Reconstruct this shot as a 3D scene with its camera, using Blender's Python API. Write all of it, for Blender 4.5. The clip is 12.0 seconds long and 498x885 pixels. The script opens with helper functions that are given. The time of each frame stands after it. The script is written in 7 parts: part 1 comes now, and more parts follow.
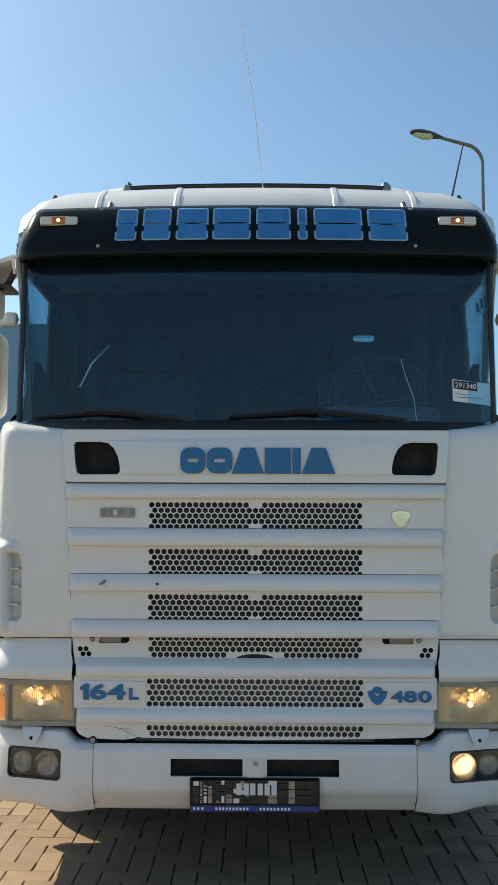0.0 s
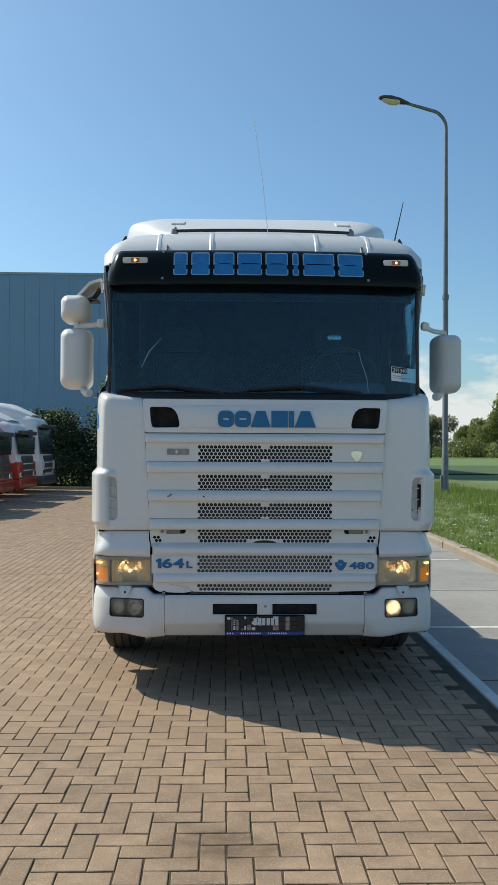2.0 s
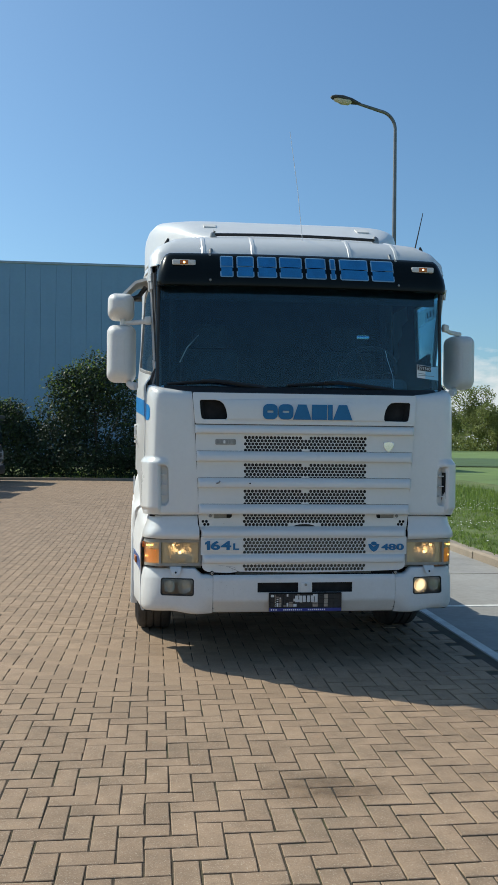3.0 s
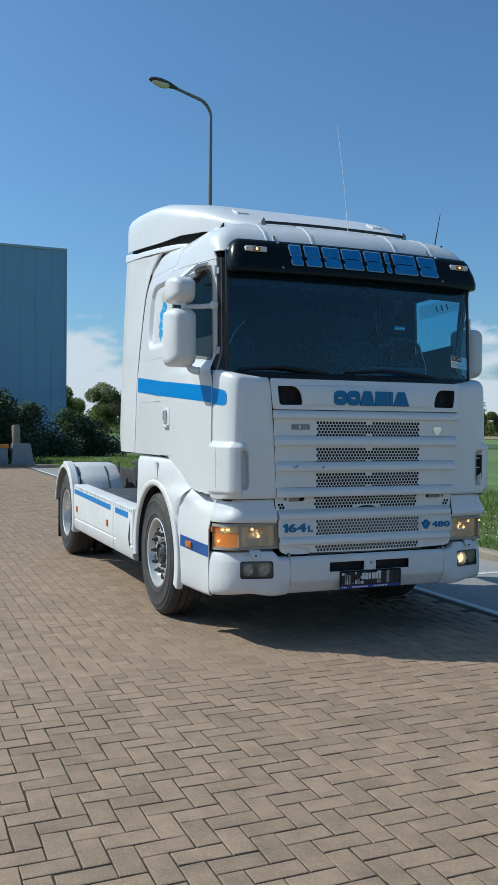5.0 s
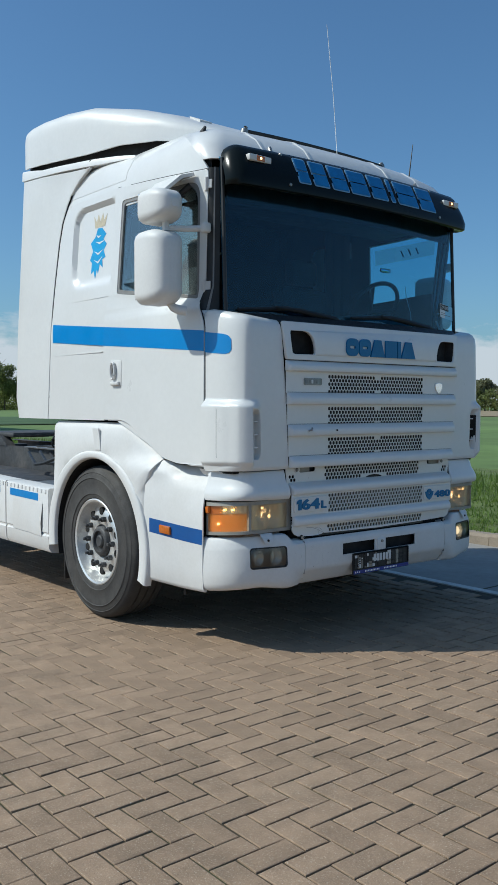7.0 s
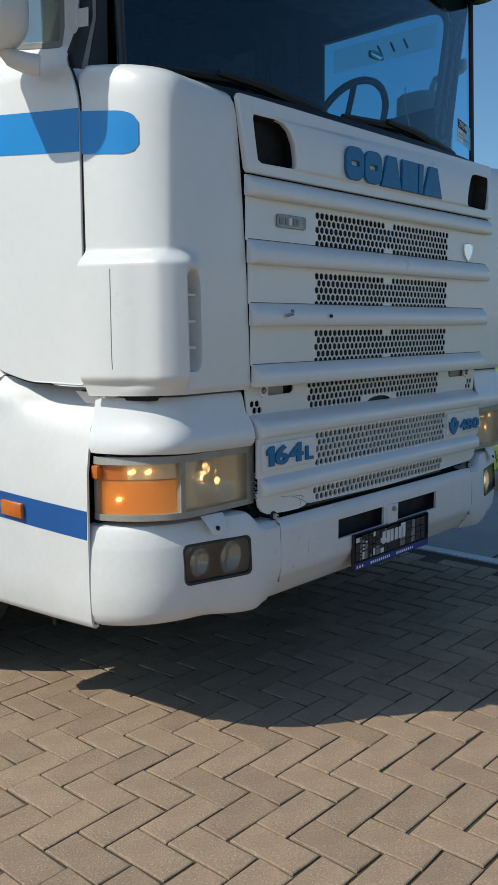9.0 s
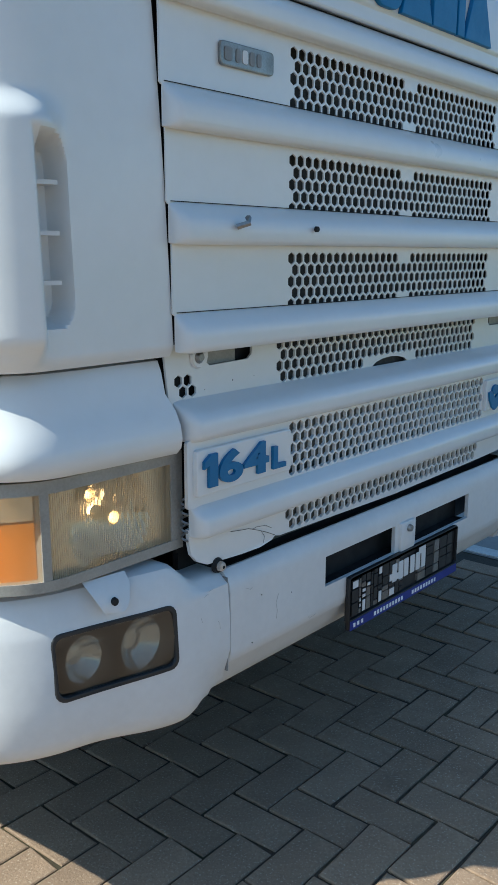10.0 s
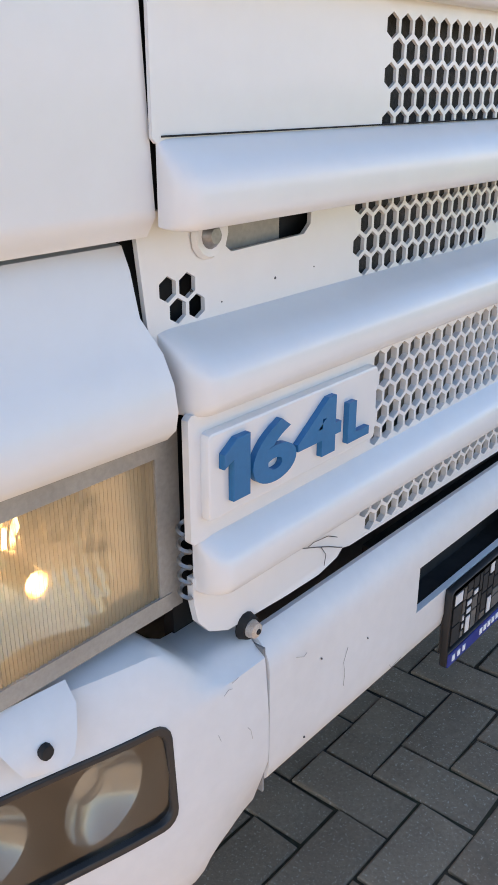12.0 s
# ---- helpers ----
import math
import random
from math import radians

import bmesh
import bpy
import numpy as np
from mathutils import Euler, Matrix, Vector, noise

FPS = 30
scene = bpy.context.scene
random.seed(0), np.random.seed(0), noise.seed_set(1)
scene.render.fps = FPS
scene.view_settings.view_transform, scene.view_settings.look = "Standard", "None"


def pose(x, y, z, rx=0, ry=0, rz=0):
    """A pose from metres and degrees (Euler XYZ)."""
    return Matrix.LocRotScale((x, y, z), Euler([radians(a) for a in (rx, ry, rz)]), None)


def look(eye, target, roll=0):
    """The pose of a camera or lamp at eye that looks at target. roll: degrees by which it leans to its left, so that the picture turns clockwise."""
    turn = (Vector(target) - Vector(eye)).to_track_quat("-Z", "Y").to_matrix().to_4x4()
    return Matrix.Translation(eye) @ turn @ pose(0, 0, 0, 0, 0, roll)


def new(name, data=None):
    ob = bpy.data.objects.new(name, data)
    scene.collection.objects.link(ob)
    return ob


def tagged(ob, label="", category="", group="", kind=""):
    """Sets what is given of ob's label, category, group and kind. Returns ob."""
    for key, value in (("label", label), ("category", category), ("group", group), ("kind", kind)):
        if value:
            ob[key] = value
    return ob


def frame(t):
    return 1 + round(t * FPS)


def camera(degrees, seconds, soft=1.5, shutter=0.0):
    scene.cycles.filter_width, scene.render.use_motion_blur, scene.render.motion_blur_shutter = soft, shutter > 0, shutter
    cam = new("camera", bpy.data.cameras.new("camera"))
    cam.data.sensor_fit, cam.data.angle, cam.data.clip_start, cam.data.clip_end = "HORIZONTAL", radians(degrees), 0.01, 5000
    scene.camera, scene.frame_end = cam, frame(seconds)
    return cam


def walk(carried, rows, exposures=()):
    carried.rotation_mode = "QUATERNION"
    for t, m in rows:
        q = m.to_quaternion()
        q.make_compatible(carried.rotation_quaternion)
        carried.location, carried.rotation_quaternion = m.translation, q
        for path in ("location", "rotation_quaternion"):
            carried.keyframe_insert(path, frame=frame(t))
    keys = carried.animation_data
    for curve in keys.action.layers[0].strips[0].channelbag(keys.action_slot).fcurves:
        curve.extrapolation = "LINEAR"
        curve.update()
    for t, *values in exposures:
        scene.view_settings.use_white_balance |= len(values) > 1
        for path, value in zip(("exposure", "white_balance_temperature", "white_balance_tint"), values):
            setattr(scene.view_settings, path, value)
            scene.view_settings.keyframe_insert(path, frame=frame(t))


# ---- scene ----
cam = camera(32.3, 12.0, 1.15)
PATH = [
    (0, (0.006, -3.646, 1.589), (-0.013, -1.651, 1.732), 0.2),
    (0.5, (-0.018, -4.218, 1.569), (-0.035, -2.221, 1.669), 0.2),
    (1, (-0.054, -4.763, 1.558), (-0.055, -2.764, 1.617), 0.3),
    (1.5, (-0.129, -5.294, 1.562), (-0.113, -3.294, 1.595), 0.3),
    (2, (-0.271, -5.748, 1.567), (-0.215, -3.749, 1.584), 0.3),
    (2.5, (-0.585, -6.062, 1.579), (-0.47, -4.066, 1.586), 0.4),
    (3, (-1.089, -6.149, 1.552), (-0.871, -4.161, 1.551), 0.6),
    (5, (-3.356, -5.703, 1.542), (-2.59, -3.855, 1.508), 0.5),
    (5.5, (-3.814, -5.386, 1.54), (-2.918, -3.599, 1.488), 0.3),
    (6, (-4.143, -4.965, 1.517), (-3.116, -3.25, 1.457), 0.3),
    (6.5, (-4.259, -4.405, 1.479), (-3.102, -2.775, 1.405), 0.2),
    (8.5, (-3.237, -2.164, 1.233), (-1.777, -0.809, 1.049), -0.1),
    (9, (-2.785, -1.758, 1.233), (-1.297, -0.45, 0.958), -0.1),
    (9.5, (-2.323, -1.413, 1.23), (-0.833, -0.127, 0.873), 0.0),
    (10, (-1.843, -1.092, 1.209), (-0.361, 0.18, 0.779), 0.1),
    (10.5, (-1.44, -0.767, 1.147), (0.023, 0.492, 0.622), 0.2),
    (11, (-1.09, -0.503, 1.039), (0.346, 0.741, 0.414), 0.3),
    (11.5, (-0.998, -0.415, 1.01), (0.403, 0.809, 0.275), 0.2),
    (12, (-1.259, -0.508, 1.141), (0.15, 0.689, 0.378), 0.1),
]
EXPOSURES = [(0.0, 0.58, 7900, 7), (0.4, 0.40, 7800, 7), (1.0, 0.28, 7650, 7), (2.0, 0.24, 7000, 5), (3.0, 0.16, 6700, 4), (5.0, -0.02, 6000, 3), (6.5, -0.14, 6000, 3), (8.5, -0.06, 6800, 6), (9.0, -0.02, 6500, 5), (9.6, 0.02, 6300, 5), (10.0, 0.55, 6200, 2), (10.5, 1.14, 7200, 9), (11.2, 1.70, 8100, 17), (12.0, 1.64, 7800, 18)]
walk(cam, [(t, look(eye, target, roll)) for t, eye, target, roll in PATH], EXPOSURES)

GROUND = -0.045


def yard_fall(x, y):
    """The yard falls gently towards the truck's wheels."""
    t = min(1.0, max(0.0, (y + 0.6) / 2.0))
    u = min(1.0, max(0.0, (y - 1.4) / 4.2))
    b = min(1.0, max(0.0, (y - 8.0) / 14.0))
    r = min(1.0, max(0.0, (1.38 - x) / 0.9))
    return -(0.042 * t * t * (3 - 2 * t) + 0.040 * u) * (1 - b * b * (3 - 2 * b)) * r * r * (3 - 2 * r)

# ---- sky and sun ----
SUN = Vector((-0.875, 0.57, 1.0)).normalized()
world = bpy.data.worlds.new("sky")
scene.world = world
world.use_nodes = True
wn, wl = world.node_tree.nodes, world.node_tree.links
wn.clear()
w_out = wn.new("ShaderNodeOutputWorld")
w_bg = wn.new("ShaderNodeBackground")
w_sky = wn.new("ShaderNodeTexSky")
w_sky.sky_type = "NISHITA"
w_sky.sun_disc = False
w_sky.sun_elevation = math.asin(SUN.z)
w_sky.sun_rotation = math.atan2(SUN.x, SUN.y)
w_sky.air_density, w_sky.dust_density, w_sky.ozone_density = 1.0, 1.3, 3.0
w_bg.inputs[1].default_value = 0.113
w_co = wn.new("ShaderNodeTexCoord")
w_map = wn.new("ShaderNodeMapping")
w_map.inputs["Scale"].default_value = (1, 1, 2.6)
w_noise = wn.new("ShaderNodeTexNoise")
w_noise.inputs["Scale"].default_value = 7.0
w_noise.inputs["Detail"].default_value = 7
w_noise.inputs["Roughness"].default_value = 0.58
w_ramp = wn.new("ShaderNodeValToRGB")
w_ramp.color_ramp.elements[0].position, w_ramp.color_ramp.elements[1].position = 0.50, 0.62
w_ramp.color_ramp.elements[1].color = (0.92, 0.92, 0.92, 1)
w_sep = wn.new("ShaderNodeSeparateXYZ")
w_low = wn.new("ShaderNodeMath")   # clouds bank up towards the horizon
w_low.operation = "MULTIPLY_ADD"
w_low.inputs[1].default_value, w_low.inputs[2].default_value = -3.2, 0.31
w_add = wn.new("ShaderNodeMath")
w_add.operation = "ADD"
w_mix = wn.new("ShaderNodeMix")
w_mix.data_type = "RGBA"
w_mix.inputs[7].default_value = (5.9, 6.2, 6.7, 1)
wl.new(w_co.outputs["Generated"], w_map.inputs[0])
wl.new(w_map.outputs[0], w_noise.inputs[0])
wl.new(w_noise.outputs[0], w_add.inputs[0])
wl.new(w_low.outputs[0], w_add.inputs[1])
wl.new(w_add.outputs[0], w_ramp.inputs[0])
wl.new(w_co.outputs["Generated"], w_sep.inputs[0])
wl.new(w_sep.outputs[2], w_low.inputs[0])
wl.new(w_ramp.outputs[0], w_mix.inputs[0])
w_tint = wn.new("ShaderNodeMix")
w_tint.data_type, w_tint.blend_type = "RGBA", "MULTIPLY"
w_tint.inputs[0].default_value = 1.0
w_tint.inputs[7].default_value = (0.735, 0.96, 1.10, 1)
wl.new(w_sky.outputs[0], w_tint.inputs[6])
wl.new(w_tint.outputs[2], w_mix.inputs[6])
wl.new(w_mix.outputs[2], w_bg.inputs[0])
wl.new(w_bg.outputs[0], w_out.inputs[0])

sun = new("sun", bpy.data.lights.new("sun", "SUN"))
sun.data.energy = 3.9
sun.data.angle = radians(0.53)
sun.data.color = (1.0, 0.95, 0.87)
sun.matrix_world = look(SUN * 50, (0, 0, 0))


# ---- materials ----
def material(name, colour, rough=0.5, metal=0.0, vary=0.0, scale=6.0, bump=0.0, bump_scale=60.0, spec=0.5, speck=None, coat=0.0, second=None, amount=0.5, emit=None, emit_power=0.0, island=0.0, obj_random=0.0):
    """A Principled material. vary: how far the colour wanders at two scales; second: a colour mixed in by stains; island, obj_random: brightness from piece to piece."""
    m = bpy.data.materials.new(name)
    m.use_nodes = True
    n, l = m.node_tree.nodes, m.node_tree.links
    p = n["Principled BSDF"]
    p.inputs["Base Color"].default_value = (*colour, 1)
    p.inputs["Roughness"].default_value = rough
    p.inputs["Metallic"].default_value = metal
    p.inputs["Specular IOR Level"].default_value = spec
    p.inputs["Coat Weight"].default_value = coat
    p.inputs["Coat Roughness"].default_value = 0.08
    co = n.new("ShaderNodeTexCoord")
    col = None

    def tint(fac_socket, low, high, now):
        r = n.new("ShaderNodeMapRange")
        r.inputs[1].default_value, r.inputs[2].default_value = 0.25, 0.75
        r.inputs[3].default_value, r.inputs[4].default_value = low, high
        l.new(fac_socket, r.inputs[0])
        x = n.new("ShaderNodeMix")
        x.data_type, x.blend_type = "RGBA", "MULTIPLY"
        x.inputs[0].default_value = 1
        c = n.new("ShaderNodeCombineColor")
        for i in range(3):
            l.new(r.outputs[0], c.inputs[i])
        if now is None:
            x.inputs[6].default_value = (*colour, 1)
        else:
            l.new(now, x.inputs[6])
        l.new(c.outputs[0], x.inputs[7])
        return x.outputs[2]

    def noise_at(s, detail=4, rough_=0.55):
        t = n.new("ShaderNodeTexNoise")
        t.inputs["Scale"].default_value = s
        t.inputs["Detail"].default_value = detail
        t.inputs["Roughness"].default_value = rough_
        l.new(co.outputs["Object"], t.inputs[0])
        return t

    if second is not None:
        t = noise_at(scale * 0.37, 6, 0.65)
        r = n.new("ShaderNodeValToRGB")
        r.color_ramp.elements[0].position, r.color_ramp.elements[1].position = 0.48, 0.72
        r.color_ramp.elements[1].color = (amount, amount, amount, 1)
        l.new(t.outputs[0], r.inputs[0])
        x = n.new("ShaderNodeMix")
        x.data_type = "RGBA"
        x.inputs[6].default_value, x.inputs[7].default_value = (*colour, 1), (*second, 1)
        l.new(r.outputs[0], x.inputs[0])
        col = x.outputs[2]
    if vary:
        col = tint(noise_at(scale).outputs[0], 1 - vary, 1 + vary, col)
        col = tint(noise_at(scale * 13, 3).outputs[0], 1 - vary * 0.7, 1 + vary * 0.7, col)
    if speck:
        t = noise_at(190, 2)
        r = n.new("ShaderNodeValToRGB")
        r.color_ramp.elements[0].position, r.color_ramp.elements[1].position = 0.60, 0.70
        r.color_ramp.elements[1].color = (0.7, 0.7, 0.7, 1)
        l.new(t.outputs[0], r.inputs[0])
        x = n.new("ShaderNodeMix")
        x.data_type = "RGBA"
        x.inputs[7].default_value = (*speck, 1)
        l.new(r.outputs[0], x.inputs[0])
        l.new(col, x.inputs[6])
        col = x.outputs[2]
    if island:
        g = n.new("ShaderNodeNewGeometry")
        col = tint(g.outputs["Random Per Island"], 1 - island, 1 + island, col)
    if obj_random:
        g = n.new("ShaderNodeObjectInfo")
        col = tint(g.outputs["Random"], 1 - obj_random, 1 + obj_random, col)
    if col is not None:
        l.new(col, p.inputs["Base Color"])
    if vary:
        t = noise_at(scale * 2.3, 5)
        r = n.new("ShaderNodeMapRange")
        r.inputs[1].default_value, r.inputs[2].default_value = 0.3, 0.7
        r.inputs[3].default_value, r.inputs[4].default_value = rough * 0.85, min(1, rough * 1.2)
        l.new(t.outputs[0], r.inputs[0])
        l.new(r.outputs[0], p.inputs["Roughness"])
    if bump:
        t = noise_at(bump_scale, 5, 0.6)
        b = n.new("ShaderNodeBump")
        b.inputs["Strength"].default_value = 0.6
        b.inputs["Distance"].default_value = bump
        l.new(t.outputs[0], b.inputs["Height"])
        l.new(b.outputs[0], p.inputs["Normal"])
    if emit:
        p.inputs["Emission Color"].default_value = (*emit, 1)
        p.inputs["Emission Strength"].default_value = emit_power
    return m


def glass(name, tint, rough=0.0, clear=0.75, base=0.05):
    """A thin tinted pane: clear shows through it; its gloss grows towards grazing angles from base."""
    m = bpy.data.materials.new(name)
    m.use_nodes = True
    n, l = m.node_tree.nodes, m.node_tree.links
    n.clear()
    out = n.new("ShaderNodeOutputMaterial")
    tr = n.new("ShaderNodeBsdfTransparent")
    tr.inputs[0].default_value = (*[clear * c for c in tint], 1)
    gl = n.new("ShaderNodeBsdfGlossy")
    gl.inputs["Roughness"].default_value = rough
    lw = n.new("ShaderNodeLayerWeight")
    lw.inputs[0].default_value = 0.5
    pw = n.new("ShaderNodeMath")
    pw.operation = "POWER"
    pw.inputs[1].default_value = 5.0
    ma = n.new("ShaderNodeMath")
    ma.operation = "MULTIPLY_ADD"
    ma.inputs[1].default_value, ma.inputs[2].default_value = 1 - base, base
    mx = n.new("ShaderNodeMixShader")
    l.new(lw.outputs["Facing"], pw.inputs[0])
    l.new(pw.outputs[0], ma.inputs[0])
    l.new(ma.outputs[0], mx.inputs[0])
    l.new(tr.outputs[0], mx.inputs[1])
    l.new(gl.outputs[0], mx.inputs[2])
    l.new(mx.outputs[0], out.inputs[0])
    return m


WHITE = material("white_truck_paint", (0.72, 0.72, 0.70), 0.32, vary=0.025, scale=2.2, coat=0.35, second=(0.62, 0.60, 0.55), amount=0.22)
WHITE_GRP = material("white_fibreglass", (0.72, 0.72, 0.70), 0.38, vary=0.03, scale=2.5, coat=0.2, bump=0.0006, bump_scale=9, second=(0.60, 0.57, 0.50), amount=0.25)
WHITE_DULL = material("white_plastic", (0.68, 0.675, 0.655), 0.5, vary=0.04, scale=4, bump=0.0004, bump_scale=40, second=(0.55, 0.51, 0.44), amount=0.3)
BLUE = material("blue_stripe_film", (0.003, 0.225, 0.58), 0.35, vary=0.04, scale=5, coat=0.1)
BLUE_DEEP = material("deep_blue_stripe_film", (0.004, 0.085, 0.30), 0.35, vary=0.08, scale=5, coat=0.2)
BLUE_LETTER = material("blue_letter_plastic", (0.002, 0.142, 0.32), 0.45, vary=0.08, scale=14)
BLUE_SIGN = material("light_blue_film", (0.02, 0.19, 0.44), 0.5, vary=0.18, scale=9, spec=0.3)
BLUE_RIM = material("pale_blue_film", (0.26, 0.46, 0.64), 0.5, vary=0.08, scale=9, spec=0.3)
DARK = material("black_plastic", (0.018, 0.019, 0.02), 0.5, vary=0.15, scale=12)
# near-black for real gaps and openings, and for painted shade
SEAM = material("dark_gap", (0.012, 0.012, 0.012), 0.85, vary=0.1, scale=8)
VISOR = material("smoked_acrylic", (0.007, 0.010, 0.010), 0.18, vary=0.12, scale=5, spec=0.14)
RUBBER = material("tyre_rubber", (0.045, 0.043, 0.041), 0.75, vary=0.2, scale=7, bump=0.0008, bump_scale=70, second=(0.12, 0.11, 0.095), amount=0.5)
ALLOY = material("wheel_alloy", (0.72, 0.72, 0.70), 0.36, 0.6, vary=0.12, scale=9, second=(0.30, 0.28, 0.25), amount=0.35)
STEEL = material("dull_steel", (0.30, 0.30, 0.29), 0.42, 0.8, vary=0.2, scale=20, second=(0.18, 0.11, 0.07), amount=0.4)
CHROME = material("chrome", (0.78, 0.79, 0.80), 0.12, 1.0, vary=0.05, scale=12)
CHASSIS = material("chassis_grey", (0.05, 0.052, 0.055), 0.6, vary=0.25, scale=9, second=(0.16, 0.14, 0.12), amount=0.5)
SCREEN = material("radiator_screen", (0.125, 0.117, 0.097), 0.6, 0.3, vary=0.45, scale=30, bump=0.002, bump_scale=220)
SCREEN_DARK = material("dark_mesh", (0.040, 0.037, 0.032), 0.7, 0.2, vary=0.5, scale=30, bump=0.002, bump_scale=220)
AMBER = material("amber_lens", (0.55, 0.14, 0.012), 0.22, vary=0.1, scale=60, coat=0.5)
AMBER_LIT = material("amber_lens_lit", (0.50, 0.13, 0.012), 0.25, vary=0.15, scale=80, coat=0.5, emit=(1.0, 0.34, 0.03), emit_power=0.30)
AMBER_BULB = material("glowing_amber_bulb", (0.9, 0.5, 0.1), 0.4, emit=(1.0, 0.62, 0.2), emit_power=5.0)
LAMP_BULB = material("glowing_lamp", (1.0, 0.8, 0.5), 0.4, emit=(1.0, 0.70, 0.42), emit_power=4.5)
FOG_LIT = material("glowing_fog_lamp", (1.0, 0.8, 0.5), 0.4, emit=(1.0, 0.74, 0.48), emit_power=2.6)
LAMP_BOWL = material("lamp_reflector", (0.86, 0.80, 0.68), 0.24, 0.9, vary=0.12, scale=24, bump=0.0012, bump_scale=34)
LAMP_CASE = material("grey_lamp_housing", (0.30, 0.285, 0.25), 0.4, vary=0.15, scale=14)
FOG_BOWL = material("fog_lamp_reflector", (0.74, 0.74, 0.72), 0.16, 0.9, vary=0.1, scale=30)
LENS = glass("ribbed_lamp_glass", (1.0, 0.95, 0.84), 0.10, 0.84, 0.12)
FOG_LENS = glass("grey_fog_glass", (0.92, 0.92, 0.86), 0.16, 0.72, 0.14)
# moulded ribs and dull glass scatter part of the light
for g_mat, g_share, g_tone in ((LENS, 0.26, (0.92, 0.85, 0.70, 1)), (FOG_LENS, 0.30, (0.62, 0.62, 0.56, 1))):
    ln, ll = g_mat.node_tree.nodes, g_mat.node_tree.links
    l_out = next(q for q in ln if q.type == "OUTPUT_MATERIAL")
    l_old = l_out.inputs[0].links[0].from_socket
    l_mix, l_tl = ln.new("ShaderNodeMixShader"), ln.new("ShaderNodeBsdfTranslucent")
    l_mix.inputs[0].default_value = g_share
    l_tl.inputs[0].default_value = g_tone
    ll.new(l_old, l_mix.inputs[1])
    ll.new(l_tl.outputs[0], l_mix.inputs[2])
    ll.new(l_mix.outputs[0], l_out.inputs[0])
SCREEN_GLASS = glass("tinted_windscreen", (0.60, 0.87, 1.0), 0.0, 0.97, 0.034)
SIDE_GLASS = glass("tinted_door_glass", (0.88, 0.99, 1.0), 0.0, 0.97, 0.16)
STRIP_GLASS = bpy.data.materials.new("pale_film")
STRIP_GLASS.use_nodes = True
sn, sl = STRIP_GLASS.node_tree.nodes, STRIP_GLASS.node_tree.links
sn.clear()
s_out, s_mix, s_tr, s_tl = sn.new("ShaderNodeOutputMaterial"), sn.new("ShaderNodeMixShader"), sn.new("ShaderNodeBsdfTransparent"), sn.new("ShaderNodeBsdfTranslucent")
s_mix.inputs[0].default_value = 0.55
s_tl.inputs[0].default_value = (0.85, 0.90, 0.92, 1)
sl.new(s_tr.outputs[0], s_mix.inputs[1])
sl.new(s_tl.outputs[0], s_mix.inputs[2])
sl.new(s_mix.outputs[0], s_out.inputs[0])
MIRROR = material("mirror_glass", (0.75, 0.77, 0.78), 0.03, 1.0)
LINING = material("dark_cab_lining", (0.018, 0.020, 0.022), 0.8, vary=0.15, scale=8)
CLOTH = material("seat_cloth", (0.03, 0.033, 0.038), 0.9, vary=0.25, scale=18, bump=0.002, bump_scale=150)
DASH = material("grey_dashboard", (0.09, 0.10, 0.095), 0.6, vary=0.12, scale=10)
PAPER = material("white_paper", (0.82, 0.83, 0.84), 0.6, vary=0.02, scale=10)
INK = material("black_ink", (0.015, 0.015, 0.02), 0.6)
AERIAL = material("pale_glass_fibre", (0.80, 0.80, 0.80), 0.5, vary=0.1, scale=20)
FRAME_GREY = material("grey_rubber", (0.22, 0.22, 0.215), 0.6, vary=0.12, scale=14)
EMBLEM = material("sky_blue_film", (0.02, 0.33, 0.64), 0.35, vary=0.12, scale=9)
GOLD = material("pale_gold_film", (0.55, 0.48, 0.34), 0.4, vary=0.12, scale=30)
SCRATCH = material("scuffed_paint", (0.40, 0.39, 0.37), 0.7, vary=0.2, scale=60)
SCREW = material("rust_stained_screw", (0.55, 0.50, 0.44), 0.5, 0.3, vary=0.25, scale=60, second=(0.30, 0.16, 0.07), amount=0.8)
GALV = material("galvanised_steel", (0.20, 0.21, 0.22), 0.55, 0.5, vary=0.14, scale=3, second=(0.12, 0.125, 0.13), amount=0.4)


# ---- mesh helpers ----
def finish(data, smooth=38):
    if smooth:
        data.shade_smooth()
        data.set_sharp_from_angle(angle=radians(smooth))
    return data


def put(name, data, mat, parent=None, label=""):
    """Links one mesh as one object, under a thing or a part."""
    ob = new(name, data)
    if mat is not None and not data.materials:
        data.materials.append(mat)
    if parent is not None:
        ob.parent = parent
        if parent.parent is None:
            ob.matrix_parent_inverse = Matrix.Translation(-parent.location)
    return tagged(ob, label)


def part(name, bm, mat, parent, label="", smooth=38):
    data = bpy.data.meshes.new(name)
    bm.to_mesh(data)
    bm.free()
    return put(name, finish(data, smooth), mat, parent, label)


def thing(name, place, label, category, group="", kind=""):
    ob = new(name)
    ob.location = place
    ob.empty_display_size = 0.2
    return tagged(ob, label, category, group, kind)


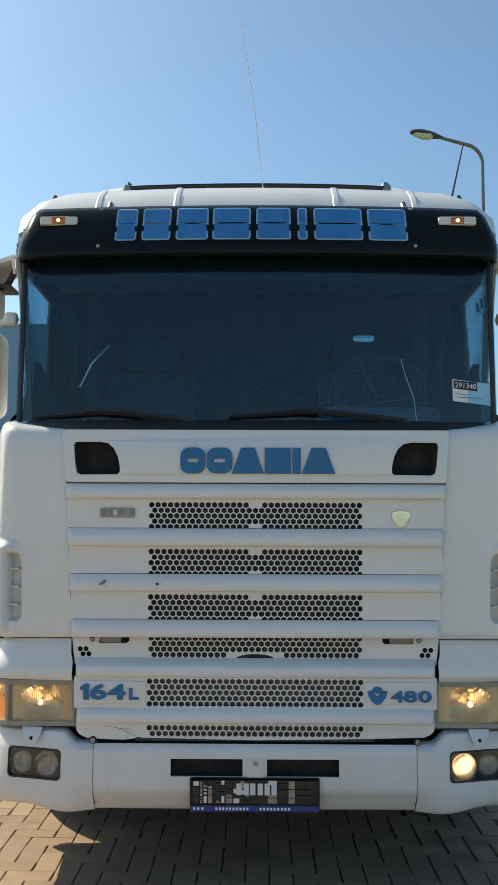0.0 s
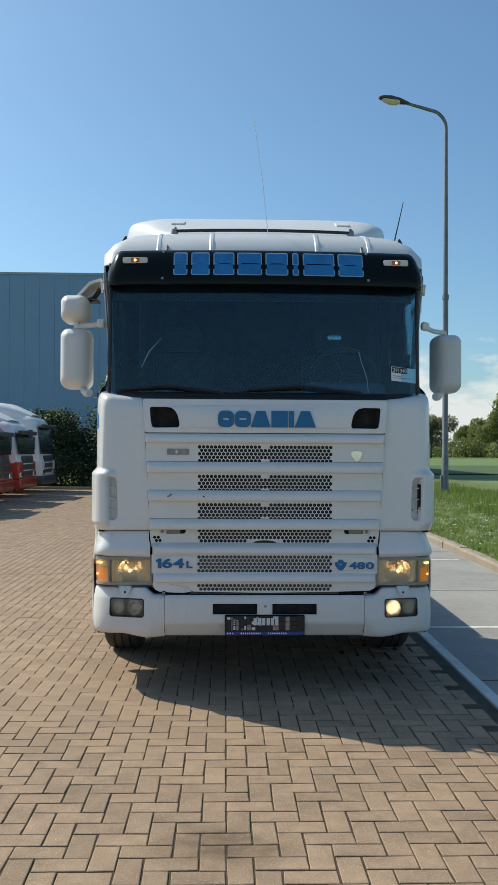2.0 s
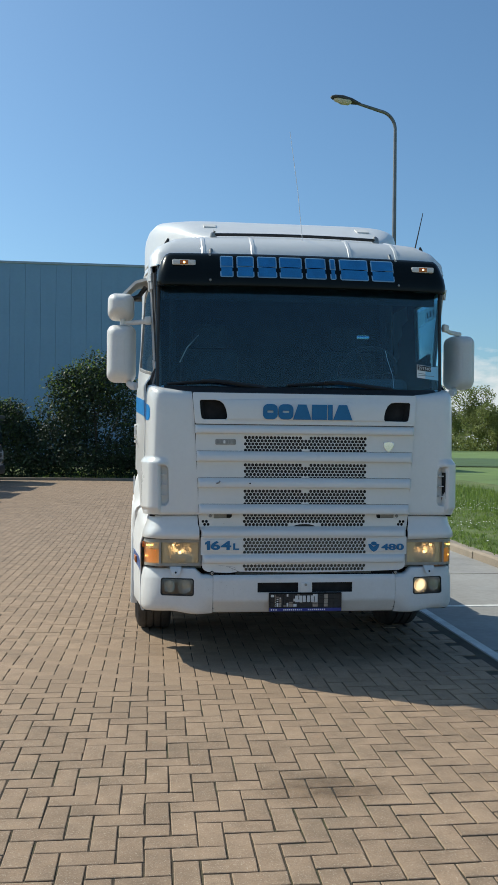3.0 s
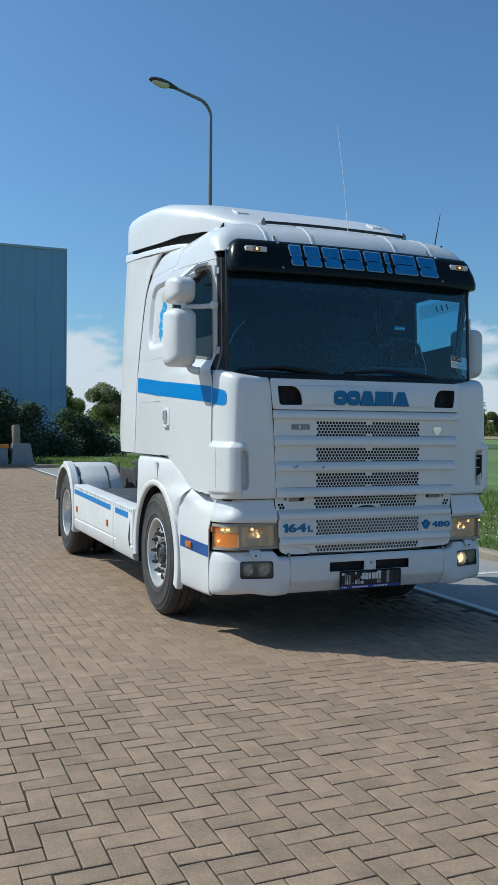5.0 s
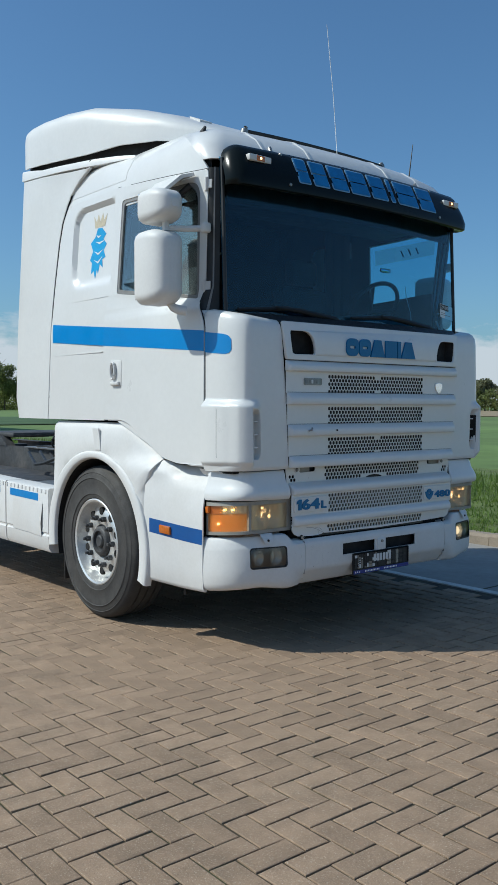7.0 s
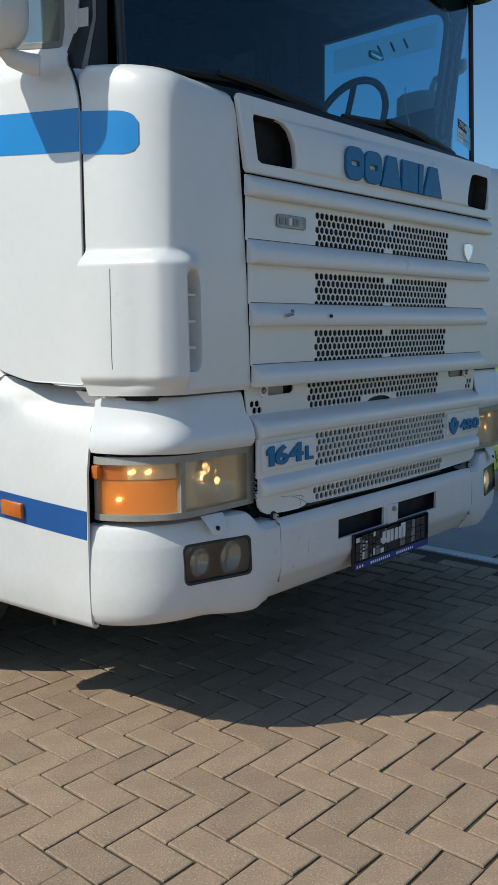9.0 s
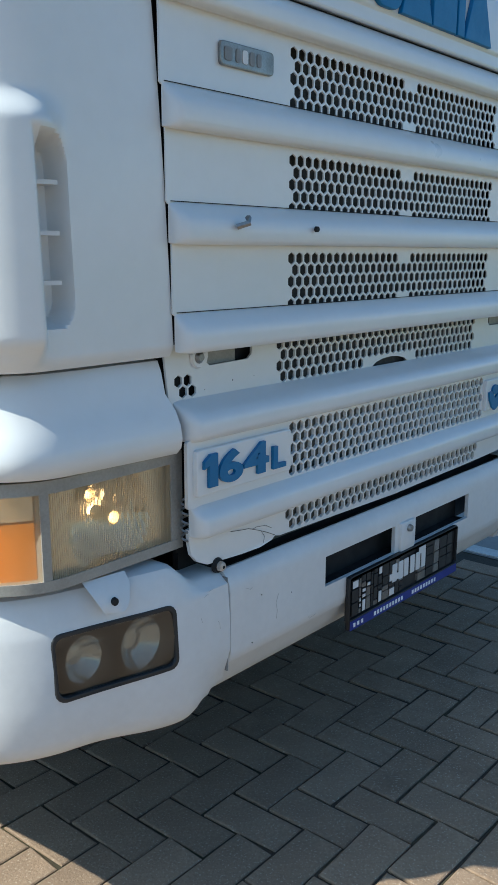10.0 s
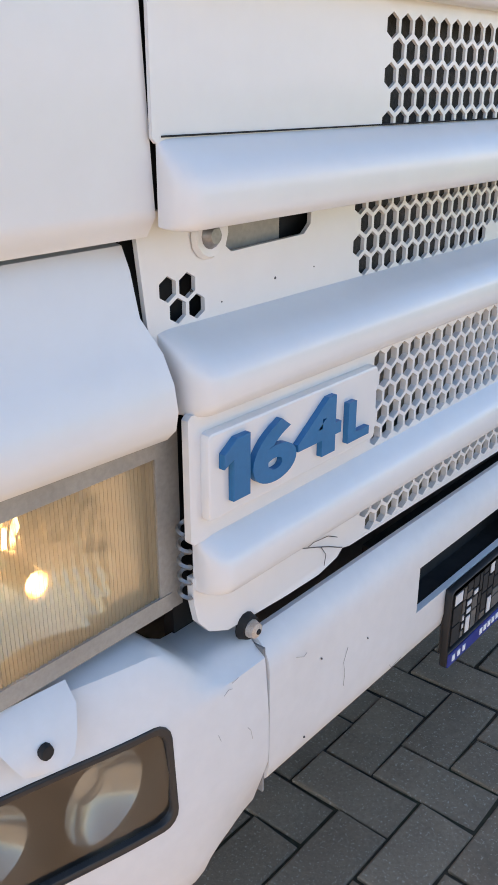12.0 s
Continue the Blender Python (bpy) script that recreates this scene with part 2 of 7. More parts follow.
def box(x0, x1, y0, y1, z0, z1, bevel=0.0, seg=2, bm=None):
    own = bmesh.new()
    vs = bmesh.ops.create_cube(own, size=1)["verts"]
    for v in vs:
        v.co = Vector(((x0 + x1) / 2 + v.co.x * (x1 - x0), (y0 + y1) / 2 + v.co.y * (y1 - y0), (z0 + z1) / 2 + v.co.z * (z1 - z0)))
    if bevel:
        bmesh.ops.bevel(own, geom=own.edges[:], offset=bevel, segments=seg, profile=0.5, affect="EDGES")
    if bm is None:
        return own
    return join(bm, own)


def join(bm, other):
    data = bpy.data.meshes.new("tmp")
    other.to_mesh(data)
    other.free()
    bm.from_mesh(data)
    bpy.data.meshes.remove(data)
    return bm


def loft(rows, closed=False, cap=False, bm=None):
    """Quads between rows of points; closed joins each row's ends; cap fills the first and last rows."""
    bm = bm or bmesh.new()
    grid = [[bm.verts.new(p) for p in row] for row in rows]
    for a, b in zip(grid, grid[1:]):
        n = len(a)
        for i in range(n if closed else n - 1):
            j = (i + 1) % n
            quad = [a[i], a[j], b[j], b[i]]
            if len({tuple(v.co) for v in quad}) >= 3:
                bm.faces.new(quad)
    if cap:
        bm.faces.new(grid[0][::-1])
        bm.faces.new(grid[-1])
    bmesh.ops.remove_doubles(bm, verts=bm.verts[:], dist=0.00005)
    bmesh.ops.recalc_face_normals(bm, faces=bm.faces[:])
    return bm


def thick(bm, t, ref=(0.0, 1.5, 1.6)):
    """Gives a sheet a thickness t on the side towards ref."""
    bmesh.ops.recalc_face_normals(bm, faces=bm.faces[:])
    bm.normal_update()
    if sum(f.normal.dot(f.calc_center_median() - Vector(ref)) * f.calc_area() for f in bm.faces) < 0:
        bmesh.ops.reverse_faces(bm, faces=bm.faces[:])
    bmesh.ops.solidify(bm, geom=bm.faces[:], thickness=t)
    bmesh.ops.recalc_face_normals(bm, faces=bm.faces[:])
    return bm


def tube(points, radius, sides=8, ends=True, bm=None):
    pts = [Vector(p) for p in points]
    rows = []
    for i, p in enumerate(pts):
        d = (pts[min(i + 1, len(pts) - 1)] - pts[max(i - 1, 0)]).normalized()
        a = d.cross(Vector((0, 0, 1)) if abs(d.z) < 0.9 else Vector((1, 0, 0))).normalized()
        b = d.cross(a)
        r = radius[i] if isinstance(radius, (list, tuple)) else radius
        rows.append([p + r * (math.cos(2 * math.pi * k / sides) * a + math.sin(2 * math.pi * k / sides) * b) for k in range(sides)])
    return loft(rows, True, ends, bm)


def revolve(profile, centre, axis="x", steps=32, bm=None):
    """profile: (along the axis, radius) pairs, turned round an axis through centre."""
    rows = []
    for k in range(steps):
        a = 2 * math.pi * k / steps
        c, s = math.cos(a), math.sin(a)
        row = []
        for h, r in profile:
            q = {"x": (h, r * c, r * s), "y": (r * c, h, r * s), "z": (r * c, r * s, h)}[axis]
            row.append(Vector(centre) + Vector(q))
        rows.append(row)
    return loft(rows + [rows[0]], bm=bm)


def outline(points, holes=(), depth=0.01, bevel=0.0, res=1):
    """A flat plate in the xz plane with holes, its face towards -y, depth thick; from a filled 2D curve. Returns a mesh."""
    cu = bpy.data.curves.new("plate", "CURVE")
    cu.dimensions, cu.fill_mode = "2D", "BOTH"
    cu.extrude = max(depth / 2 - bevel, 0.0001)
    cu.bevel_depth, cu.bevel_resolution = bevel, res
    cu.offset = -bevel
    for poly in (points, *holes):
        s = cu.splines.new("POLY")
        s.points.add(len(poly) - 1)
        for q, (x, z) in zip(s.points, poly):
            q.co = (x, z, 0, 1)
        s.use_cyclic_u = True
    ob = bpy.data.objects.new("plate", cu)
    data = bpy.data.meshes.new_from_object(ob)
    bpy.data.objects.remove(ob)
    bpy.data.curves.remove(cu)
    data.transform(Matrix.Translation((0, depth / 2, 0)) @ Matrix.Rotation(radians(90), 4, "X"))
    return data


def lettering(text, height, depth, width=None, bevel=0.0, heavy=0.0):
    """Text as a mesh in the xz plane, facing -y, from its lower left corner."""
    cu = bpy.data.curves.new("text", "FONT")
    cu.body, cu.extrude, cu.bevel_depth, cu.offset = text, max(depth / 2 - bevel, 0.0001), bevel, heavy
    cu.resolution_u = 8
    ob = bpy.data.objects.new("text", cu)
    data = bpy.data.meshes.new_from_object(ob)
    bpy.data.objects.remove(ob)
    bpy.data.curves.remove(cu)
    co = np.array([v.co for v in data.vertices])
    lo, hi = co.min(0), co.max(0)
    sy = height / (hi[1] - lo[1])
    sx = width / (hi[0] - lo[0]) if width else sy
    data.transform(Matrix.Rotation(radians(90), 4, "X") @ Matrix.Diagonal((sx, sy, 1, 1)) @ Matrix.Translation((-lo[0], -lo[1], 0)))
    return data


def round_rect(x0, x1, z0, z1, r, n=5):
    pts = []
    for cx, cz, a0 in ((x1 - r, z1 - r, 0), (x0 + r, z1 - r, 90), (x0 + r, z0 + r, 180), (x1 - r, z0 + r, 270)):
        for k in range(n + 1):
            a = radians(a0 + 90 * k / n)
            pts.append((cx + r * math.cos(a), cz + r * math.sin(a)))
    return pts


def rounded(points, radii, n=5):
    """A polygon with its corners rounded; radii: one for each corner."""
    out, m = [], len(points)
    for i, (p, r) in enumerate(zip(points, radii)):
        p = Vector(p)
        a, b = Vector(points[i - 1]) - p, Vector(points[(i + 1) % m]) - p
        r = min(r, a.length * 0.49, b.length * 0.49)
        if r <= 0:
            out.append(tuple(p))
            continue
        q0, q1 = p + a.normalized() * r, p + b.normalized() * r
        for k in range(n + 1):
            t = k / n
            out.append(tuple(q0 * (1 - t) ** 2 + p * 2 * t * (1 - t) + q1 * t * t))
    return out


def flip(bm):
    """The mirror image in the plane x = 0."""
    bmesh.ops.scale(bm, vec=(-1, 1, 1), verts=bm.verts[:])
    bmesh.ops.reverse_faces(bm, faces=bm.faces[:])
    return bm


def lerp(v, xs, ys):
    return float(np.interp(v, xs, ys))


def smooth01(v, a, b):
    t = min(1.0, max(0.0, (v - a) / (b - a)))
    return t * t * (3 - 2 * t)


# ---- the white tractor unit ----
truck = thing("tractor_truck", (0, 2.6, GROUND), "white tractor truck with blue stripes and black visor on brick paving", "truck")

LEVELS = [1.0, 1.46, 1.7, 1.95, 2.02, 2.14, 2.35, 2.55, 2.72, 2.77, 2.86, 2.95, 3.04, 3.11, 3.16, 3.19]
SIDE_Y = [2.20, 1.95, 1.30, 1.19, 0.80, 0.36]
BOW = 0.075
FRONT_X = [1.03, 0.78, 0.5, 0.25]


def cab_half(z):
    return lerp(z, [1.0, 1.95, 2.77, 2.86, 2.95, 3.04, 3.11, 3.16, 3.19], [1.245, 1.24, 1.18, 1.17, 1.15, 1.10, 1.02, 0.90, 0.66])


def cab_front(z):
    return lerp(z, [1.0, 1.95, 2.86, 2.95, 3.04, 3.11, 3.16, 3.19], [0.08, 0.15, 0.19, 0.23, 0.30, 0.40, 0.55, 0.80])


def taper(y, z):
    """How far the upper side draws in towards the windscreen."""
    t = min(1.0, max(0.0, (y - 0.30) / 0.9))
    return max(0.0, cab_half(z) - 1.130) * (1 - t) ** 2 * smooth01(z, 1.95, 2.06) * (1 - smooth01(z, 2.86, 3.0))


def cab_foot(y):
    return lerp(y, [0.0, 0.5, 0.66, 1.02, 1.12, 3.0], [1.05, 1.05, 1.08, 1.27, 1.30, 1.30])


def arc_start(z):
    return 0.22 if z < 1.94 else lerp(z, [1.95, 2.06, 2.80, 2.86, 2.95, 3.04, 3.11, 3.16, 3.19], [0.30, 0.30, 0.30, 0.37, 0.46, 0.58, 0.75, 0.95, 1.2])


def cab_ring(z, inset=0.0):
    """Half a plan of the cab from the middle of its back to the middle of its front, on the -x side."""
    w, f = cab_half(z) - inset, cab_front(z) + inset
    pts = [(0.0, 2.24 - inset), (-w * 0.6, 2.24 - inset), (-w + 0.05, 2.24 - inset)]
    ya = arc_start(z)
    for y in SIDE_Y:
        yy = 2.2 - inset - (2.2 - y) * (2.2 - max(ya, 0.36)) / (2.2 - 0.36)
        pts.append((-w + taper(yy, z), yy))
    w -= taper(ya, z)
    pts.append((-w, ya))
    edge = min(FRONT_X[0], w - lerp(z, [2.80, 2.86], [0.06, 0.13]))
    ye = min(f + BOW, ya - 0.02)
    for k in range(1, 5):
        a = radians(90 * k / 5)
        pts.append((-edge - (w - edge) * math.cos(a), ya - (ya - ye) * math.sin(a)))
    pts += [(-x * edge / FRONT_X[0], f + BOW * (x / FRONT_X[0]) ** 2.2) for x in FRONT_X]
    return pts + [(0.0, f)]


def cab_mesh(inset=0.0):
    bm = bmesh.new()
    half = len(cab_ring(2.0))
    n = 2 * half - 2
    grid = []
    for k, z in enumerate(LEVELS):
        left = cab_ring(z, inset)
        row = []
        for x, y in left + [(-x, y) for x, y in left[-2:0:-1]]:
            row.append(bm.verts.new((x, y, max(z, cab_foot(y)) if k == 0 else z - (inset if z > 3 else 0))))
        grid.append(row)
    s0 = 3
    hole_col = {s0 + i for i in range(len(SIDE_Y))}
    for k in range(len(LEVELS) - 1):
        z0, z1 = LEVELS[k], LEVELS[k + 1]
        for i in range(n):
            j = (i + 1) % n
            c = i if i < half - 1 else n - 1 - i
            side_window = SIDE_Y.index(1.19) + s0 <= c < SIDE_Y.index(0.36) + s0 and z0 >= 2.02 and z1 <= 2.72
            bunk = c == SIDE_Y.index(1.95) + s0 and z0 >= 2.14 and z1 <= 2.86
            front = c >= s0 + len(SIDE_Y) and 1.95 <= z0 and z1 <= 2.86
            if side_window or front or (bunk and not inset):
                continue
            bm.faces.new((grid[k][i], grid[k][j], grid[k + 1][j], grid[k + 1][i]))
    bm.faces.new(grid[-1])
    bmesh.ops.recalc_face_normals(bm, faces=bm.faces[:])
    return bm


def side_x(z, off=0.0, y=1.5):
    """The x of the cab's -x side."""
    return -(cab_half(z) - taper(y, z) + off)


def side_patch(y0, y1, z0, z1, off, ny=6, nz=8, t=0.006, foot=False, slope=0.0, widen=0.0):
    """A thin sheet on the cab's -x side; slope, widen: how far it rises and widens towards the back per metre."""
    rows = []
    for k in range(nz + 1):
        row = []
        for i in range(ny + 1):
            y = y0 + (y1 - y0) * i / ny
            lo = max(z0, cab_foot(y) + 0.004) if foot else z0
            z = lo + (z1 - lo) * k / nz + (slope + widen * k / nz) * (y - y0)
            row.append((side_x(z, off, y), y, z))
        rows.append(row)
    return thick(loft(rows), t)


def side_plate(points, holes, off, t, side, bevel=0.0):
    """A sheet with holes on the cab's side, from (y, z) outlines; bent to the cab's shape, mirrored for the other side."""
    data = outline(points, holes, t, bevel, 1)
    bm = bmesh.new()
    bm.from_mesh(data)
    bpy.data.meshes.remove(data)
    cuts = [((0, 0, z), (0, 0, 1)) for z in (1.3, 1.6, 1.95, 1.98, 2.01, 2.04, 2.06, 2.2, 2.45, 2.70, 2.77, 2.80)] + [((y, 0, 0), (1, 0, 0)) for y in (0.33, 0.36, 0.42, 0.5, 0.6, 0.75, 0.9)]
    for co, no in cuts:
        bmesh.ops.bisect_plane(bm, geom=bm.verts[:] + bm.edges[:] + bm.faces[:], plane_co=co, plane_no=no, dist=0.0003)
    for v in bm.verts:
        y, d, z = v.co
        v.co = (side_x(z, off, y) + d, y, z)
    bmesh.ops.recalc_face_normals(bm, faces=bm.faces[:])
    return bm if side < 0 else flip(bm)


def sill(y):
    return 2.030 + 0.130 * (y - 0.36)


def door_line(g):
    """The door's outline, drawn in by g."""
    pts = [(0.205 + g, 1.05 + g), (0.50, 1.05 + g), (0.66 + g, 1.08 + g), (1.02, 1.27 + g), (1.12, 1.30 + g), (1.362 - g, 1.30 + g), (1.362 - g, 2.02), (1.305 - g, 2.16), (1.298 - g, 2.866 - g), (0.302 + g, 2.798 - g), (0.302 + g, 2.00), (0.250 + g, 1.955), (0.205 + g, 1.86)]
    return rounded(pts, (0.02, 0.05, 0.06, 0.08, 0.05, 0.01, 0.05, 0.05, 0.02, 0.03, 0.02, 0.04, 0.06), 4)


def window_line(g):
    pts = [(0.362 - g, sill(0.36) - g), (1.205 + g, sill(1.205) - g), (1.200 + g, 2.760 + g), (0.375 - g, 2.738 + g)]
    return rounded(pts, (0.02, 0.02, 0.03, 0.11), 6)


part("cab_body", thick(cab_mesh(), 0.012), WHITE, truck)
part("cab_lining", cab_mesh(0.035), LINING, truck, "dark grey cab lining")

for side in (-1, 1):
    def both(bm):
        return bm if side < 0 else flip(bm)

    # recessed bunk panel behind the door: sharp at its back and top, running out below
    rows = []
    for k in range(45):
        z = 2.14 + 0.72 * k / 44
        row = []
        for i in range(41):
            y = 1.30 + 0.65 * i / 40
            qy, qz = max(0.0, y - 1.755), max(0.0, abs(z - 2.515) - 0.165)
            d = math.hypot(qy, qz) - 0.125
            soft = 0.022 if z > 2.42 else lerp(z, [2.2, 2.42], [0.075, 0.022])
            deep = 0.030 * (1 - smooth01(d, -soft, 0.0)) * smooth01(y, 1.302, 1.36)
            row.append((side_x(z, -deep, y), y, z))
        rows.append(row)
    part("bunk_panel", both(thick(loft(rows), 0.006)), WHITE, truck)

    # black pillar between the door and the windscreen
    def pillar(q, z, off):
        """q from 0 at the door's edge to 1 at the windscreen's."""
        f = cab_front(z) + BOW
        x0, y0 = cab_half(z) - taper(0.30, z), 0.312
        x1, y1 = 1.078, f + 0.004
        x = x0 + (x1 - x0) * max(q, 0.0) ** 2.2
        return (-x - off * (1 - 0.6 * max(q, 0.0)), y0 + (y1 - y0) * q - off * max(q, 0.0), z)
    zz = (1.93, 2.1, 2.3, 2.5, 2.7, 2.80)
    part("screen_pillar", both(thick(loft([[pillar(q / 10, z, 0.004) for q in range(11)] for z in zz]), 0.006)), DARK, truck, "black pillar beside the windscreen")
    part("pillar_strip", both(thick(loft([[pillar(q, z, o) for q, o in ((0.60, 0.004), (0.61, 0.011), (0.70, 0.011), (0.71, 0.004))] for z in zz]), 0.003)), FRAME_GREY, truck, "grey pillar strip")

    # door: a skin over a dark gap, with the window let in
    part("door_seal", side_plate(door_line(0.0), [window_line(0.004)], 0.001, 0.004, side), SEAM, truck, "black door gap")
    door = part("door", side_plate(door_line(0.006), [window_line(0.0)], 0.009, 0.008, side, 0.002), WHITE, truck)
    part("window_frame", side_plate(window_line(-0.001), [window_line(-0.024)], 0.006, 0.016, side, 0.003), FRAME_GREY, door, "grey rubber window frame")
    part("door_card", both(loft([[(side_x(z, -0.05, y), y, z) for y in (0.34, 0.6, 0.9, 1.25)] + [(side_x(z, -0.09, y), y, z) for y in (1.25, 0.9, 0.6, 0.34)] for z in (1.45, 1.9, 2.18, 2.235)], True, True)), LINING, truck)
    g = part("window_pane", side_plate(window_line(-0.006), [], -0.004, 0.004, side), SIDE_GLASS, door, "blue-tinted door glass")
    g.visible_shadow = False
    # handle
    hp = bmesh.new()
    hx = side_x(1.6, 0.006)
    join(hp, box(hx - 0.006, hx + 0.01, 1.12, 1.26, 1.53, 1.70, 0.005))
    part("handle_plate", both(hp), WHITE_DULL, door)
    loop = [(hx - 0.016, 1.215 + 0.026 * math.cos(a), 1.632 + 0.055 * math.sin(a)) for a in np.linspace(0, 2 * math.pi, 20)]
    part("handle_recess", both(revolve([(-0.001, 0.0), (-0.0005, 0.022), (0.002, 0.024)], (hx - 0.007, 1.215, 1.632), "x", 16)), LAMP_CASE, door)
    part("handle", both(tube(loop, 0.0085, 6, False)), WHITE_DULL, door, "white door handle loop")
    join_bm = box(hx - 0.022, hx, 1.14, 1.24, 1.535, 1.56, 0.006)
    part("handle_lever", both(join_bm), WHITE_DULL, door)
    for zc in (2.10, 2.70):
        hinge = bmesh.new()
        for k, (a0, a1) in enumerate(((-0.45, -0.05), (0.08, 0.48))):
            pts = [pillar(a, zc, 0.006) for a in (a0, a1)] + [pillar(a, zc, 0.022) for a in (a1, a0)]
            loft([[(x, y, z) for x, y, _ in pts] for z in (zc - 0.032 + 0.008 * k, zc + 0.030 - 0.004 * k)], True, True, hinge)
        hx2, hy2, _ = pillar(0.02, zc, 0.02)
        tube([(hx2, hy2, zc - 0.04), (hx2, hy2, zc + 0.04)], 0.011, 8, True, hinge)
        part("hinge", both(hinge), WHITE_DULL, door, "white door hinge")

    # body crease below the stripe and the stripe itself
    part("body_crease", both(side_patch(1.38, 2.12, 1.765, 1.772, 0.001, 4, 1, 0.004)), WHITE, truck)
    st = side_patch(0.212, 1.355, 1.713, 1.830, 0.0105, 8, 4, 0.002, slope=0.082, widen=0.008)
    part("door_stripe", both(st), BLUE, door, "blue stripe across the door")
    st = side_patch(1.366, 2.120, 1.808, 1.934, 0.0025, 8, 4, 0.002, slope=0.078, widen=0.010)
    part("side_stripe", both(st), BLUE, truck, "blue side stripe")

    # side fairing behind the cab, its front edge swept forward at the top
    def seam_y(z):
        return lerp(z, [1.30, 2.0, 2.3, 2.6, 2.75, 2.86, 2.95, 3.03, 3.09, 3.14], [2.20, 2.15, 2.13, 2.095, 2.06, 2.00, 1.94, 1.86, 1.78, 1.70])

    def collar_foot(y):
        return lerp(y, [1.25, 1.6, 2.0, 2.4, 2.7], [3.075, 3.085, 3.115, 3.145, 3.165])
    rows = []
    zs = np.concatenate([np.linspace(1.30, 2.6, 9), np.linspace(2.68, 3.0, 6), [3.04, 3.08, 3.11, 3.14]])
    for z in zs:
        yf = seam_y(z)
        yb = lerp(z, [1.30, 1.36, 3.14], [2.74, 2.79, 2.68])
        x = side_x(z, 0.012) if z < 2 else lerp(z, [2.0, 3.14], [-1.252, -1.222])
        xf = lerp(z, [1.3, 2.0, 2.77, 2.95, 3.14], [-1.246, -1.240, -1.186, -1.172, -1.155])
        row = [(xf + 0.02, yf, z), (xf - 0.003, yf, z), (xf - 0.006, yf + 0.015, z)]
        for q in (0.1, 0.25, 0.45, 0.7, 1.0):
            row.append((xf - 0.006 + (x - xf + 0.006) * smooth01(q, 0, 0.8), yf + 0.015 + (yb - 0.05 - yf - 0.015) * q, z))
        row += [(x + 0.012, yb - 0.015, z), (x + 0.04, yb, z), (x + 0.09, yb, z)]
        if z > 2.9:
            row = [(px, py, pz + (collar_foot(py) - 0.008 - 3.14) * (z - 2.9) / 0.24) for px, py, pz in row]
        rows.append(row)
    part("side_fairing", both(thick(loft(rows), 0.012)), WHITE_GRP, truck)
    part("fairing_gap", both(loft([[(lerp(z, [1.3, 2.0, 2.77, 2.95, 3.14], [-1.246, -1.240, -1.186, -1.172, -1.155]) + dx, seam_y(z) + dy, z) for dx, dy in ((0.03, -0.012), (0.002, -0.004), (0.002, 0.006))] for z in zs])), SEAM, truck)
    # shoulder under the fairing's sweep, closing the roof's corner to the collar
    rows = []
    for k in range(11):
        y = 1.20 + 0.95 * k / 10
        e = smooth01(y, 1.2, 1.62)
        rows.append([(side_x(z, 0.002) - e * q, y, z + e * dz) for z, q, dz in ((2.90, 0.0, 0.0), (2.95, 0.006, 0.0), (3.0, 0.020, 0.0), (3.04, 0.035, 0.004), (3.075, 0.055, 0.0), (3.09, 0.06, -0.006), (3.09, -0.05, -0.01))])
    part("roof_shoulder", both(thick(loft(rows), 0.008)), WHITE, truck)

# painted emblem behind the near door: a crowned blue figure, kept plain
emblem = [(1.50, 2.30), (1.52, 2.36), (1.55, 2.34), (1.545, 2.42), (1.57, 2.44), (1.54, 2.50), (1.57, 2.56), (1.52, 2.60), (1.50, 2.655), (1.45, 2.65), (1.40, 2.60),
          (1.43, 2.57), (1.39, 2.53), (1.42, 2.49), (1.395, 2.44), (1.43, 2.43), (1.42, 2.37), (1.455, 2.40), (1.47, 2.33), (1.485, 2.37)]
data = outline(emblem, depth=0.002)
data.transform(Matrix.Rotation(radians(-90), 4, "Z"))
for v in data.vertices:
    y, z = 1.555 + (-v.co.y - 1.48) * 1.25, v.co.z - 0.015
    v.co = (side_x(z, -0.0285) + v.co.x * 0.2, y, z)
put("emblem", data, EMBLEM, truck, "light blue painted emblem")
for pts in ([(1.41, 2.56), (1.47, 2.54), (1.52, 2.565), (1.47, 2.555)], [(1.42, 2.50), (1.48, 2.465), (1.53, 2.50), (1.48, 2.48)], [(1.43, 2.45), (1.475, 2.405), (1.53, 2.44), (1.48, 2.42)], [(1.455, 2.60), (1.49, 2.585), (1.51, 2.61), (1.485, 2.60)]):
    data = outline(pts, depth=0.002)
    data.transform(Matrix.Rotation(radians(-90), 4, "Z"))
    for v in data.vertices:
        y, z = 1.555 + (-v.co.y - 1.48) * 1.25, v.co.z - 0.015
        v.co = (side_x(z, -0.0280) + v.co.x * 0.2, y, z)
    put("emblem_gap", data, WHITE, truck)
data = outline([(1.42, 2.66), (1.53, 2.66), (1.55, 2.75), (1.515, 2.70), (1.50, 2.755), (1.475, 2.70), (1.45, 2.755), (1.435, 2.70), (1.40, 2.745)], depth=0.002)
data.transform(Matrix.Rotation(radians(-90), 4, "Z"))
for v in data.vertices:
    y, z = 1.555 + (-v.co.y - 1.48) * 1.25, v.co.z - 0.015
    v.co = (side_x(z, -0.0285) + v.co.x * 0.2, y, z)
put("emblem_crown", data, GOLD, truck, "pale gold painted crown")

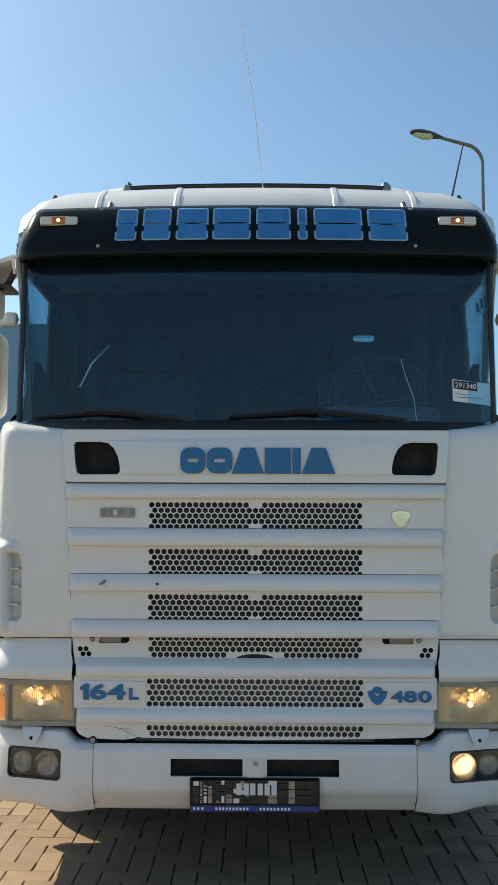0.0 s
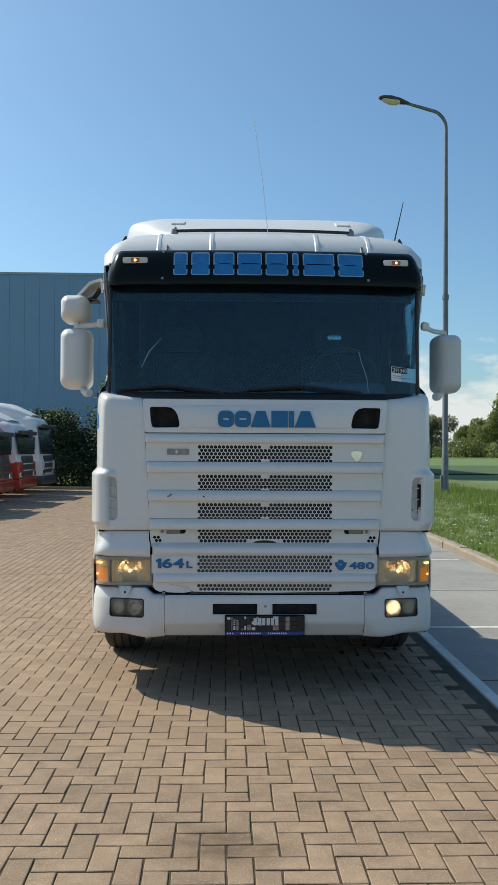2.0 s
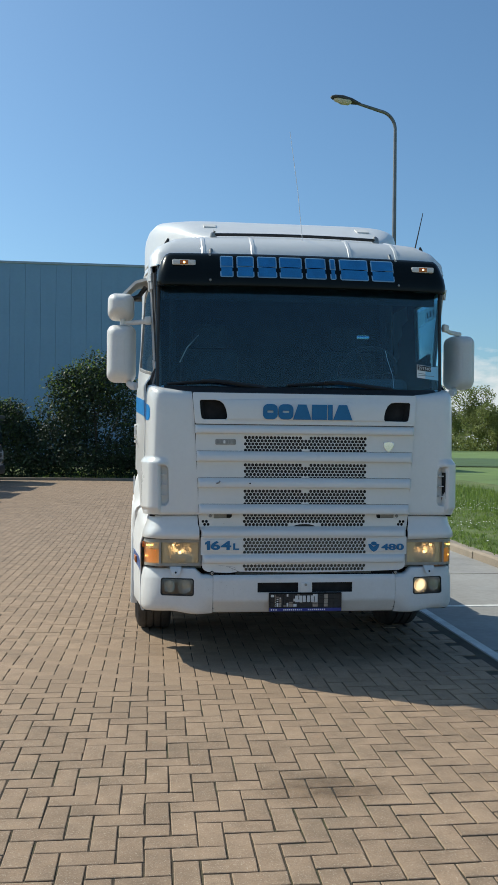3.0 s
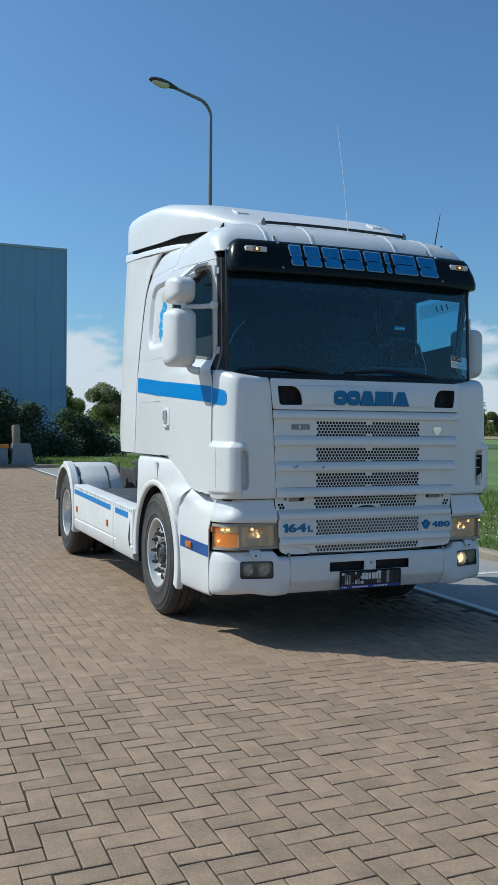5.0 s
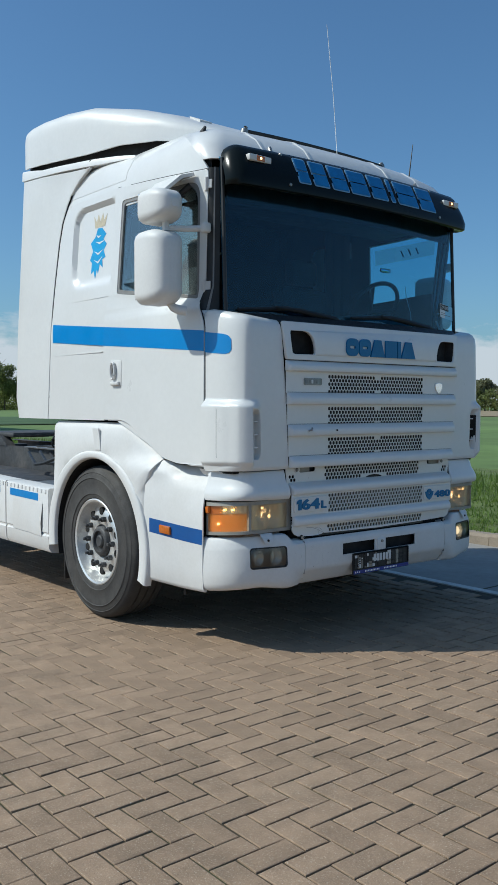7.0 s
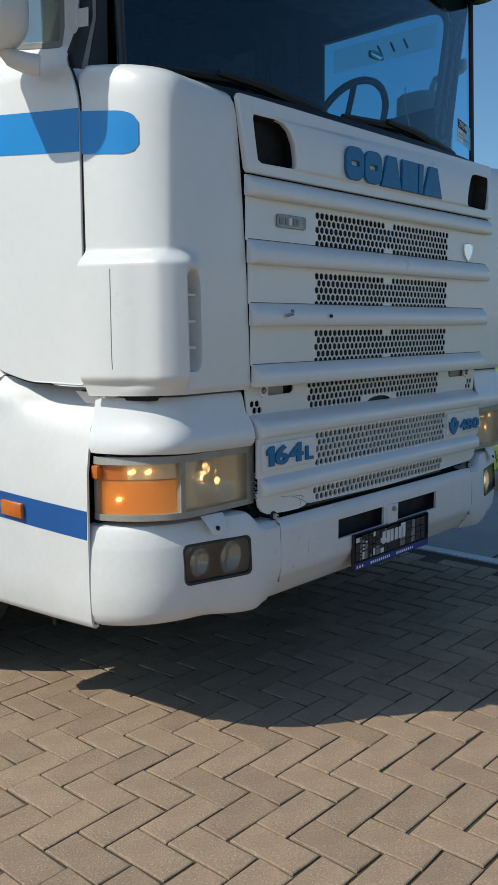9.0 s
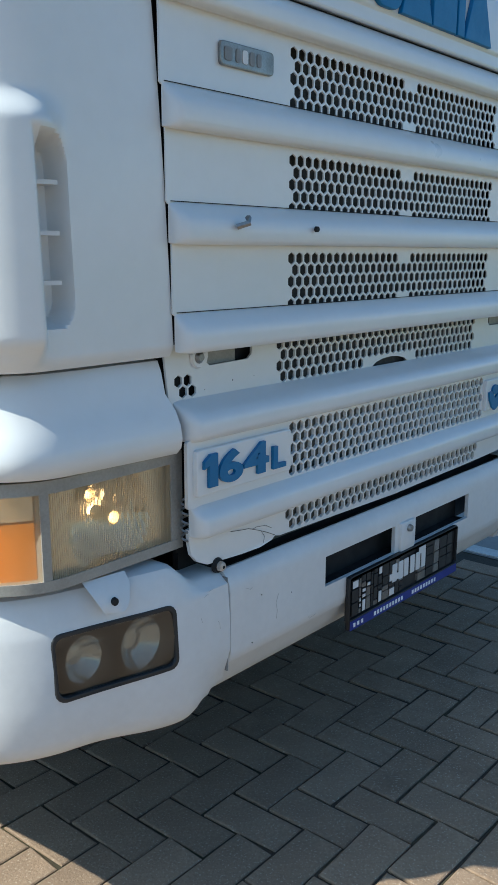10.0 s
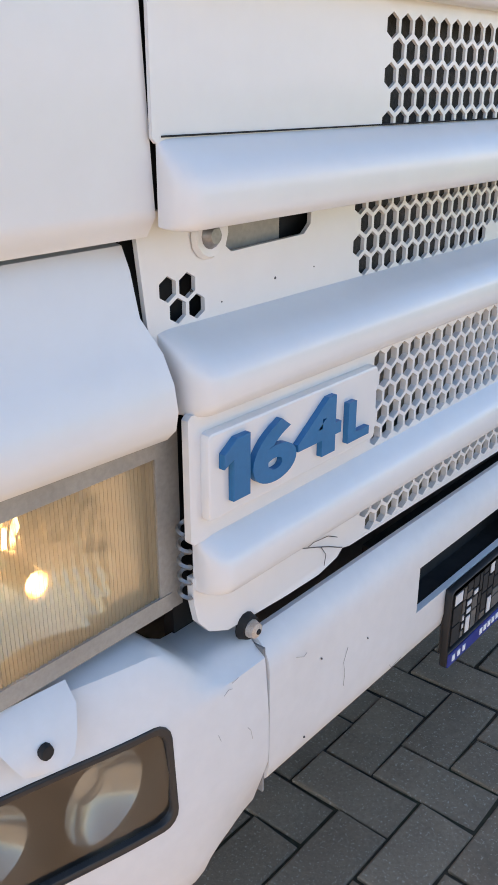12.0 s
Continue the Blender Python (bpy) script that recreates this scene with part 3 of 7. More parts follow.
# ---- roof spoiler, rail, aerials ----
SPOILER = ((0.66, 0.64, 3.175, 3.13), (0.72, 0.70, 3.21, 3.135), (0.9, 0.83, 3.29, 3.150), (1.15, 0.95, 3.40, 3.188), (1.45, 1.06, 3.50, 3.205), (1.8, 1.13, 3.57, 3.204), (2.1, 1.175, 3.600, 3.220), (2.4, 1.20, 3.612, 3.242), (2.58, 1.208, 3.608, 3.254), (2.65, 1.205, 3.598, 3.256), (2.67, 1.19, 3.57, 3.27))
rows, core = [], []
for y, w, top, bot in SPOILER:
    row = []
    for k in range(33):
        a = math.pi * k / 32
        c, s = math.cos(a), math.sin(a)
        ex, ez = (0.15, 0.24) if y > 1.6 else (0.26, 0.36)
        row.append((w * (abs(c) ** ex) * (1 if c > 0 else -1), y, bot + (top - bot) * (s ** ez)))
    rows.append(row)
    core.append([(sx * (w - 0.05), y + 0.02, z) for sx, z in ((-1, 3.0), (-1, bot + 0.04), (1, bot + 0.04), (1, 3.0))])
part("roof_spoiler", thick(loft(rows), 0.012), WHITE_GRP, truck, "white fibreglass roof spoiler")
# solid near-black core stands in for shade in the spoiler's hollow
part("spoiler_core", loft(core, True, True), SEAM, truck, "near-black core painting the shade under the spoiler")
for side in (-1, 1):
    rows = []
    for k in range(15):
        y = 2.675 - 1.40 * k / 14
        zb = lerp(y, [1.25, 1.6, 2.0, 2.4, 2.7], [3.075, 3.085, 3.115, 3.145, 3.165])
        zt = lerp(y, [1.27, 1.4, 1.6, 2.0, 2.4, 2.52, 2.68], [3.105, 3.125, 3.142, 3.172, 3.205, 3.232, 3.25])
        w = lerp(y, [1.25, 1.45, 1.7, 2.1, 2.67], [1.045, 1.10, 1.155, 1.20, 1.218])
        rows.append([(side * (w - 0.16), y, zt - 0.01), (side * (w - 0.03), y, zt), (side * (w - 0.008), y, zt - 0.006), (side * w, y, zt - 0.02), (side * (w + 0.002), y, zb + 0.004), (side * (w - 0.02), y, zb), (side * (w - 0.16), y, zb)])
    part("spoiler_collar", loft(rows, True, True), WHITE_GRP, truck)
    part("spoiler_catch", loft([[(side * (0.60 + q), y, lerp(y, [0.9, 1.15, 1.45], [3.29, 3.40, 3.50]) + h) for q, h in ((0.0, -0.01), (0.0, 0.008), (0.10, 0.008), (0.10, -0.01))] for y in (1.0, 1.12)], True, True), WHITE_DULL, truck)
    foot = tube([(side * 0.655, 0.60, 3.08), (side * 0.65, 0.585, 3.14), (side * 0.648, 0.58, 3.185), (side * 0.64, 0.58, 3.20)], [0.036, 0.032, 0.024, 0.014], 10)
    part("rail_foot", foot, STEEL, truck, "grey roof rail foot")
    part("roof_peg", tube([(side * 1.02, 0.56, 3.03), (side * 1.01, 0.54, 3.09), (side * 1.0, 0.53, 3.12)], [0.03, 0.018, 0.008], 8), DARK, truck, "small black roof aerial")
    part("roof_hook", tube([(side * 0.675, 0.36, 2.93), (side * 0.68, 0.315, 2.975), (side * 0.685, 0.29, 2.99), (side * 0.69, 0.26, 2.94)], [0.012, 0.016, 0.014, 0.008], 7), STEEL, truck)
    # pressed ribs across the roof's brow
    for xr in (0.37, 0.74):
        rows = []
        for z in (2.93, 2.95, 3.0, 3.04, 3.08, 3.11, 3.14, 3.16, 3.175):
            edge = min(FRONT_X[0], cab_half(z) - taper(arc_start(z), z) - lerp(z, [2.80, 2.86], [0.06, 0.13]))
            rows.append([(side * (xr + dx), cab_front(z) + BOW * min(1.0, xr / edge) ** 2.2 + 0.006 - h, z + 0.6 * h) for dx, h in ((-0.020, 0.0), (-0.010, 0.0075), (0.010, 0.0075), (0.020, 0.0))])
        part("roof_rib", loft(rows), WHITE, truck)
part("roof_rail", tube([(x, 0.57 - 0.015 * (1 - (x / 0.64) ** 2), 3.172 + 0.008 * (1 - (x / 0.64) ** 2)) for x in np.linspace(-0.64, 0.64, 14)], 0.012, 8), DARK, truck, "black roof lamp rail")
roof_cables = tube([(-0.66, 0.60, 3.16), (-0.80, 0.70, 3.12), (-0.92, 0.95, 3.10), (-0.98, 1.2, 3.10)], 0.008, 6)
part("roof_cable", roof_cables, DARK, truck)
whip = part("whip_aerial", tube([(0.04, 0.42, 3.02), (0.035, 0.42, 3.10), (0.03, 0.42, 3.12), (-0.01, 0.42, 3.5), (-0.075, 0.42, 3.95)], [0.022, 0.016, 0.0026, 0.0022, 0.0018], 6), AERIAL, truck, "thin pale whip aerial on the roof")
loop = [(0.0 + 0.045 * math.cos(a) - 0.02, 0.40, 3.05 + 0.035 * math.sin(a)) for a in np.linspace(0.2, 4.2, 14)]
part("aerial_lead", tube(loop, 0.004, 5), DARK, whip)
part("stub_aerial", tube([(0.97, 0.60, 3.05), (0.975, 0.60, 3.10), (0.98, 0.60, 3.12), (1.05, 0.62, 3.42)], [0.022, 0.012, 0.006, 0.003], 6), DARK, truck, "short black aerial")

# ---- sun visor with its bars and marker lamps ----
def visor_plan(u, grow=0.0):
    """u from -1 to 1 along the visor: the front bow and the swept ends."""
    a = abs(u)
    if a < 0.84:
        x = a / 0.84 * 1.0
        y = 0.06 + 0.055 * x * x
    else:
        b = radians(90 * (a - 0.84) / 0.16)
        x = 1.0 + (0.09 + grow) * math.sin(b)
        y = 0.115 + 0.11 * (1 - math.cos(b))
    return math.copysign(x, u) + 0.005, y


rows = []
US = [-1 + 2 * i / 60 for i in range(61)]
for dz, dy, sx in ((2.755, 0.20, 0.93), (2.705, 0.10, 0.97), (2.685, 0.035, 0.995), (2.683, 0.015, 1.0), (2.69, 0.004, 1.002), (2.73, 0.0, 1.003), (2.80, 0.025, 1.0), (2.87, 0.06, 0.99), (2.915, 0.085, 0.985), (2.94, 0.112, 0.98), (2.95, 0.15, 0.975)):
    rows.append([(visor_plan(u)[0] * sx, visor_plan(u)[1] + dy - 0.01, 2.80 + (dz - 2.80) * (1 - (0.38 if dz > 2.8 else 0.08) * smooth01(abs(u), 0.86, 1.0))) for u in US])
visor = part("sun_visor", thick(loft(rows), 0.006), VISOR, truck, "smoked black sun visor")


def visor_face(x, z):
    u = (x - 0.005) * 0.84
    return visor_plan(u)[1] - 0.01 + lerp(z, [2.73, 2.80, 2.87, 2.915, 2.94], [0.0, 0.025, 0.06, 0.085, 0.112])


def on_visor(data, off):
    for v in data.vertices:
        v.co.y = visor_face(v.co.x, v.co.z) - off + v.co.y
    return finish(data, 0)


spans = [(-0.62, -0.53), (-0.505, -0.385), (-0.36, -0.225), (-0.205, -0.045), (-0.02, 0.125), (0.155, 0.195), (0.225, 0.43), (0.455, 0.62)]
spans = [(a * 1.045 + 0.02, b * 1.045 + 0.022) for a, b in spans]
for a, b in spans:
    bar = put("name_bar", on_visor(outline(round_rect(a, b, 2.748, 2.918, 0.012, 2), depth=0.002), 0.004), BLUE_RIM, visor, "pale blue bar with blue filling")
    put("bar_filling", on_visor(outline(round_rect(a + 0.008, b - 0.008, 2.756, 2.829, 0.004, 2), depth=0.002), 0.007), BLUE_SIGN, visor)
    put("bar_filling", on_visor(outline(round_rect(a + 0.008, b - 0.008, 2.836, 2.910, 0.004, 2), depth=0.002), 0.007), BLUE_SIGN, visor)
for side in (-1, 1):
    x0 = side * 0.895 + 0.005
    yv = visor_plan(side * 0.76)[1] + 0.054
    case = box(x0 - 0.085, x0 + 0.085, yv - 0.03, yv + 0.02, 2.838, 2.878, 0.008)
    lamp = part("marker_lamp", case, WHITE_DULL, visor, "clear marker lamp with an amber bulb")
    part("marker_bulb", revolve([(-0.005, 0.0), (-0.004, 0.008), (0.004, 0.010)], (x0 + 0.0, yv - 0.030, 2.858), "y", 10), AMBER_BULB, visor, "glowing amber bulb")
    part("marker_lens", box(x0 - 0.03, x0 + 0.03, yv - 0.033, yv - 0.028, 2.843, 2.873, 0.002), AMBER, visor)
    for xs, zs in ((0.70, 2.925), (0.70, 2.725)):
        part("visor_screw", revolve([(-0.006, 0.0), (-0.005, 0.008), (0.004, 0.010)], (side * xs, visor_face(side * xs, zs) - 0.002, zs), "y", 8), STEEL, visor)

# ---- windscreen, wipers and what lies behind ----
rows = []
for z in np.linspace(1.945, 2.865, 8):
    left = [(x * 1.058, cab_front(z) + 0.004 + BOW * (x / 1.03) ** 2.2) for x in np.linspace(1.03, 0, 12)]
    rows.append([(-x, y, z) for x, y in left] + [(x, y, z) for x, y in left[-2::-1]])
pane = part("windscreen", thick(loft(rows), 0.005), SCREEN_GLASS, truck, "dark tinted windscreen")
pane.visible_shadow = False
for side in (-1, 1):
    edge = [(side * 1.073, cab_front(z) + BOW + 0.002, z) for z in np.linspace(1.93, 2.86, 8)]
    part("screen_seal", tube(edge, 0.012, 8), DARK, truck, "black windscreen seal")
part("screen_cowl", loft([[(x, 0.30, 1.90), (x, 0.02 + BOW * abs(x / 1.03) ** 2.2, 1.905), (x, 0.06 + BOW * abs(x / 1.03) ** 2.2, 1.945), (x, 0.16 + BOW * abs(x / 1.03) ** 2.2, 1.962)] for x in np.linspace(-1.06, 1.06, 21)]), DARK, truck, "black cowl under the windscreen")
for x0, x1 in ((-0.30, -1.0), (0.66, -0.12)):
    def scr(x, z, off):
        return (x, cab_front(z) + BOW * abs(x / 1.03) ** 2.2 - off, z)
    wiper = part("wiper", tube([scr(x0, 1.950, 0.06), scr(x0 * 0.6 + x1 * 0.4, 1.990, 0.05), scr(x0 * 0.35 + x1 * 0.65, 2.000, 0.04)], [0.020, 0.015, 0.010], 6), DARK, truck, "black windscreen wiper")
    part("wiper_blade", tube([scr(x0 * 0.80 + x1 * 0.20, 1.970, 0.022), scr((x0 + x1) / 2, 2.000, 0.022), scr(x1, 1.975, 0.022)], [0.010, 0.016, 0.010], 6), DARK, wiper)
    part("wiper_pivot", revolve([(-0.02, 0.0), (-0.018, 0.02), (0.03, 0.024)], scr(x0, 1.94, 0.06), "y", 10), DARK, wiper)

rows = []
for z in (2.60, 2.70, 2.80, 2.862):
    rows.append([(x, cab_front(z) + 0.012 + BOW * abs(x / 1.03) ** 2.2, z) for x in np.linspace(-1.035, 1.035, 21)])
part("screen_top_band", loft(rows), SEAM, truck, "black band along the top of the windscreen")
part("dashboard", box(-1.12, 1.12, 0.32, 0.80, 1.55, 1.95, 0.05, 3), DASH, truck)
part("instrument_hood", box(0.30, 0.90, 0.45, 0.80, 1.90, 2.06, 0.05, 3), DASH, truck)
wheel_pts = [(0.60 + 0.23 * math.cos(a), 0.60 - 0.12 * math.sin(a), 2.13 + 0.17 * math.sin(a)) for a in np.linspace(0, 2 * math.pi, 33)]
sw = part("steering_wheel", tube(wheel_pts, 0.016, 8, False), DARK, truck, "black steering wheel")
for a in (0, 2.1, 4.2):
    part("spoke", tube([(0.60, 0.63, 2.11), (0.60 + 0.22 * math.cos(a), 0.60 - 0.115 * math.sin(a), 2.13 + 0.165 * math.sin(a))], 0.014, 6), DARK, sw)
for x0 in (-0.62, 0.62):
    part("seat_base", box(x0 - 0.26, x0 + 0.26, 0.95, 1.45, 1.45, 1.75, 0.06, 3), CLOTH, truck)
    part("seat_back", box(x0 - 0.25, x0 + 0.25, 1.34, 1.50, 1.70, 2.36, 0.06, 3), CLOTH, truck)
    part("headrest", box(x0 - 0.15, x0 + 0.15, 1.36, 1.47, 2.38, 2.58, 0.04, 3), CLOTH, truck)
part("cab_floor", box(-1.18, 1.18, 0.3, 2.08, 1.40, 1.45), LINING, truck)
part("bunk", box(-1.15, 1.15, 1.55, 2.08, 1.75, 1.95, 0.05), CLOTH, truck)
for x0 in (-0.95, 0.95):
    rows = []
    for z in (1.75, 2.3, 2.84):
        rows.append([(x0 + 0.10 * math.sin(k * 1.3) * 0.25, 1.18 + 0.30 * k / 15, z) for k in range(16)])
    part("curtain", thick(loft(rows), 0.006), CLOTH, truck, "grey bunk curtain")
part("roof_shelf", box(-1.05, 1.05, 0.55, 0.95, 2.72, 2.80, 0.02), LINING, truck)
part("cab_mirror", box(0.46, 0.56, 0.40, 0.41, 2.36, 2.39, 0.012), CHROME, truck)
part("phone_lead", tube([(0.68, 0.36, 2.27), (0.70, 0.37, 2.2), (0.74, 0.36, 2.08), (0.75, 0.36, 1.98)], 0.0025, 5), WHITE_DULL, truck)
part("grab_cable", tube([(-0.90, 0.7, 2.18), (-0.84, 0.7, 2.30), (-0.75, 0.7, 2.40)], 0.005, 5), STEEL, truck)


def on_screen(data, off):
    for v in data.vertices:
        v.co.y += cab_front(v.co.z) + BOW * abs(v.co.x / 1.03) ** 2.2 - off
    return finish(data, 0)


sheet = put("price_sheet", on_screen(outline([(0.885, 2.055), (1.075, 2.035), (1.073, 2.135), (0.885, 2.155)], depth=0.001), 0.004), PAPER, truck, "white paper sheet behind the windscreen with a stock number")
put("number_field", on_screen(outline([(0.89, 2.112), (1.00, 2.10), (1.0, 2.141), (0.89, 2.150)], depth=0.001), 0.006), INK, sheet)
data = lettering("291340", 0.024, 0.001, 0.098)
data.transform(Matrix.Translation((0.896, 0, 2.117)) @ Matrix.Rotation(radians(4.5), 4, "Y"))
put("stock_number", on_screen(data, 0.008), PAPER, sheet, "white stock number")
for z, w in ((2.085, 0.06), (2.07, 0.13)):
    put("text_bar", on_screen(outline([(0.895, z + 0.006), (0.895 + w, z - 0.001), (0.895 + w, z - 0.005), (0.895, z + 0.002)], depth=0.001), 0.006), STEEL, sheet)
band = []
for k in range(5):
    z = 2.56 + 0.12 * k / 4
    band.append([(cab_half(z) - 0.016, y, z) for y in (0.46, 0.8, 1.10)])
part("window_sunstrip", loft(band), STRIP_GLASS, truck, "pale strip along the top of the far door glass").visible_shadow = False
for y in (0.62, 0.70, 0.78):
    part("strip_mark", tube([(cab_half(2.6) - 0.022, y, 2.59), (cab_half(2.63) - 0.022, y + 0.03, 2.64)], 0.006, 5), INK, truck)


# ---- front hatch: plain head panel, slats and honeycomb fields ----
HEX = 0.0266
HEX_R = 0.0127


def hexagon(x, z, r=HEX_R):
    return [(x + r * math.sin(radians(60 * k)), z + r * math.cos(radians(60 * k))) for k in range(6)]


def hex_field(z_top, rows, x_half=0.452, skip=None):
    """Rows of honeycomb holes, every second row shifted by half a hole."""
    holes = []
    step = HEX * 0.866
    for r in range(rows):
        z = z_top - HEX_R - 0.0015 - r * step
        first = -x_half + HEX_R + (HEX / 2 if r % 2 else 0)
        k = 0
        while first + k * HEX < x_half - HEX_R * 0.8:
            x = first + k * HEX
            if skip is None or not skip(x, r):
                holes.append(hexagon(x, z))
            k += 1
    return holes


def slat(z0, z1, half, out, name, parent, y0=0.002):
    """A rounded bar across the front: a sloping lit top, a full face and a short underside, its ends rounded in."""
    h = z1 - z0
    prof = [(0.0, 0.0), (0.22, 0.07), (0.48, 0.17), (0.70, 0.27), (0.85, 0.355), (0.94, 0.44), (0.985, 0.53), (1.0, 0.64), (1.0, 0.80), (0.97, 0.88), (0.90, 0.95), (0.80, 0.985), (0.66, 1.0), (-0.10, 0.985)]
    ends = [0.0, 0.0008, 0.0025, 0.005, 0.0085, 0.013, 0.018, 0.024]
    xs = [-half + d for d in ends] + list(np.linspace(-half + 0.1, half - 0.1, 7)) + [half - d for d in ends[::-1]]
    rows = []
    for x in xs:
        q = min(1.0, (half - abs(x)) / 0.024)
        e = 0.12 + 0.88 * math.sqrt(max(0.0, 1 - (1 - q) ** 2))
        sq = 0.05 * (1 - e)
        rows.append([(x, y0 - out * o * e, z1 - h * (sq + d * (1 - 2 * sq))) for o, d in prof])
    return part(name, loft(rows, True, True), WHITE, parent)


hatch = part("front_hatch", box(-0.84, 0.84, 0.055, 0.065, 1.04, 1.90), SEAM, truck, "white front hatch with slats and honeycomb vents")


def eye(sign):
    pts = [(-0.772, 1.838), (-0.765, 1.850), (-0.66, 1.851), (-0.628, 1.845), (-0.603, 1.825), (-0.585, 1.79), (-0.576, 1.75), (-0.575, 1.725), (-0.583, 1.714), (-0.74, 1.712), (-0.757, 1.720), (-0.765, 1.76)]
    return [(sign * x, z) for x, z in pts][:: 1 if sign < 0 else -1]


head = [(-0.823, 1.895), (-0.815, 1.905), (0.815, 1.905), (0.823, 1.895), (0.806, 1.690), (0.796, 1.679), (-0.796, 1.679), (-0.806, 1.690)]
panel = put("head_panel", finish(outline(head, [eye(-1), eye(1)], 0.022, 0.005, 2)), WHITE, hatch)
for v in panel.data.vertices:
    v.co.y += -0.018 + 0.02 * smooth01(v.co.z, 1.80, 1.905) + 0.03 * max(0.0, abs(v.co.x) - 0.55) ** 1.6
for s in (-1, 1):
    rows = []
    for d, y in ((1.0, -0.004), (0.99, 0.02), (0.98, 0.05)):
        cx, cz = s * 0.675, 1.782
        rows.append([(cx + (x - cx) * d, y, cz + (z - cz) * d) for x, z in eye(s)])
    part("air_inlet", loft(rows, True), SEAM, hatch)
    part("inlet_back", box(s * 0.675 - 0.115, s * 0.675 + 0.115, 0.048, 0.058, 1.70, 1.86), SEAM, hatch, "black inlet opening")

# three fields with honeycomb, between four slats
FIELDS = [(1.611, 1.485), (1.414, 1.295), (1.225, 1.105)]
for n, (z1, z0) in enumerate(FIELDS):
    half = lerp((z0 + z1) / 2, [1.02, 1.68], [0.768, 0.805])
    field = outline(round_rect(-half, half, z0 - 0.004, z1 + 0.004, 0.004, 1), hex_field(z1 - 0.012, 5, skip=lambda x, r: abs(x) < HEX * 0.55 and r in (0, 4)), 0.0035)
    put("vent_field", finish(field, 30), WHITE, hatch)
for z1, z0 in ((1.676, 1.611), (1.487, 1.412), (1.296, 1.223), (1.106, 1.034)):
    half = lerp((z0 + z1) / 2, [1.02, 1.68], [0.768, 0.805])
    slat(z0, z1, half, 0.034 if z0 > 1.1 else 0.032, "slat", hatch)
    # dark strip on the slat's top edge paints the seam's shadow line
    part("slat_gap", box(-half + 0.004, half - 0.004, -0.0012, 0.004, z1 - 0.0008, z1 + 0.0007), SEAM, hatch)
part("vent_screen", box(-0.5, 0.5, 0.030, 0.036, 0.60, 0.905), SCREEN, truck, "grey dusty radiator screen")
part("vent_mesh", box(-0.5, 0.5, 0.040, 0.046, 0.905, 1.63), SCREEN_DARK, truck, "dark insect mesh behind the vents")
part("slat_clip", tube([(-0.647, -0.036, 1.255), (-0.632, -0.052, 1.262), (-0.625, -0.044, 1.272)], 0.006, 6), STEEL, hatch)
part("slat_hole", revolve([(-0.003, 0.0), (-0.002, 0.0055), (0.004, 0.006)], (-0.408, -0.040, 1.256), "y", 10), SEAM, hatch)
badge = put("badge_plate", finish(outline(round_rect(-0.657, -0.510, 1.531, 1.572, 0.008, 3), depth=0.008, bevel=0.002)), STEEL, hatch, "dull metal badge plate")
badge.data.transform(Matrix.Translation((0, -0.008, 0)))
for x0, x1 in ((-0.648, -0.628), (-0.618, -0.606), (-0.600, -0.586), (-0.580, -0.566), (-0.560, -0.548)):
    d = outline(round_rect(x0, x1, 1.540, 1.563, 0.003, 1), depth=0.002)
    d.transform(Matrix.Translation((0, -0.0095, 0)))
    put("badge_bar", d, WHITE_DULL if x0 < -0.59 and x0 > -0.61 else FRAME_GREY, badge)
shield = [(0.575, 1.560), (0.612, 1.566), (0.650, 1.560), (0.650, 1.53), (0.635, 1.505), (0.612, 1.487), (0.589, 1.505), (0.575, 1.53)]
badge = put("shield_badge", finish(outline(shield, depth=0.008, bevel=0.003, res=2)), CHROME, hatch, "small chrome shield badge")
badge.data.transform(Matrix.Translation((0, -0.008, 0)))

# maker's mark on the head panel, as plain blue shapes
def mark(points, y=-0.026, holes=()):
    d = outline(points, holes, 0.012, 0.002)
    d.transform(Matrix.Translation((0, y - 0.004, 0)))
    return put("mark_block", finish(d, 30), BLUE_LETTER, hatch, "blue raised block of the maker's mark")


Z0, Z1 = 1.717, 1.827
for x0, x1, kind in ((-0.318, -0.212, "round"), (-0.206, -0.098, "round"), (-0.100, 0.034, "cone"), (0.038, 0.148, "bar"), (0.156, 0.190, "thin"), (0.194, 0.336, "cone")):
    m = (x0 + x1) / 2
    if kind == "round":
        mark(round_rect(x0, x1, Z0, Z1, 0.036, 5), holes=[round_rect(x0 + 0.03, x1 - 0.03, 1.764, 1.780, 0.005, 2)])
    elif kind == "cone":
        mark([(x0, Z0), (m - 0.030, Z1), (m + 0.030, Z1), (x1, Z0)])
    elif kind == "thin":
        mark([(x0, Z0), (x0, Z1), (x1, Z1), (x1, Z0)])
    else:
        mark([(x0, Z0), (x0, Z1), (x1, Z1), (x1, Z0)])

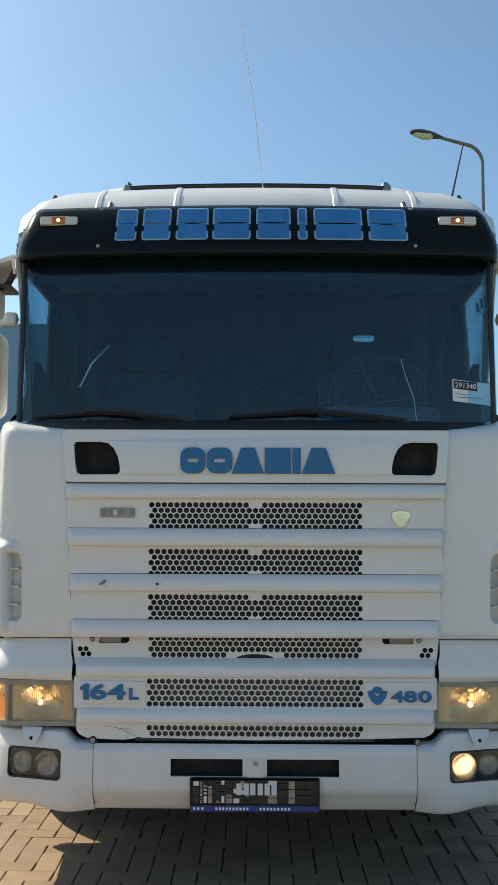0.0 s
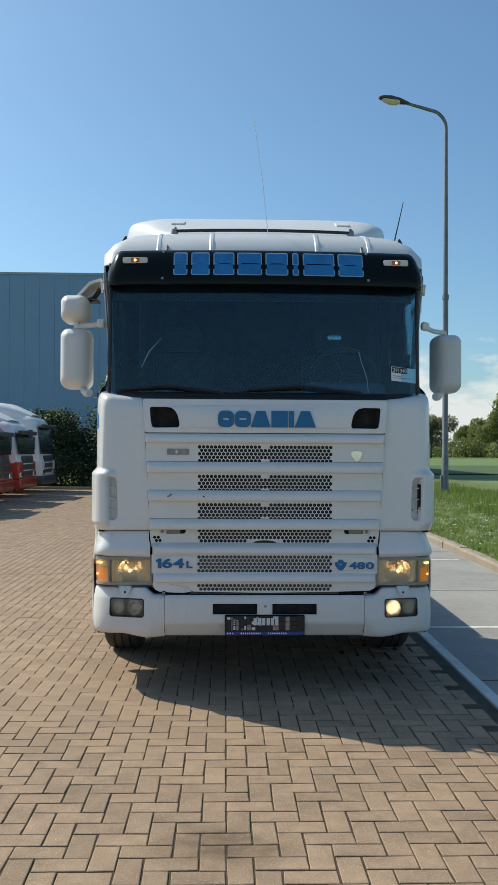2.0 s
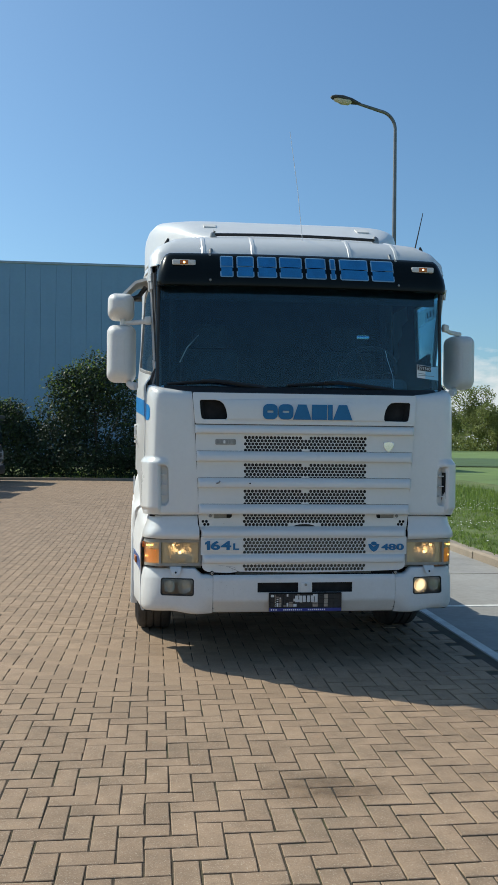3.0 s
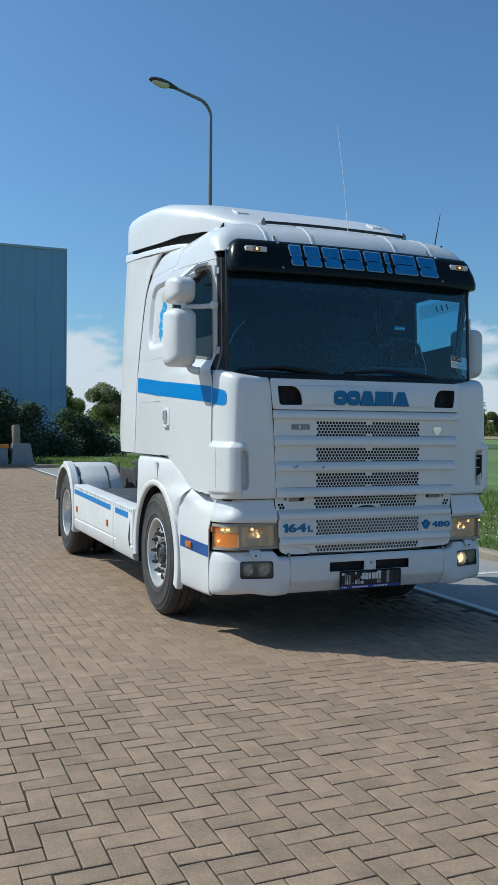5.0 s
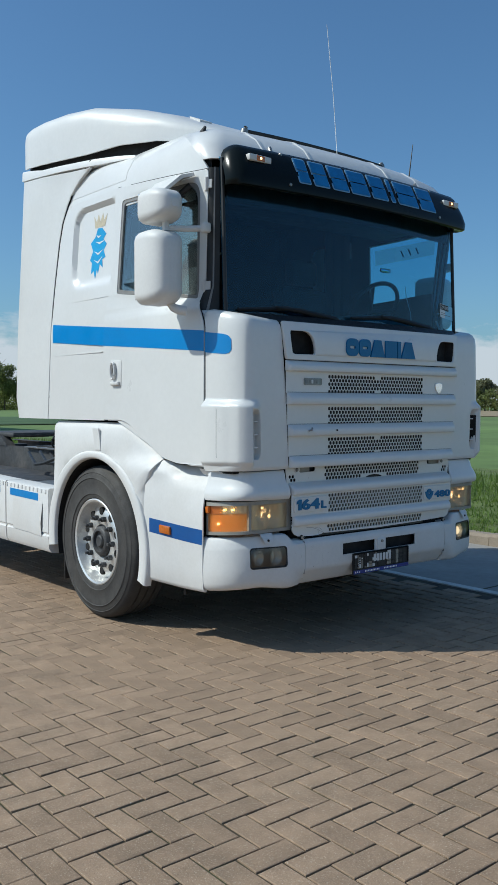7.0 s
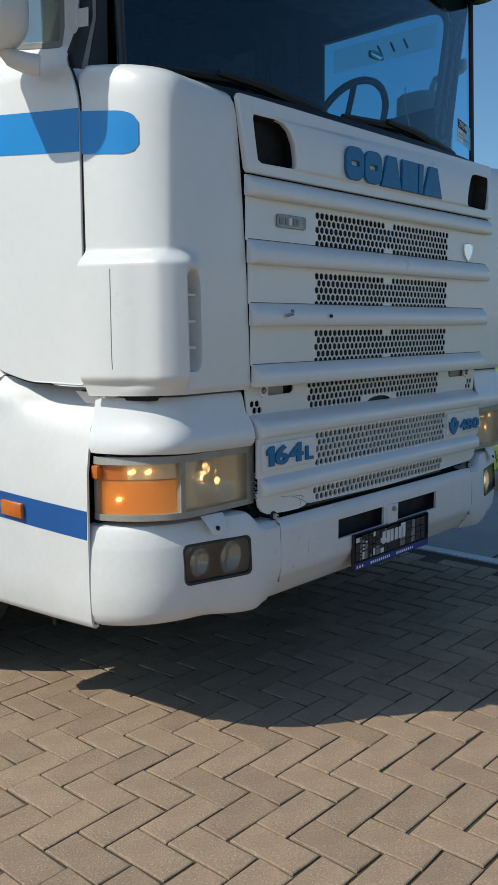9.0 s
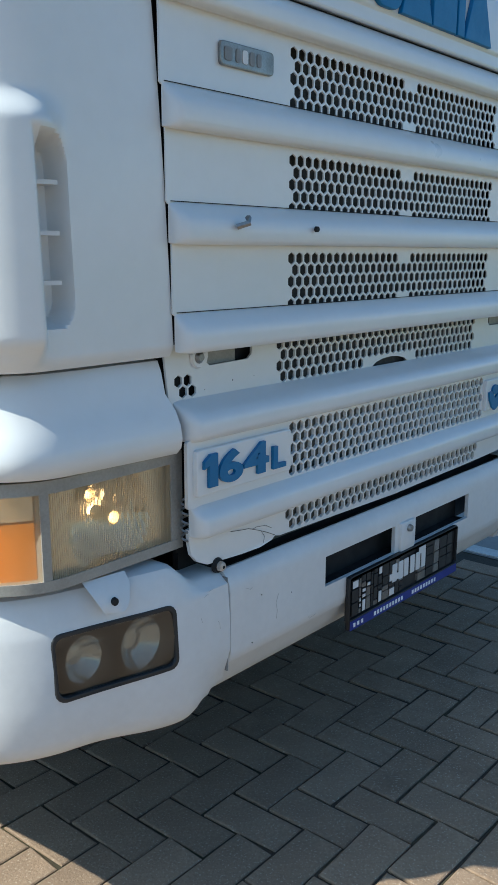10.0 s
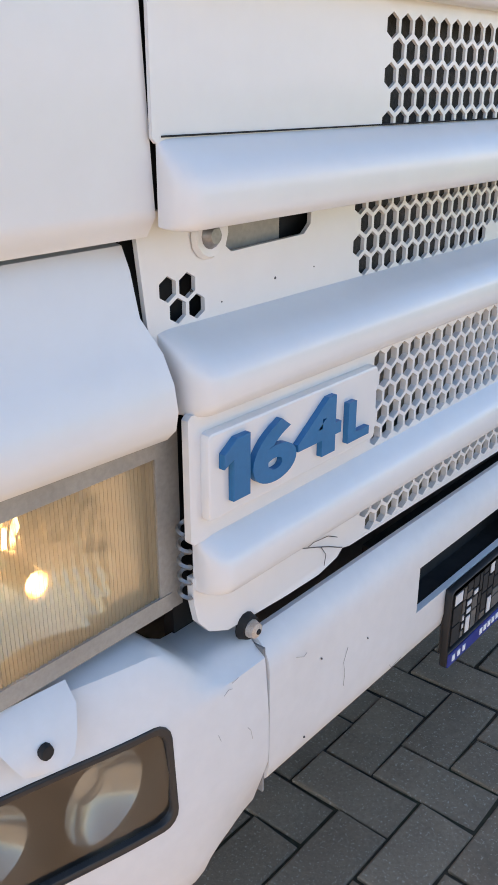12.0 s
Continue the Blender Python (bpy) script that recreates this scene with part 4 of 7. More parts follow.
# ---- lower grille ----
TOP_Y = 0.028
lower = part("lower_grille", box(-0.735, 0.735, 0.046, 0.056, 0.64, 0.90), SEAM, truck, "white lower grille with honeycomb vents")
part("grille_back", box(-0.80, 0.80, 0.050, 0.060, 0.88, 1.035), SEAM, lower)
cluster = lambda s: [hexagon(s * x, z, 0.0118) for x, z in ((-0.738, 0.978), (-0.7135, 0.978), (-0.726, 0.957), (-0.7015, 0.957))]
half = 0.7735
top = [(-half, 1.036), (-half + 0.004, 1.046), (-0.661, 1.046), (-0.658, 1.018), (-0.662, 1.006), (-0.654, 1.000), (-0.542, 1.003), (-0.531, 1.012), (-0.528, 1.046), (0.533, 1.046), (0.536, 1.012), (0.545, 1.003), (0.664, 1.003), (0.668, 1.046), (half - 0.004, 1.046), (half, 1.036), (0.760, 0.915), (-0.760, 0.915)]
lid = [(-0.085, 0.941), (-0.065, 0.952), (-0.035, 0.958), (0.0, 0.960), (0.035, 0.958), (0.065, 0.952), (0.085, 0.941)]
field = outline(top, hex_field(1.0385, 4, 0.452, skip=lambda x, r: abs(x) < 0.13 and r == 3) + cluster(-1) + cluster(1) + [lid], 0.005)
field.transform(Matrix.Translation((0, TOP_Y, 0)))
put("vent_field", finish(field, 30), WHITE, lower)
for s in (-1, 1):
    part("latch_plate", box(min(s * 0.672, s * 0.568), max(s * 0.672, s * 0.568), 0.040, 0.046, 0.99, 1.05), LAMP_CASE, lower, "grey-brown latch plate behind the slot")
    bolt = part("latch_bolt", revolve([(-0.012, 0.0), (-0.012, 0.007), (-0.006, 0.012), (0.004, 0.013)], (s * 0.687, TOP_Y, 1.019), "y", 12), STEEL, lower)
    part("bolt_boss", revolve([(-0.004, 0.012), (-0.005, 0.019), (0.0, 0.022)], (s * 0.687, TOP_Y - 0.001, 1.019), "y", 14), WHITE, lower)
field = outline(round_rect(-0.754, 0.754, 0.742, 0.872, 0.004, 1), hex_field(0.8655, 5), 0.008)
field.transform(Matrix.Translation((0, -0.008, 0)))
put("vent_field", finish(field, 30), WHITE, lower)
# lower lip, its broken end hanging forward
lip = [(-0.745, 0.70), (0.745, 0.70), (0.745, 0.672), (0.742, 0.652), (0.728, 0.638), (0.70, 0.627), (0.48, 0.620), (0.0, 0.612), (-0.47, 0.620), (-0.486, 0.624), (-0.50, 0.618), (-0.54, 0.613), (-0.60, 0.614), (-0.70, 0.620), (-0.728, 0.633), (-0.742, 0.650), (-0.745, 0.672)]
field = outline(lip, hex_field(0.674, 2), 0.008)
for v in field.vertices:
    v.co.y -= 0.005 * smooth01(-v.co.x, 0.478, 0.52) * (1 - smooth01(v.co.z, 0.625, 0.69))
put("vent_field", finish(field, 30), WHITE, lower)
slat(0.868, 0.943, 0.7525, 0.054, "slat", lower, TOP_Y)
slat(0.683, 0.750, 0.742, 0.036, "slat", lower)
for s, x0, x1 in ((-1, -0.739, -0.456), (1, 0.456, 0.742)):
    d = outline(round_rect(x0, x1, 0.764, 0.853, 0.006, 2), depth=0.014, bevel=0.003)
    d.transform(Matrix.Translation((0, -0.018, 0)))
    plate = put("badge_base", finish(d, 30), WHITE, lower, "raised white badge base")
    if s < 0:
        for t, px, w, hh in (("1", -0.725, 0.037, 0.064), ("6", -0.684, 0.068, 0.064), ("4", -0.613, 0.076, 0.064), ("L", -0.523, 0.042, 0.047)):
            if t == "1":
                d = outline([(0.013, 0), (0.013, 0.043), (0.0, 0.037), (0.0, 0.052), (0.018, 0.064), (0.037, 0.064), (0.037, 0)], depth=0.008, bevel=0.001)
                d.transform(Matrix.Translation((px, -0.0255, 0.779)))
            else:
                d = lettering(t, hh, 0.007, w, 0.0, 0.034)
                d.transform(Matrix.Translation((px, -0.0215, 0.779)))
            put("badge_letter", finish(d, 30), BLUE_LETTER, lower, "blue raised model number")
    else:
        for t, px, w in (("4", 0.562, 0.053), ("8", 0.616, 0.054), ("0", 0.674, 0.056)):
            d = lettering(t, 0.047, 0.007, w, 0.0, 0.034)
            d.transform(Matrix.Translation((px, -0.022, 0.774)))
            put("badge_letter", finish(d, 30), BLUE_LETTER, lower, "blue raised power number")
        for pts in ([(0.464, 0.818), (0.482, 0.820), (0.506, 0.797), (0.530, 0.820), (0.548, 0.818), (0.541, 0.794), (0.524, 0.772), (0.506, 0.762), (0.488, 0.772), (0.471, 0.794)], [(0.506 + 0.021 * math.cos(q), 0.823 + 0.014 * math.sin(q)) for q in np.linspace(0, 5.9, 14)]):
            d = outline(pts, depth=0.008)
            d.transform(Matrix.Translation((0, -0.024, 0)))
            put("badge_mark", finish(d, 30), BLUE_LETTER, lower, "blue plain shield mark")
# cracked lower lip near one end
crack = tube([(-0.628, -0.0016, 0.668), (-0.60, -0.002, 0.664), (-0.574, -0.0022, 0.661), (-0.543, -0.0027, 0.650), (-0.518, -0.0028, 0.640), (-0.497, -0.0022, 0.630), (-0.488, -0.0016, 0.626)], 0.0006, 4)
tube([(-0.535, -0.0028, 0.647), (-0.525, -0.0036, 0.633), (-0.529, -0.0044, 0.620)], 0.0005, 4, bm=crack)
tube([(-0.56, -0.0026, 0.657), (-0.55, -0.0028, 0.659), (-0.52, -0.0024, 0.655), (-0.50, -0.0018, 0.645)], 0.0005, 4, bm=crack)
part("lip_crack", crack, CHASSIS, lower, "thin crack in the lower lip")
part("hinge_spring", tube([(-0.747 + 0.006 * math.cos(a * 2.2), 0.008 + 0.006 * math.sin(a * 2.2), 0.76 - a * 0.006) for a in np.linspace(0, 14, 50)], 0.0025, 4), STEEL, lower)

# ---- corner panels with air deflectors, cheeks, lamps, bumper ends ----
def corner_plan(s, grow=0.0, inner=-0.832, y_in=0.0, xs=-1.244, ys=0.20, r=0.20):
    """A plan line from the inner front edge (s = 0) round the corner to the side (s = 1)."""
    x_in, x_out = inner, xs
    a_len = (-x_out - r) - (-x_in)
    arc = math.pi / 2 * r
    rest = max(0.001, ys - y_in - r)
    total = a_len + arc + rest
    d = s * total
    if d < a_len:
        return (x_in - d, y_in - grow), (0, -1)
    if d < a_len + arc:
        a = (d - a_len) / r
        return (x_out + r - (r + grow) * math.sin(a), y_in + r - (r + grow) * math.cos(a)), (-math.sin(a), -math.cos(a))
    return (x_out - grow, y_in + r + (d - a_len - arc)), (-1, 0)


for side in (-1, 1):
    def both(bm):
        return bm if side < 0 else flip(bm)

    S = [i / 26 for i in range(27)]
    SP = [i / 62.5 for i in range(25)] + [0.388 + 0.0033 * i for i in range(54)] + [0.57 + 0.43 * i / 28 for i in range(29)]
    rows = []
    for z in [1.028, 1.034, 1.045, 1.053] + [1.06 + 0.0055 * k for k in range(24)] + [1.2, 1.23, 1.26, 1.29] + [1.31 + 0.0055 * k for k in range(28)] + [1.47, 1.55, 1.65, 1.75, 1.85, 1.90, 1.93, 1.945, 1.952]:
        row = []
        for s in SP:
            lean = 0.012 * smooth01(z, 1.3, 1.95)
            roll = lerp(z, [1.028, 1.045, 1.88, 1.925, 1.945, 1.952], [-0.012, 0.0, 0.0, -0.012, -0.035, -0.09])
            xin = lerp(z, [1.03, 1.68, 1.95], [-0.7692, -0.8060, -0.829])
            pod = 0.034 * smooth01(s, 0.510, 0.565) * smooth01(z, 1.032, 1.085)
            brow = 0.034 * smooth01(s, 0.36, 0.56) * smooth01(z, 1.345, 1.395)
            bulge = max(pod, brow) * (1 - smooth01(z, 1.395, 1.445))
            qs, qz = max(0.0, 0.460 - s) * 0.69, max(0.0, abs(z - 1.238) - 0.098)
            edge = max(math.hypot(qs, qz) - 0.048, (s - 0.528) * 0.69)
            bulge -= (0.040 + bulge) * (1 - smooth01(edge, -0.014, 0.0))
            (x, y), _ = corner_plan(s, roll + bulge, inner=xin, y_in=0.006 + lean, ys=lerp(z, [1.86, 1.95], [0.202, 0.240]), r=0.185)
            droop = 0.004 * smooth01(s, 0.0, 0.7) - 0.012 * smooth01(s, 0.93, 1.0)
            row.append((x, y, z + droop * smooth01(z, 1.8, 1.95) - 0.035 * (1 - s) * smooth01(z, 1.8, 1.95)))
        rows.append(row)
    cp = part("corner_panel", both(thick(loft(rows), 0.008)), WHITE, truck)
    # fins in the deflector's pocket
    for z in (1.16, 1.235, 1.31):
        pts = [corner_plan(s, g, inner=-0.80, y_in=0.010, ys=0.208, r=0.185)[0] for s, g in ((0.405, -0.004), (0.465, -0.008), (0.527, -0.006), (0.527, -0.05), (0.465, -0.05), (0.410, -0.04))]
        part("fin", both(loft([[(x, y, zz) for x, y in pts] for zz in (z, z + 0.007)], True, True)), WHITE_DULL, cp)
    gap_rows = [[(*corner_plan(s, g, inner=-0.778, y_in=0.008, ys=0.208, r=0.185)[0], z) for s, g in ((0.5235, 0.012), (0.515, -0.012), (0.505, -0.034))] for z in (1.14, 1.24, 1.34)]
    if side > 0:
        part("vane_gap", both(loft(gap_rows)), SEAM, cp, "dark air gap behind the deflector")
    # foot tab under the corner panel
    part("pod_seam", both(tube([(*corner_plan(0.872 - 0.01 * smooth01(z, 1.12, 1.06), 0.0335, inner=-0.79, y_in=0.006, ys=0.203, r=0.185)[0], z) for z in np.linspace(1.105, 1.385, 9)], 0.0013, 6)), FRAME_GREY, cp)
    part("panel_tab", both(loft([[(-1.09, 0.06, 1.035), (-1.19, 0.16, 1.035), (-1.2, 0.30, 1.035)], [(-1.085, 0.08, 1.005), (-1.16, 0.17, 0.995), (-1.17, 0.28, 1.0)], [(-1.06, 0.12, 1.0), (-1.1, 0.2, 0.99), (-1.1, 0.28, 1.0)]])), WHITE, cp)
    # rounded end of the blue stripe
    rows = []
    for k in range(9):
        t = k / 8
        row = []
        for i in range(13):
            s = 0.735 + 0.265 * i / 12
            zc = 1.763 - 0.045 * (1 - s)
            h = 0.0575
            e = min(1.0, (s - 0.735) / 0.09)
            e = math.sqrt(max(0.0, 1 - (1 - e) ** 2)) * 0.5 + 0.5 if e < 1 else 1.0
            z = zc + (2 * t - 1) * h * e
            (x, y), _ = corner_plan(s, 0.0025, inner=-0.82, y_in=0.006 + 0.012 * smooth01(z, 1.3, 1.95), ys=0.208, r=0.185)
            row.append((x, y, z))
        rows.append(row)
    part("corner_stripe", both(loft(rows)), BLUE, cp, "blue end of the side stripe")

    # cheek between corner panel and headlamp
    rows = []
    for z, g in ((1.024, -0.04), (1.020, -0.022), (1.0, -0.014), (0.96, -0.006), (0.93, 0.010), (0.905, 0.022), (0.88, 0.026), (0.862, 0.022), (0.850, 0.010), (0.846, -0.03)):
        row = []
        for s in S:
            xin = lerp(z, [0.85, 0.93, 0.96, 1.02], [-0.7645, -0.7655, -0.7755, -0.778])
            (x, y), _ = corner_plan(s, g, inner=xin, y_in=0.018, ys=0.215, r=0.18, xs=-1.205)
            row.append((x, y, z + 0.012 * s * (z < 0.9)))
        rows.append(row)
    part("lamp_cheek", both(thick(loft(rows), 0.008)), WHITE, truck)
    part("cheek_gap", both(box(-1.17, -0.78, 0.07, 0.30, 1.012, 1.036)), SEAM, truck)

    # headlamp unit: housing, bowl, bulbs, lenses
    unit = part("headlamp", both(thick(loft([[(*corner_plan(s, -0.09, inner=-0.745, y_in=0.026, ys=0.25, r=0.18, xs=-1.19)[0], z) for s in S] for z in (0.63, 0.85)]), 0.01)), LAMP_CASE, truck, "headlamp in a grey housing")
    rim = bmesh.new()
    for za, zb in ((0.828, 0.850), (0.660, 0.679)):
        rows = []
        for s in S:
            (x, y), nrm = corner_plan(s, 0.004, inner=-0.752, y_in=0.026, ys=0.225, r=0.18, xs=-1.19)
            (x2, y2), _ = corner_plan(s, -0.05, inner=-0.752, y_in=0.026, ys=0.225, r=0.18, xs=-1.19)
            rows.append([(x2, y2, za), (x, y, za), (x, y, zb), (x2, y2, zb)])
        loft(rows, True, True, rim)
    for s in (0.0, 0.55, 0.985):
        (x, y), nrm = corner_plan(s, 0.003, inner=-0.752, y_in=0.026, ys=0.225, r=0.18, xs=-1.19)
        tx, ty = -nrm[1], nrm[0]
        w = 0.015 if s == 0.0 else 0.008
        rows = [[(x - tx * w - nrm[0] * q, y - ty * w - nrm[1] * q, z) for q in (0.05, 0.0)] + [(x + tx * w - nrm[0] * q, y + ty * w - nrm[1] * q, z) for q in (0.0, 0.05)] for z in (0.66, 0.85)]
        loft(rows, True, True, rim)
    part("lamp_rim", both(rim), LAMP_CASE, unit)
    # a parabolic bowl with the bulb at its focus, cut square by the lamp's face
    (bx, by), nrm = corner_plan(0.27, 0.0, inner=-0.752, y_in=0.026, ys=0.225, r=0.18, xs=-1.19)
    FOCUS, BACK = 0.042, by + 0.070
    rows = []
    for k in range(13):
        z = 0.674 + 0.164 * k / 12
        row = []
        for i in range(69):
            (x, y), nrm = corner_plan(0.03 + 0.495 * i / 68, -0.012, inner=-0.752, y_in=0.026, ys=0.225, r=0.18, xs=-1.19)
            step = 0.0022 * (i % 2) + 0.006 * ((z - 0.756) * 9 + (x - bx) * 5 > 0.35)
            row.append((x, max(y, BACK - step - ((x - bx) ** 2 + (z - 0.756) ** 2) / (4 * FOCUS)), z))
        rows.append(row)
    part("lamp_bowl", both(loft(rows)), LAMP_BOWL, unit, "bright ribbed headlamp reflector", smooth=0)
    x, y = bx, BACK - FOCUS
    part("lamp_bulb", both(revolve([(-0.016, 0.0), (-0.013, 0.005), (0.0, 0.007), (0.014, 0.007)], (x - 0.05, y + 0.016, 0.806), "y", 14)), LAMP_BULB, unit, "glowing headlamp bulb")
    part("main_bulb", both(revolve([(-0.009, 0.0), (-0.006, 0.006), (0.0, 0.009), (0.012, 0.009), (0.030, 0.007)], (x, y + 0.012, 0.756), "y", 16)), LAMP_BULB, unit, "glowing headlamp bulb")
    for cx, cy, cz in ((x - 0.05, y + 0.004, 0.806), (x, y, 0.756)):
        part("bulb_shield", both(revolve([(0.024, 0.012), (-0.025, 0.0125), (-0.025, 0.0138), (0.024, 0.0138)], (cx, cy, cz), "y", 16)), LAMP_BOWL, unit, "bright bulb shield")
    rows = [[(*corner_plan(0.02 + 0.52 * i / 130, 0.0018 * (i % 2), inner=-0.752, y_in=0.026, ys=0.225, r=0.18, xs=-1.19)[0], z) for i in range(131)] for z in (0.67, 0.84)]
    part("lamp_glass", both(loft(rows)), LENS, unit, "ribbed clear headlamp glass", smooth=0).visible_shadow = False
    # turn signal: clear upper half, amber lower half
    for z0, z1, mt, nm, lab in ((0.674, 0.778, AMBER_LIT, "turn_signal", "lit amber turn signal"), (0.782, 0.836, LAMP_BOWL, "side_light", "clear side light")):
        rows = [[(*corner_plan(0.565 + 0.40 * i / 20, -0.014 + 0.001 * (i % 2), inner=-0.752, y_in=0.026, ys=0.225, r=0.18, xs=-1.19)[0], z) for i in range(21)] for z in np.linspace(z0, z1, 4)]
        part(nm, both(loft(rows)), mt, unit, lab)
    rows = [[(*corner_plan(0.82 + 0.14 * i / 8, -0.012 + 0.001 * (i % 2), inner=-0.752, y_in=0.026, ys=0.225, r=0.18, xs=-1.19)[0], z) for i in range(9)] for z in (0.782, 0.836)]
    part("side_reflector", both(loft(rows)), AMBER, unit)
    for s, z in ((0.72, 0.805), (0.80, 0.805), (0.86, 0.725)):
        (x, y), nrm = corner_plan(s, -0.006, inner=-0.752, y_in=0.026, ys=0.225, r=0.18, xs=-1.19)
        part("signal_bulb", both(revolve([(-0.006, 0.0), (-0.004, 0.006), (0.004, 0.007)], (x, y, z), "x", 8)), AMBER_BULB, unit, "glowing amber bulb")
    rows = [[(*corner_plan(0.56 + 0.41 * i / 20, 0.0, inner=-0.752, y_in=0.026, ys=0.225, r=0.18, xs=-1.19)[0], z) for i in range(21)] for z in (0.67, 0.84)]
    part("signal_glass", both(loft(rows)), LENS, unit).visible_shadow = False

    # bumper end with the fog lamp let in
    def bump_row(z, g, s0=0.0, s1=1.0, n=40):
        return [(*corner_plan(s0 + (s1 - s0) * i / n, g, inner=-0.667, y_in=-0.022 + 0.07 * smooth01(0.66 + (s0 + (s1 - s0) * i / n) * 0.8, 0.7, 1.2), ys=0.212, r=0.20, xs=-1.215)[0], z) for i in range(n + 1)]

    ZB = [(0.322, -0.04), (0.316, -0.024), (0.320, -0.012), (0.334, 0.001), (0.37, 0.010), (0.44, 0.013), (0.458, 0.013), (0.51, 0.012), (0.567, 0.0075), (0.580, 0.006), (0.60, 0.0), (0.628, -0.006), (0.640, -0.014), (0.645, -0.03), (0.645, -0.08)]
    rows = []
    for z, g in ZB:
        row = []
        for i, (x, y, zz) in enumerate(bump_row(z, g)):
            a = -x
            lift = 0.020 * smooth01(a, 0.78, 0.98) * (1 - smooth01(z, 0.33, 0.41))
            dip = -0.046 * (1 - smooth01(a, 0.735, 0.80)) * smooth01(z, 0.57, 0.64)
            y += (1 - smooth01(a, 0.66, 0.78)) * lerp(z, [0.316, 0.334, 0.37, 0.41, 0.45], [0.036, 0.044, 0.020, 0.003, 0.0])
            row.append((x, y, zz + lift + dip))
        rows.append(row)
    bm = loft(rows)
    kill = [f for f in bm.faces if 0.453 < f.calc_center_median().z < 0.572 and 0.798 < -f.calc_center_median().x < 1.052 and f.calc_center_median().y < 0.15]
    bmesh.ops.delete(bm, geom=kill, context="FACES")
    end = part("bumper_end", both(thick(bm, 0.01)), WHITE_DULL, truck, "white bumper corner with fog lamps")
    i0 = [i / 40 for i in range(41)]
    fs = [s for s in i0 if 0.79 < -bump_row(0.5, 0.0)[int(round(s * 40))][0] < 1.06 and bump_row(0.5, 0.0)[int(round(s * 40))][1] < 0.16]
    f0, f1 = fs[0] - 0.006, fs[-1] + 0.006
    LEN = 0.69
    ring = outline(round_rect(f0 * LEN, f1 * LEN, 0.450, 0.576, 0.020, 4), [round_rect(f0 * LEN + 0.008, f1 * LEN - 0.007, 0.459, 0.567, 0.016, 4)], 0.05, 0.002)
    fr = bmesh.new()
    fr.from_mesh(ring)
    bpy.data.meshes.remove(ring)
    bmesh.ops.subdivide_edges(fr, edges=[e for e in fr.edges if e.calc_length() > 0.04], cuts=8)
    for v in fr.verts:
        v.co = bump_row(v.co.z, lerp(v.co.z, [0.445, 0.58], [0.0165, 0.0085]) - v.co.y, v.co.x / LEN, v.co.x / LEN + 0.001, 1)[0]
    fog = part("fog_lamp", both(fr), DARK, end, "pair of fog lamps in a black frame")
    part("fog_case", both(loft([bump_row(z, -0.045, f0, f1, 12) for z in (0.443, 0.583)])), SEAM, fog)
    for q, rr in ((0.27, 0.044), (0.73, 0.050)):
        s = f0 + (f1 - f0) * (1 - q)
        x, y, z = bump_row(0.5, -0.022, s, s + 0.01, 1)[0]
        part("fog_bowl", both(revolve([(0.0, 0.0), (0.004, rr * 0.4), (-0.006, rr * 0.8), (-0.018, rr)], (x, y, 0.512), "y", 20)), FOG_BOWL, fog)
        if side > 0 and q > 0.5:
            part("fog_bulb", both(revolve([(-0.02, 0.0), (-0.016, 0.02), (-0.008, 0.028)], (x, y, 0.512), "y", 16)), FOG_LIT, fog, "lit fog lamp")
    part("fog_glass", both(loft([bump_row(z, g, f0 + 0.004, f1 - 0.004, 16) for z, g in ((0.456, 0.008), (0.514, 0.011), (0.571, 0.003))])), FOG_LENS, fog, "dull fog lamp glass").visible_shadow = False
    part("bumper_screw", both(revolve([(-0.009, 0.0), (-0.009, 0.0045), (-0.007, 0.0085), (-0.001, 0.0100), (0.004, 0.0105)], (-0.672, -0.014, 0.611), "y", 14)), SCREW, end, "pale screw with rust stains")
    part("screw_head", both(revolve([(-0.011, 0.0), (-0.010, 0.003), (-0.008, 0.004)], (-0.672, -0.014, 0.611), "y", 10)), SEAM, end)
    part("screw_washer", both(revolve([(-0.002, 0.0), (-0.003, 0.013), (0.006, 0.016)], (-0.672, -0.010, 0.611), "y", 14)), SEAM, end)
    part("bumper_bracket", both(loft([[(-0.985 + i * 0.0095, 0.030 - i * 0.001, 0.656) for i in range(11)], [(-0.980 + i * 0.0088, 0.014 - i * 0.001, 0.640) for i in range(11)], [(-0.968 + i * 0.0066, 0.004 - i * 0.001, 0.616) for i in range(11)], [(-0.960 + i * 0.005, 0.0 - i * 0.001, 0.602) for i in range(11)], [(-0.948 + i * 0.0026, 0.0 - i * 0.001, 0.596) for i in range(11)]])), WHITE_DULL, end)
    part("bracket_hole", both(revolve([(-0.004, 0.0), (-0.003, 0.007), (0.003, 0.008)], (-0.935, -0.002, 0.616), "y", 10)), SEAM, end)
    part("seam_clip", both(tube([(-0.648, 0.012, 0.362), (-0.672, 0.012, 0.358), (-0.685, 0.014, 0.352)], 0.006, 5)), SEAM, end)

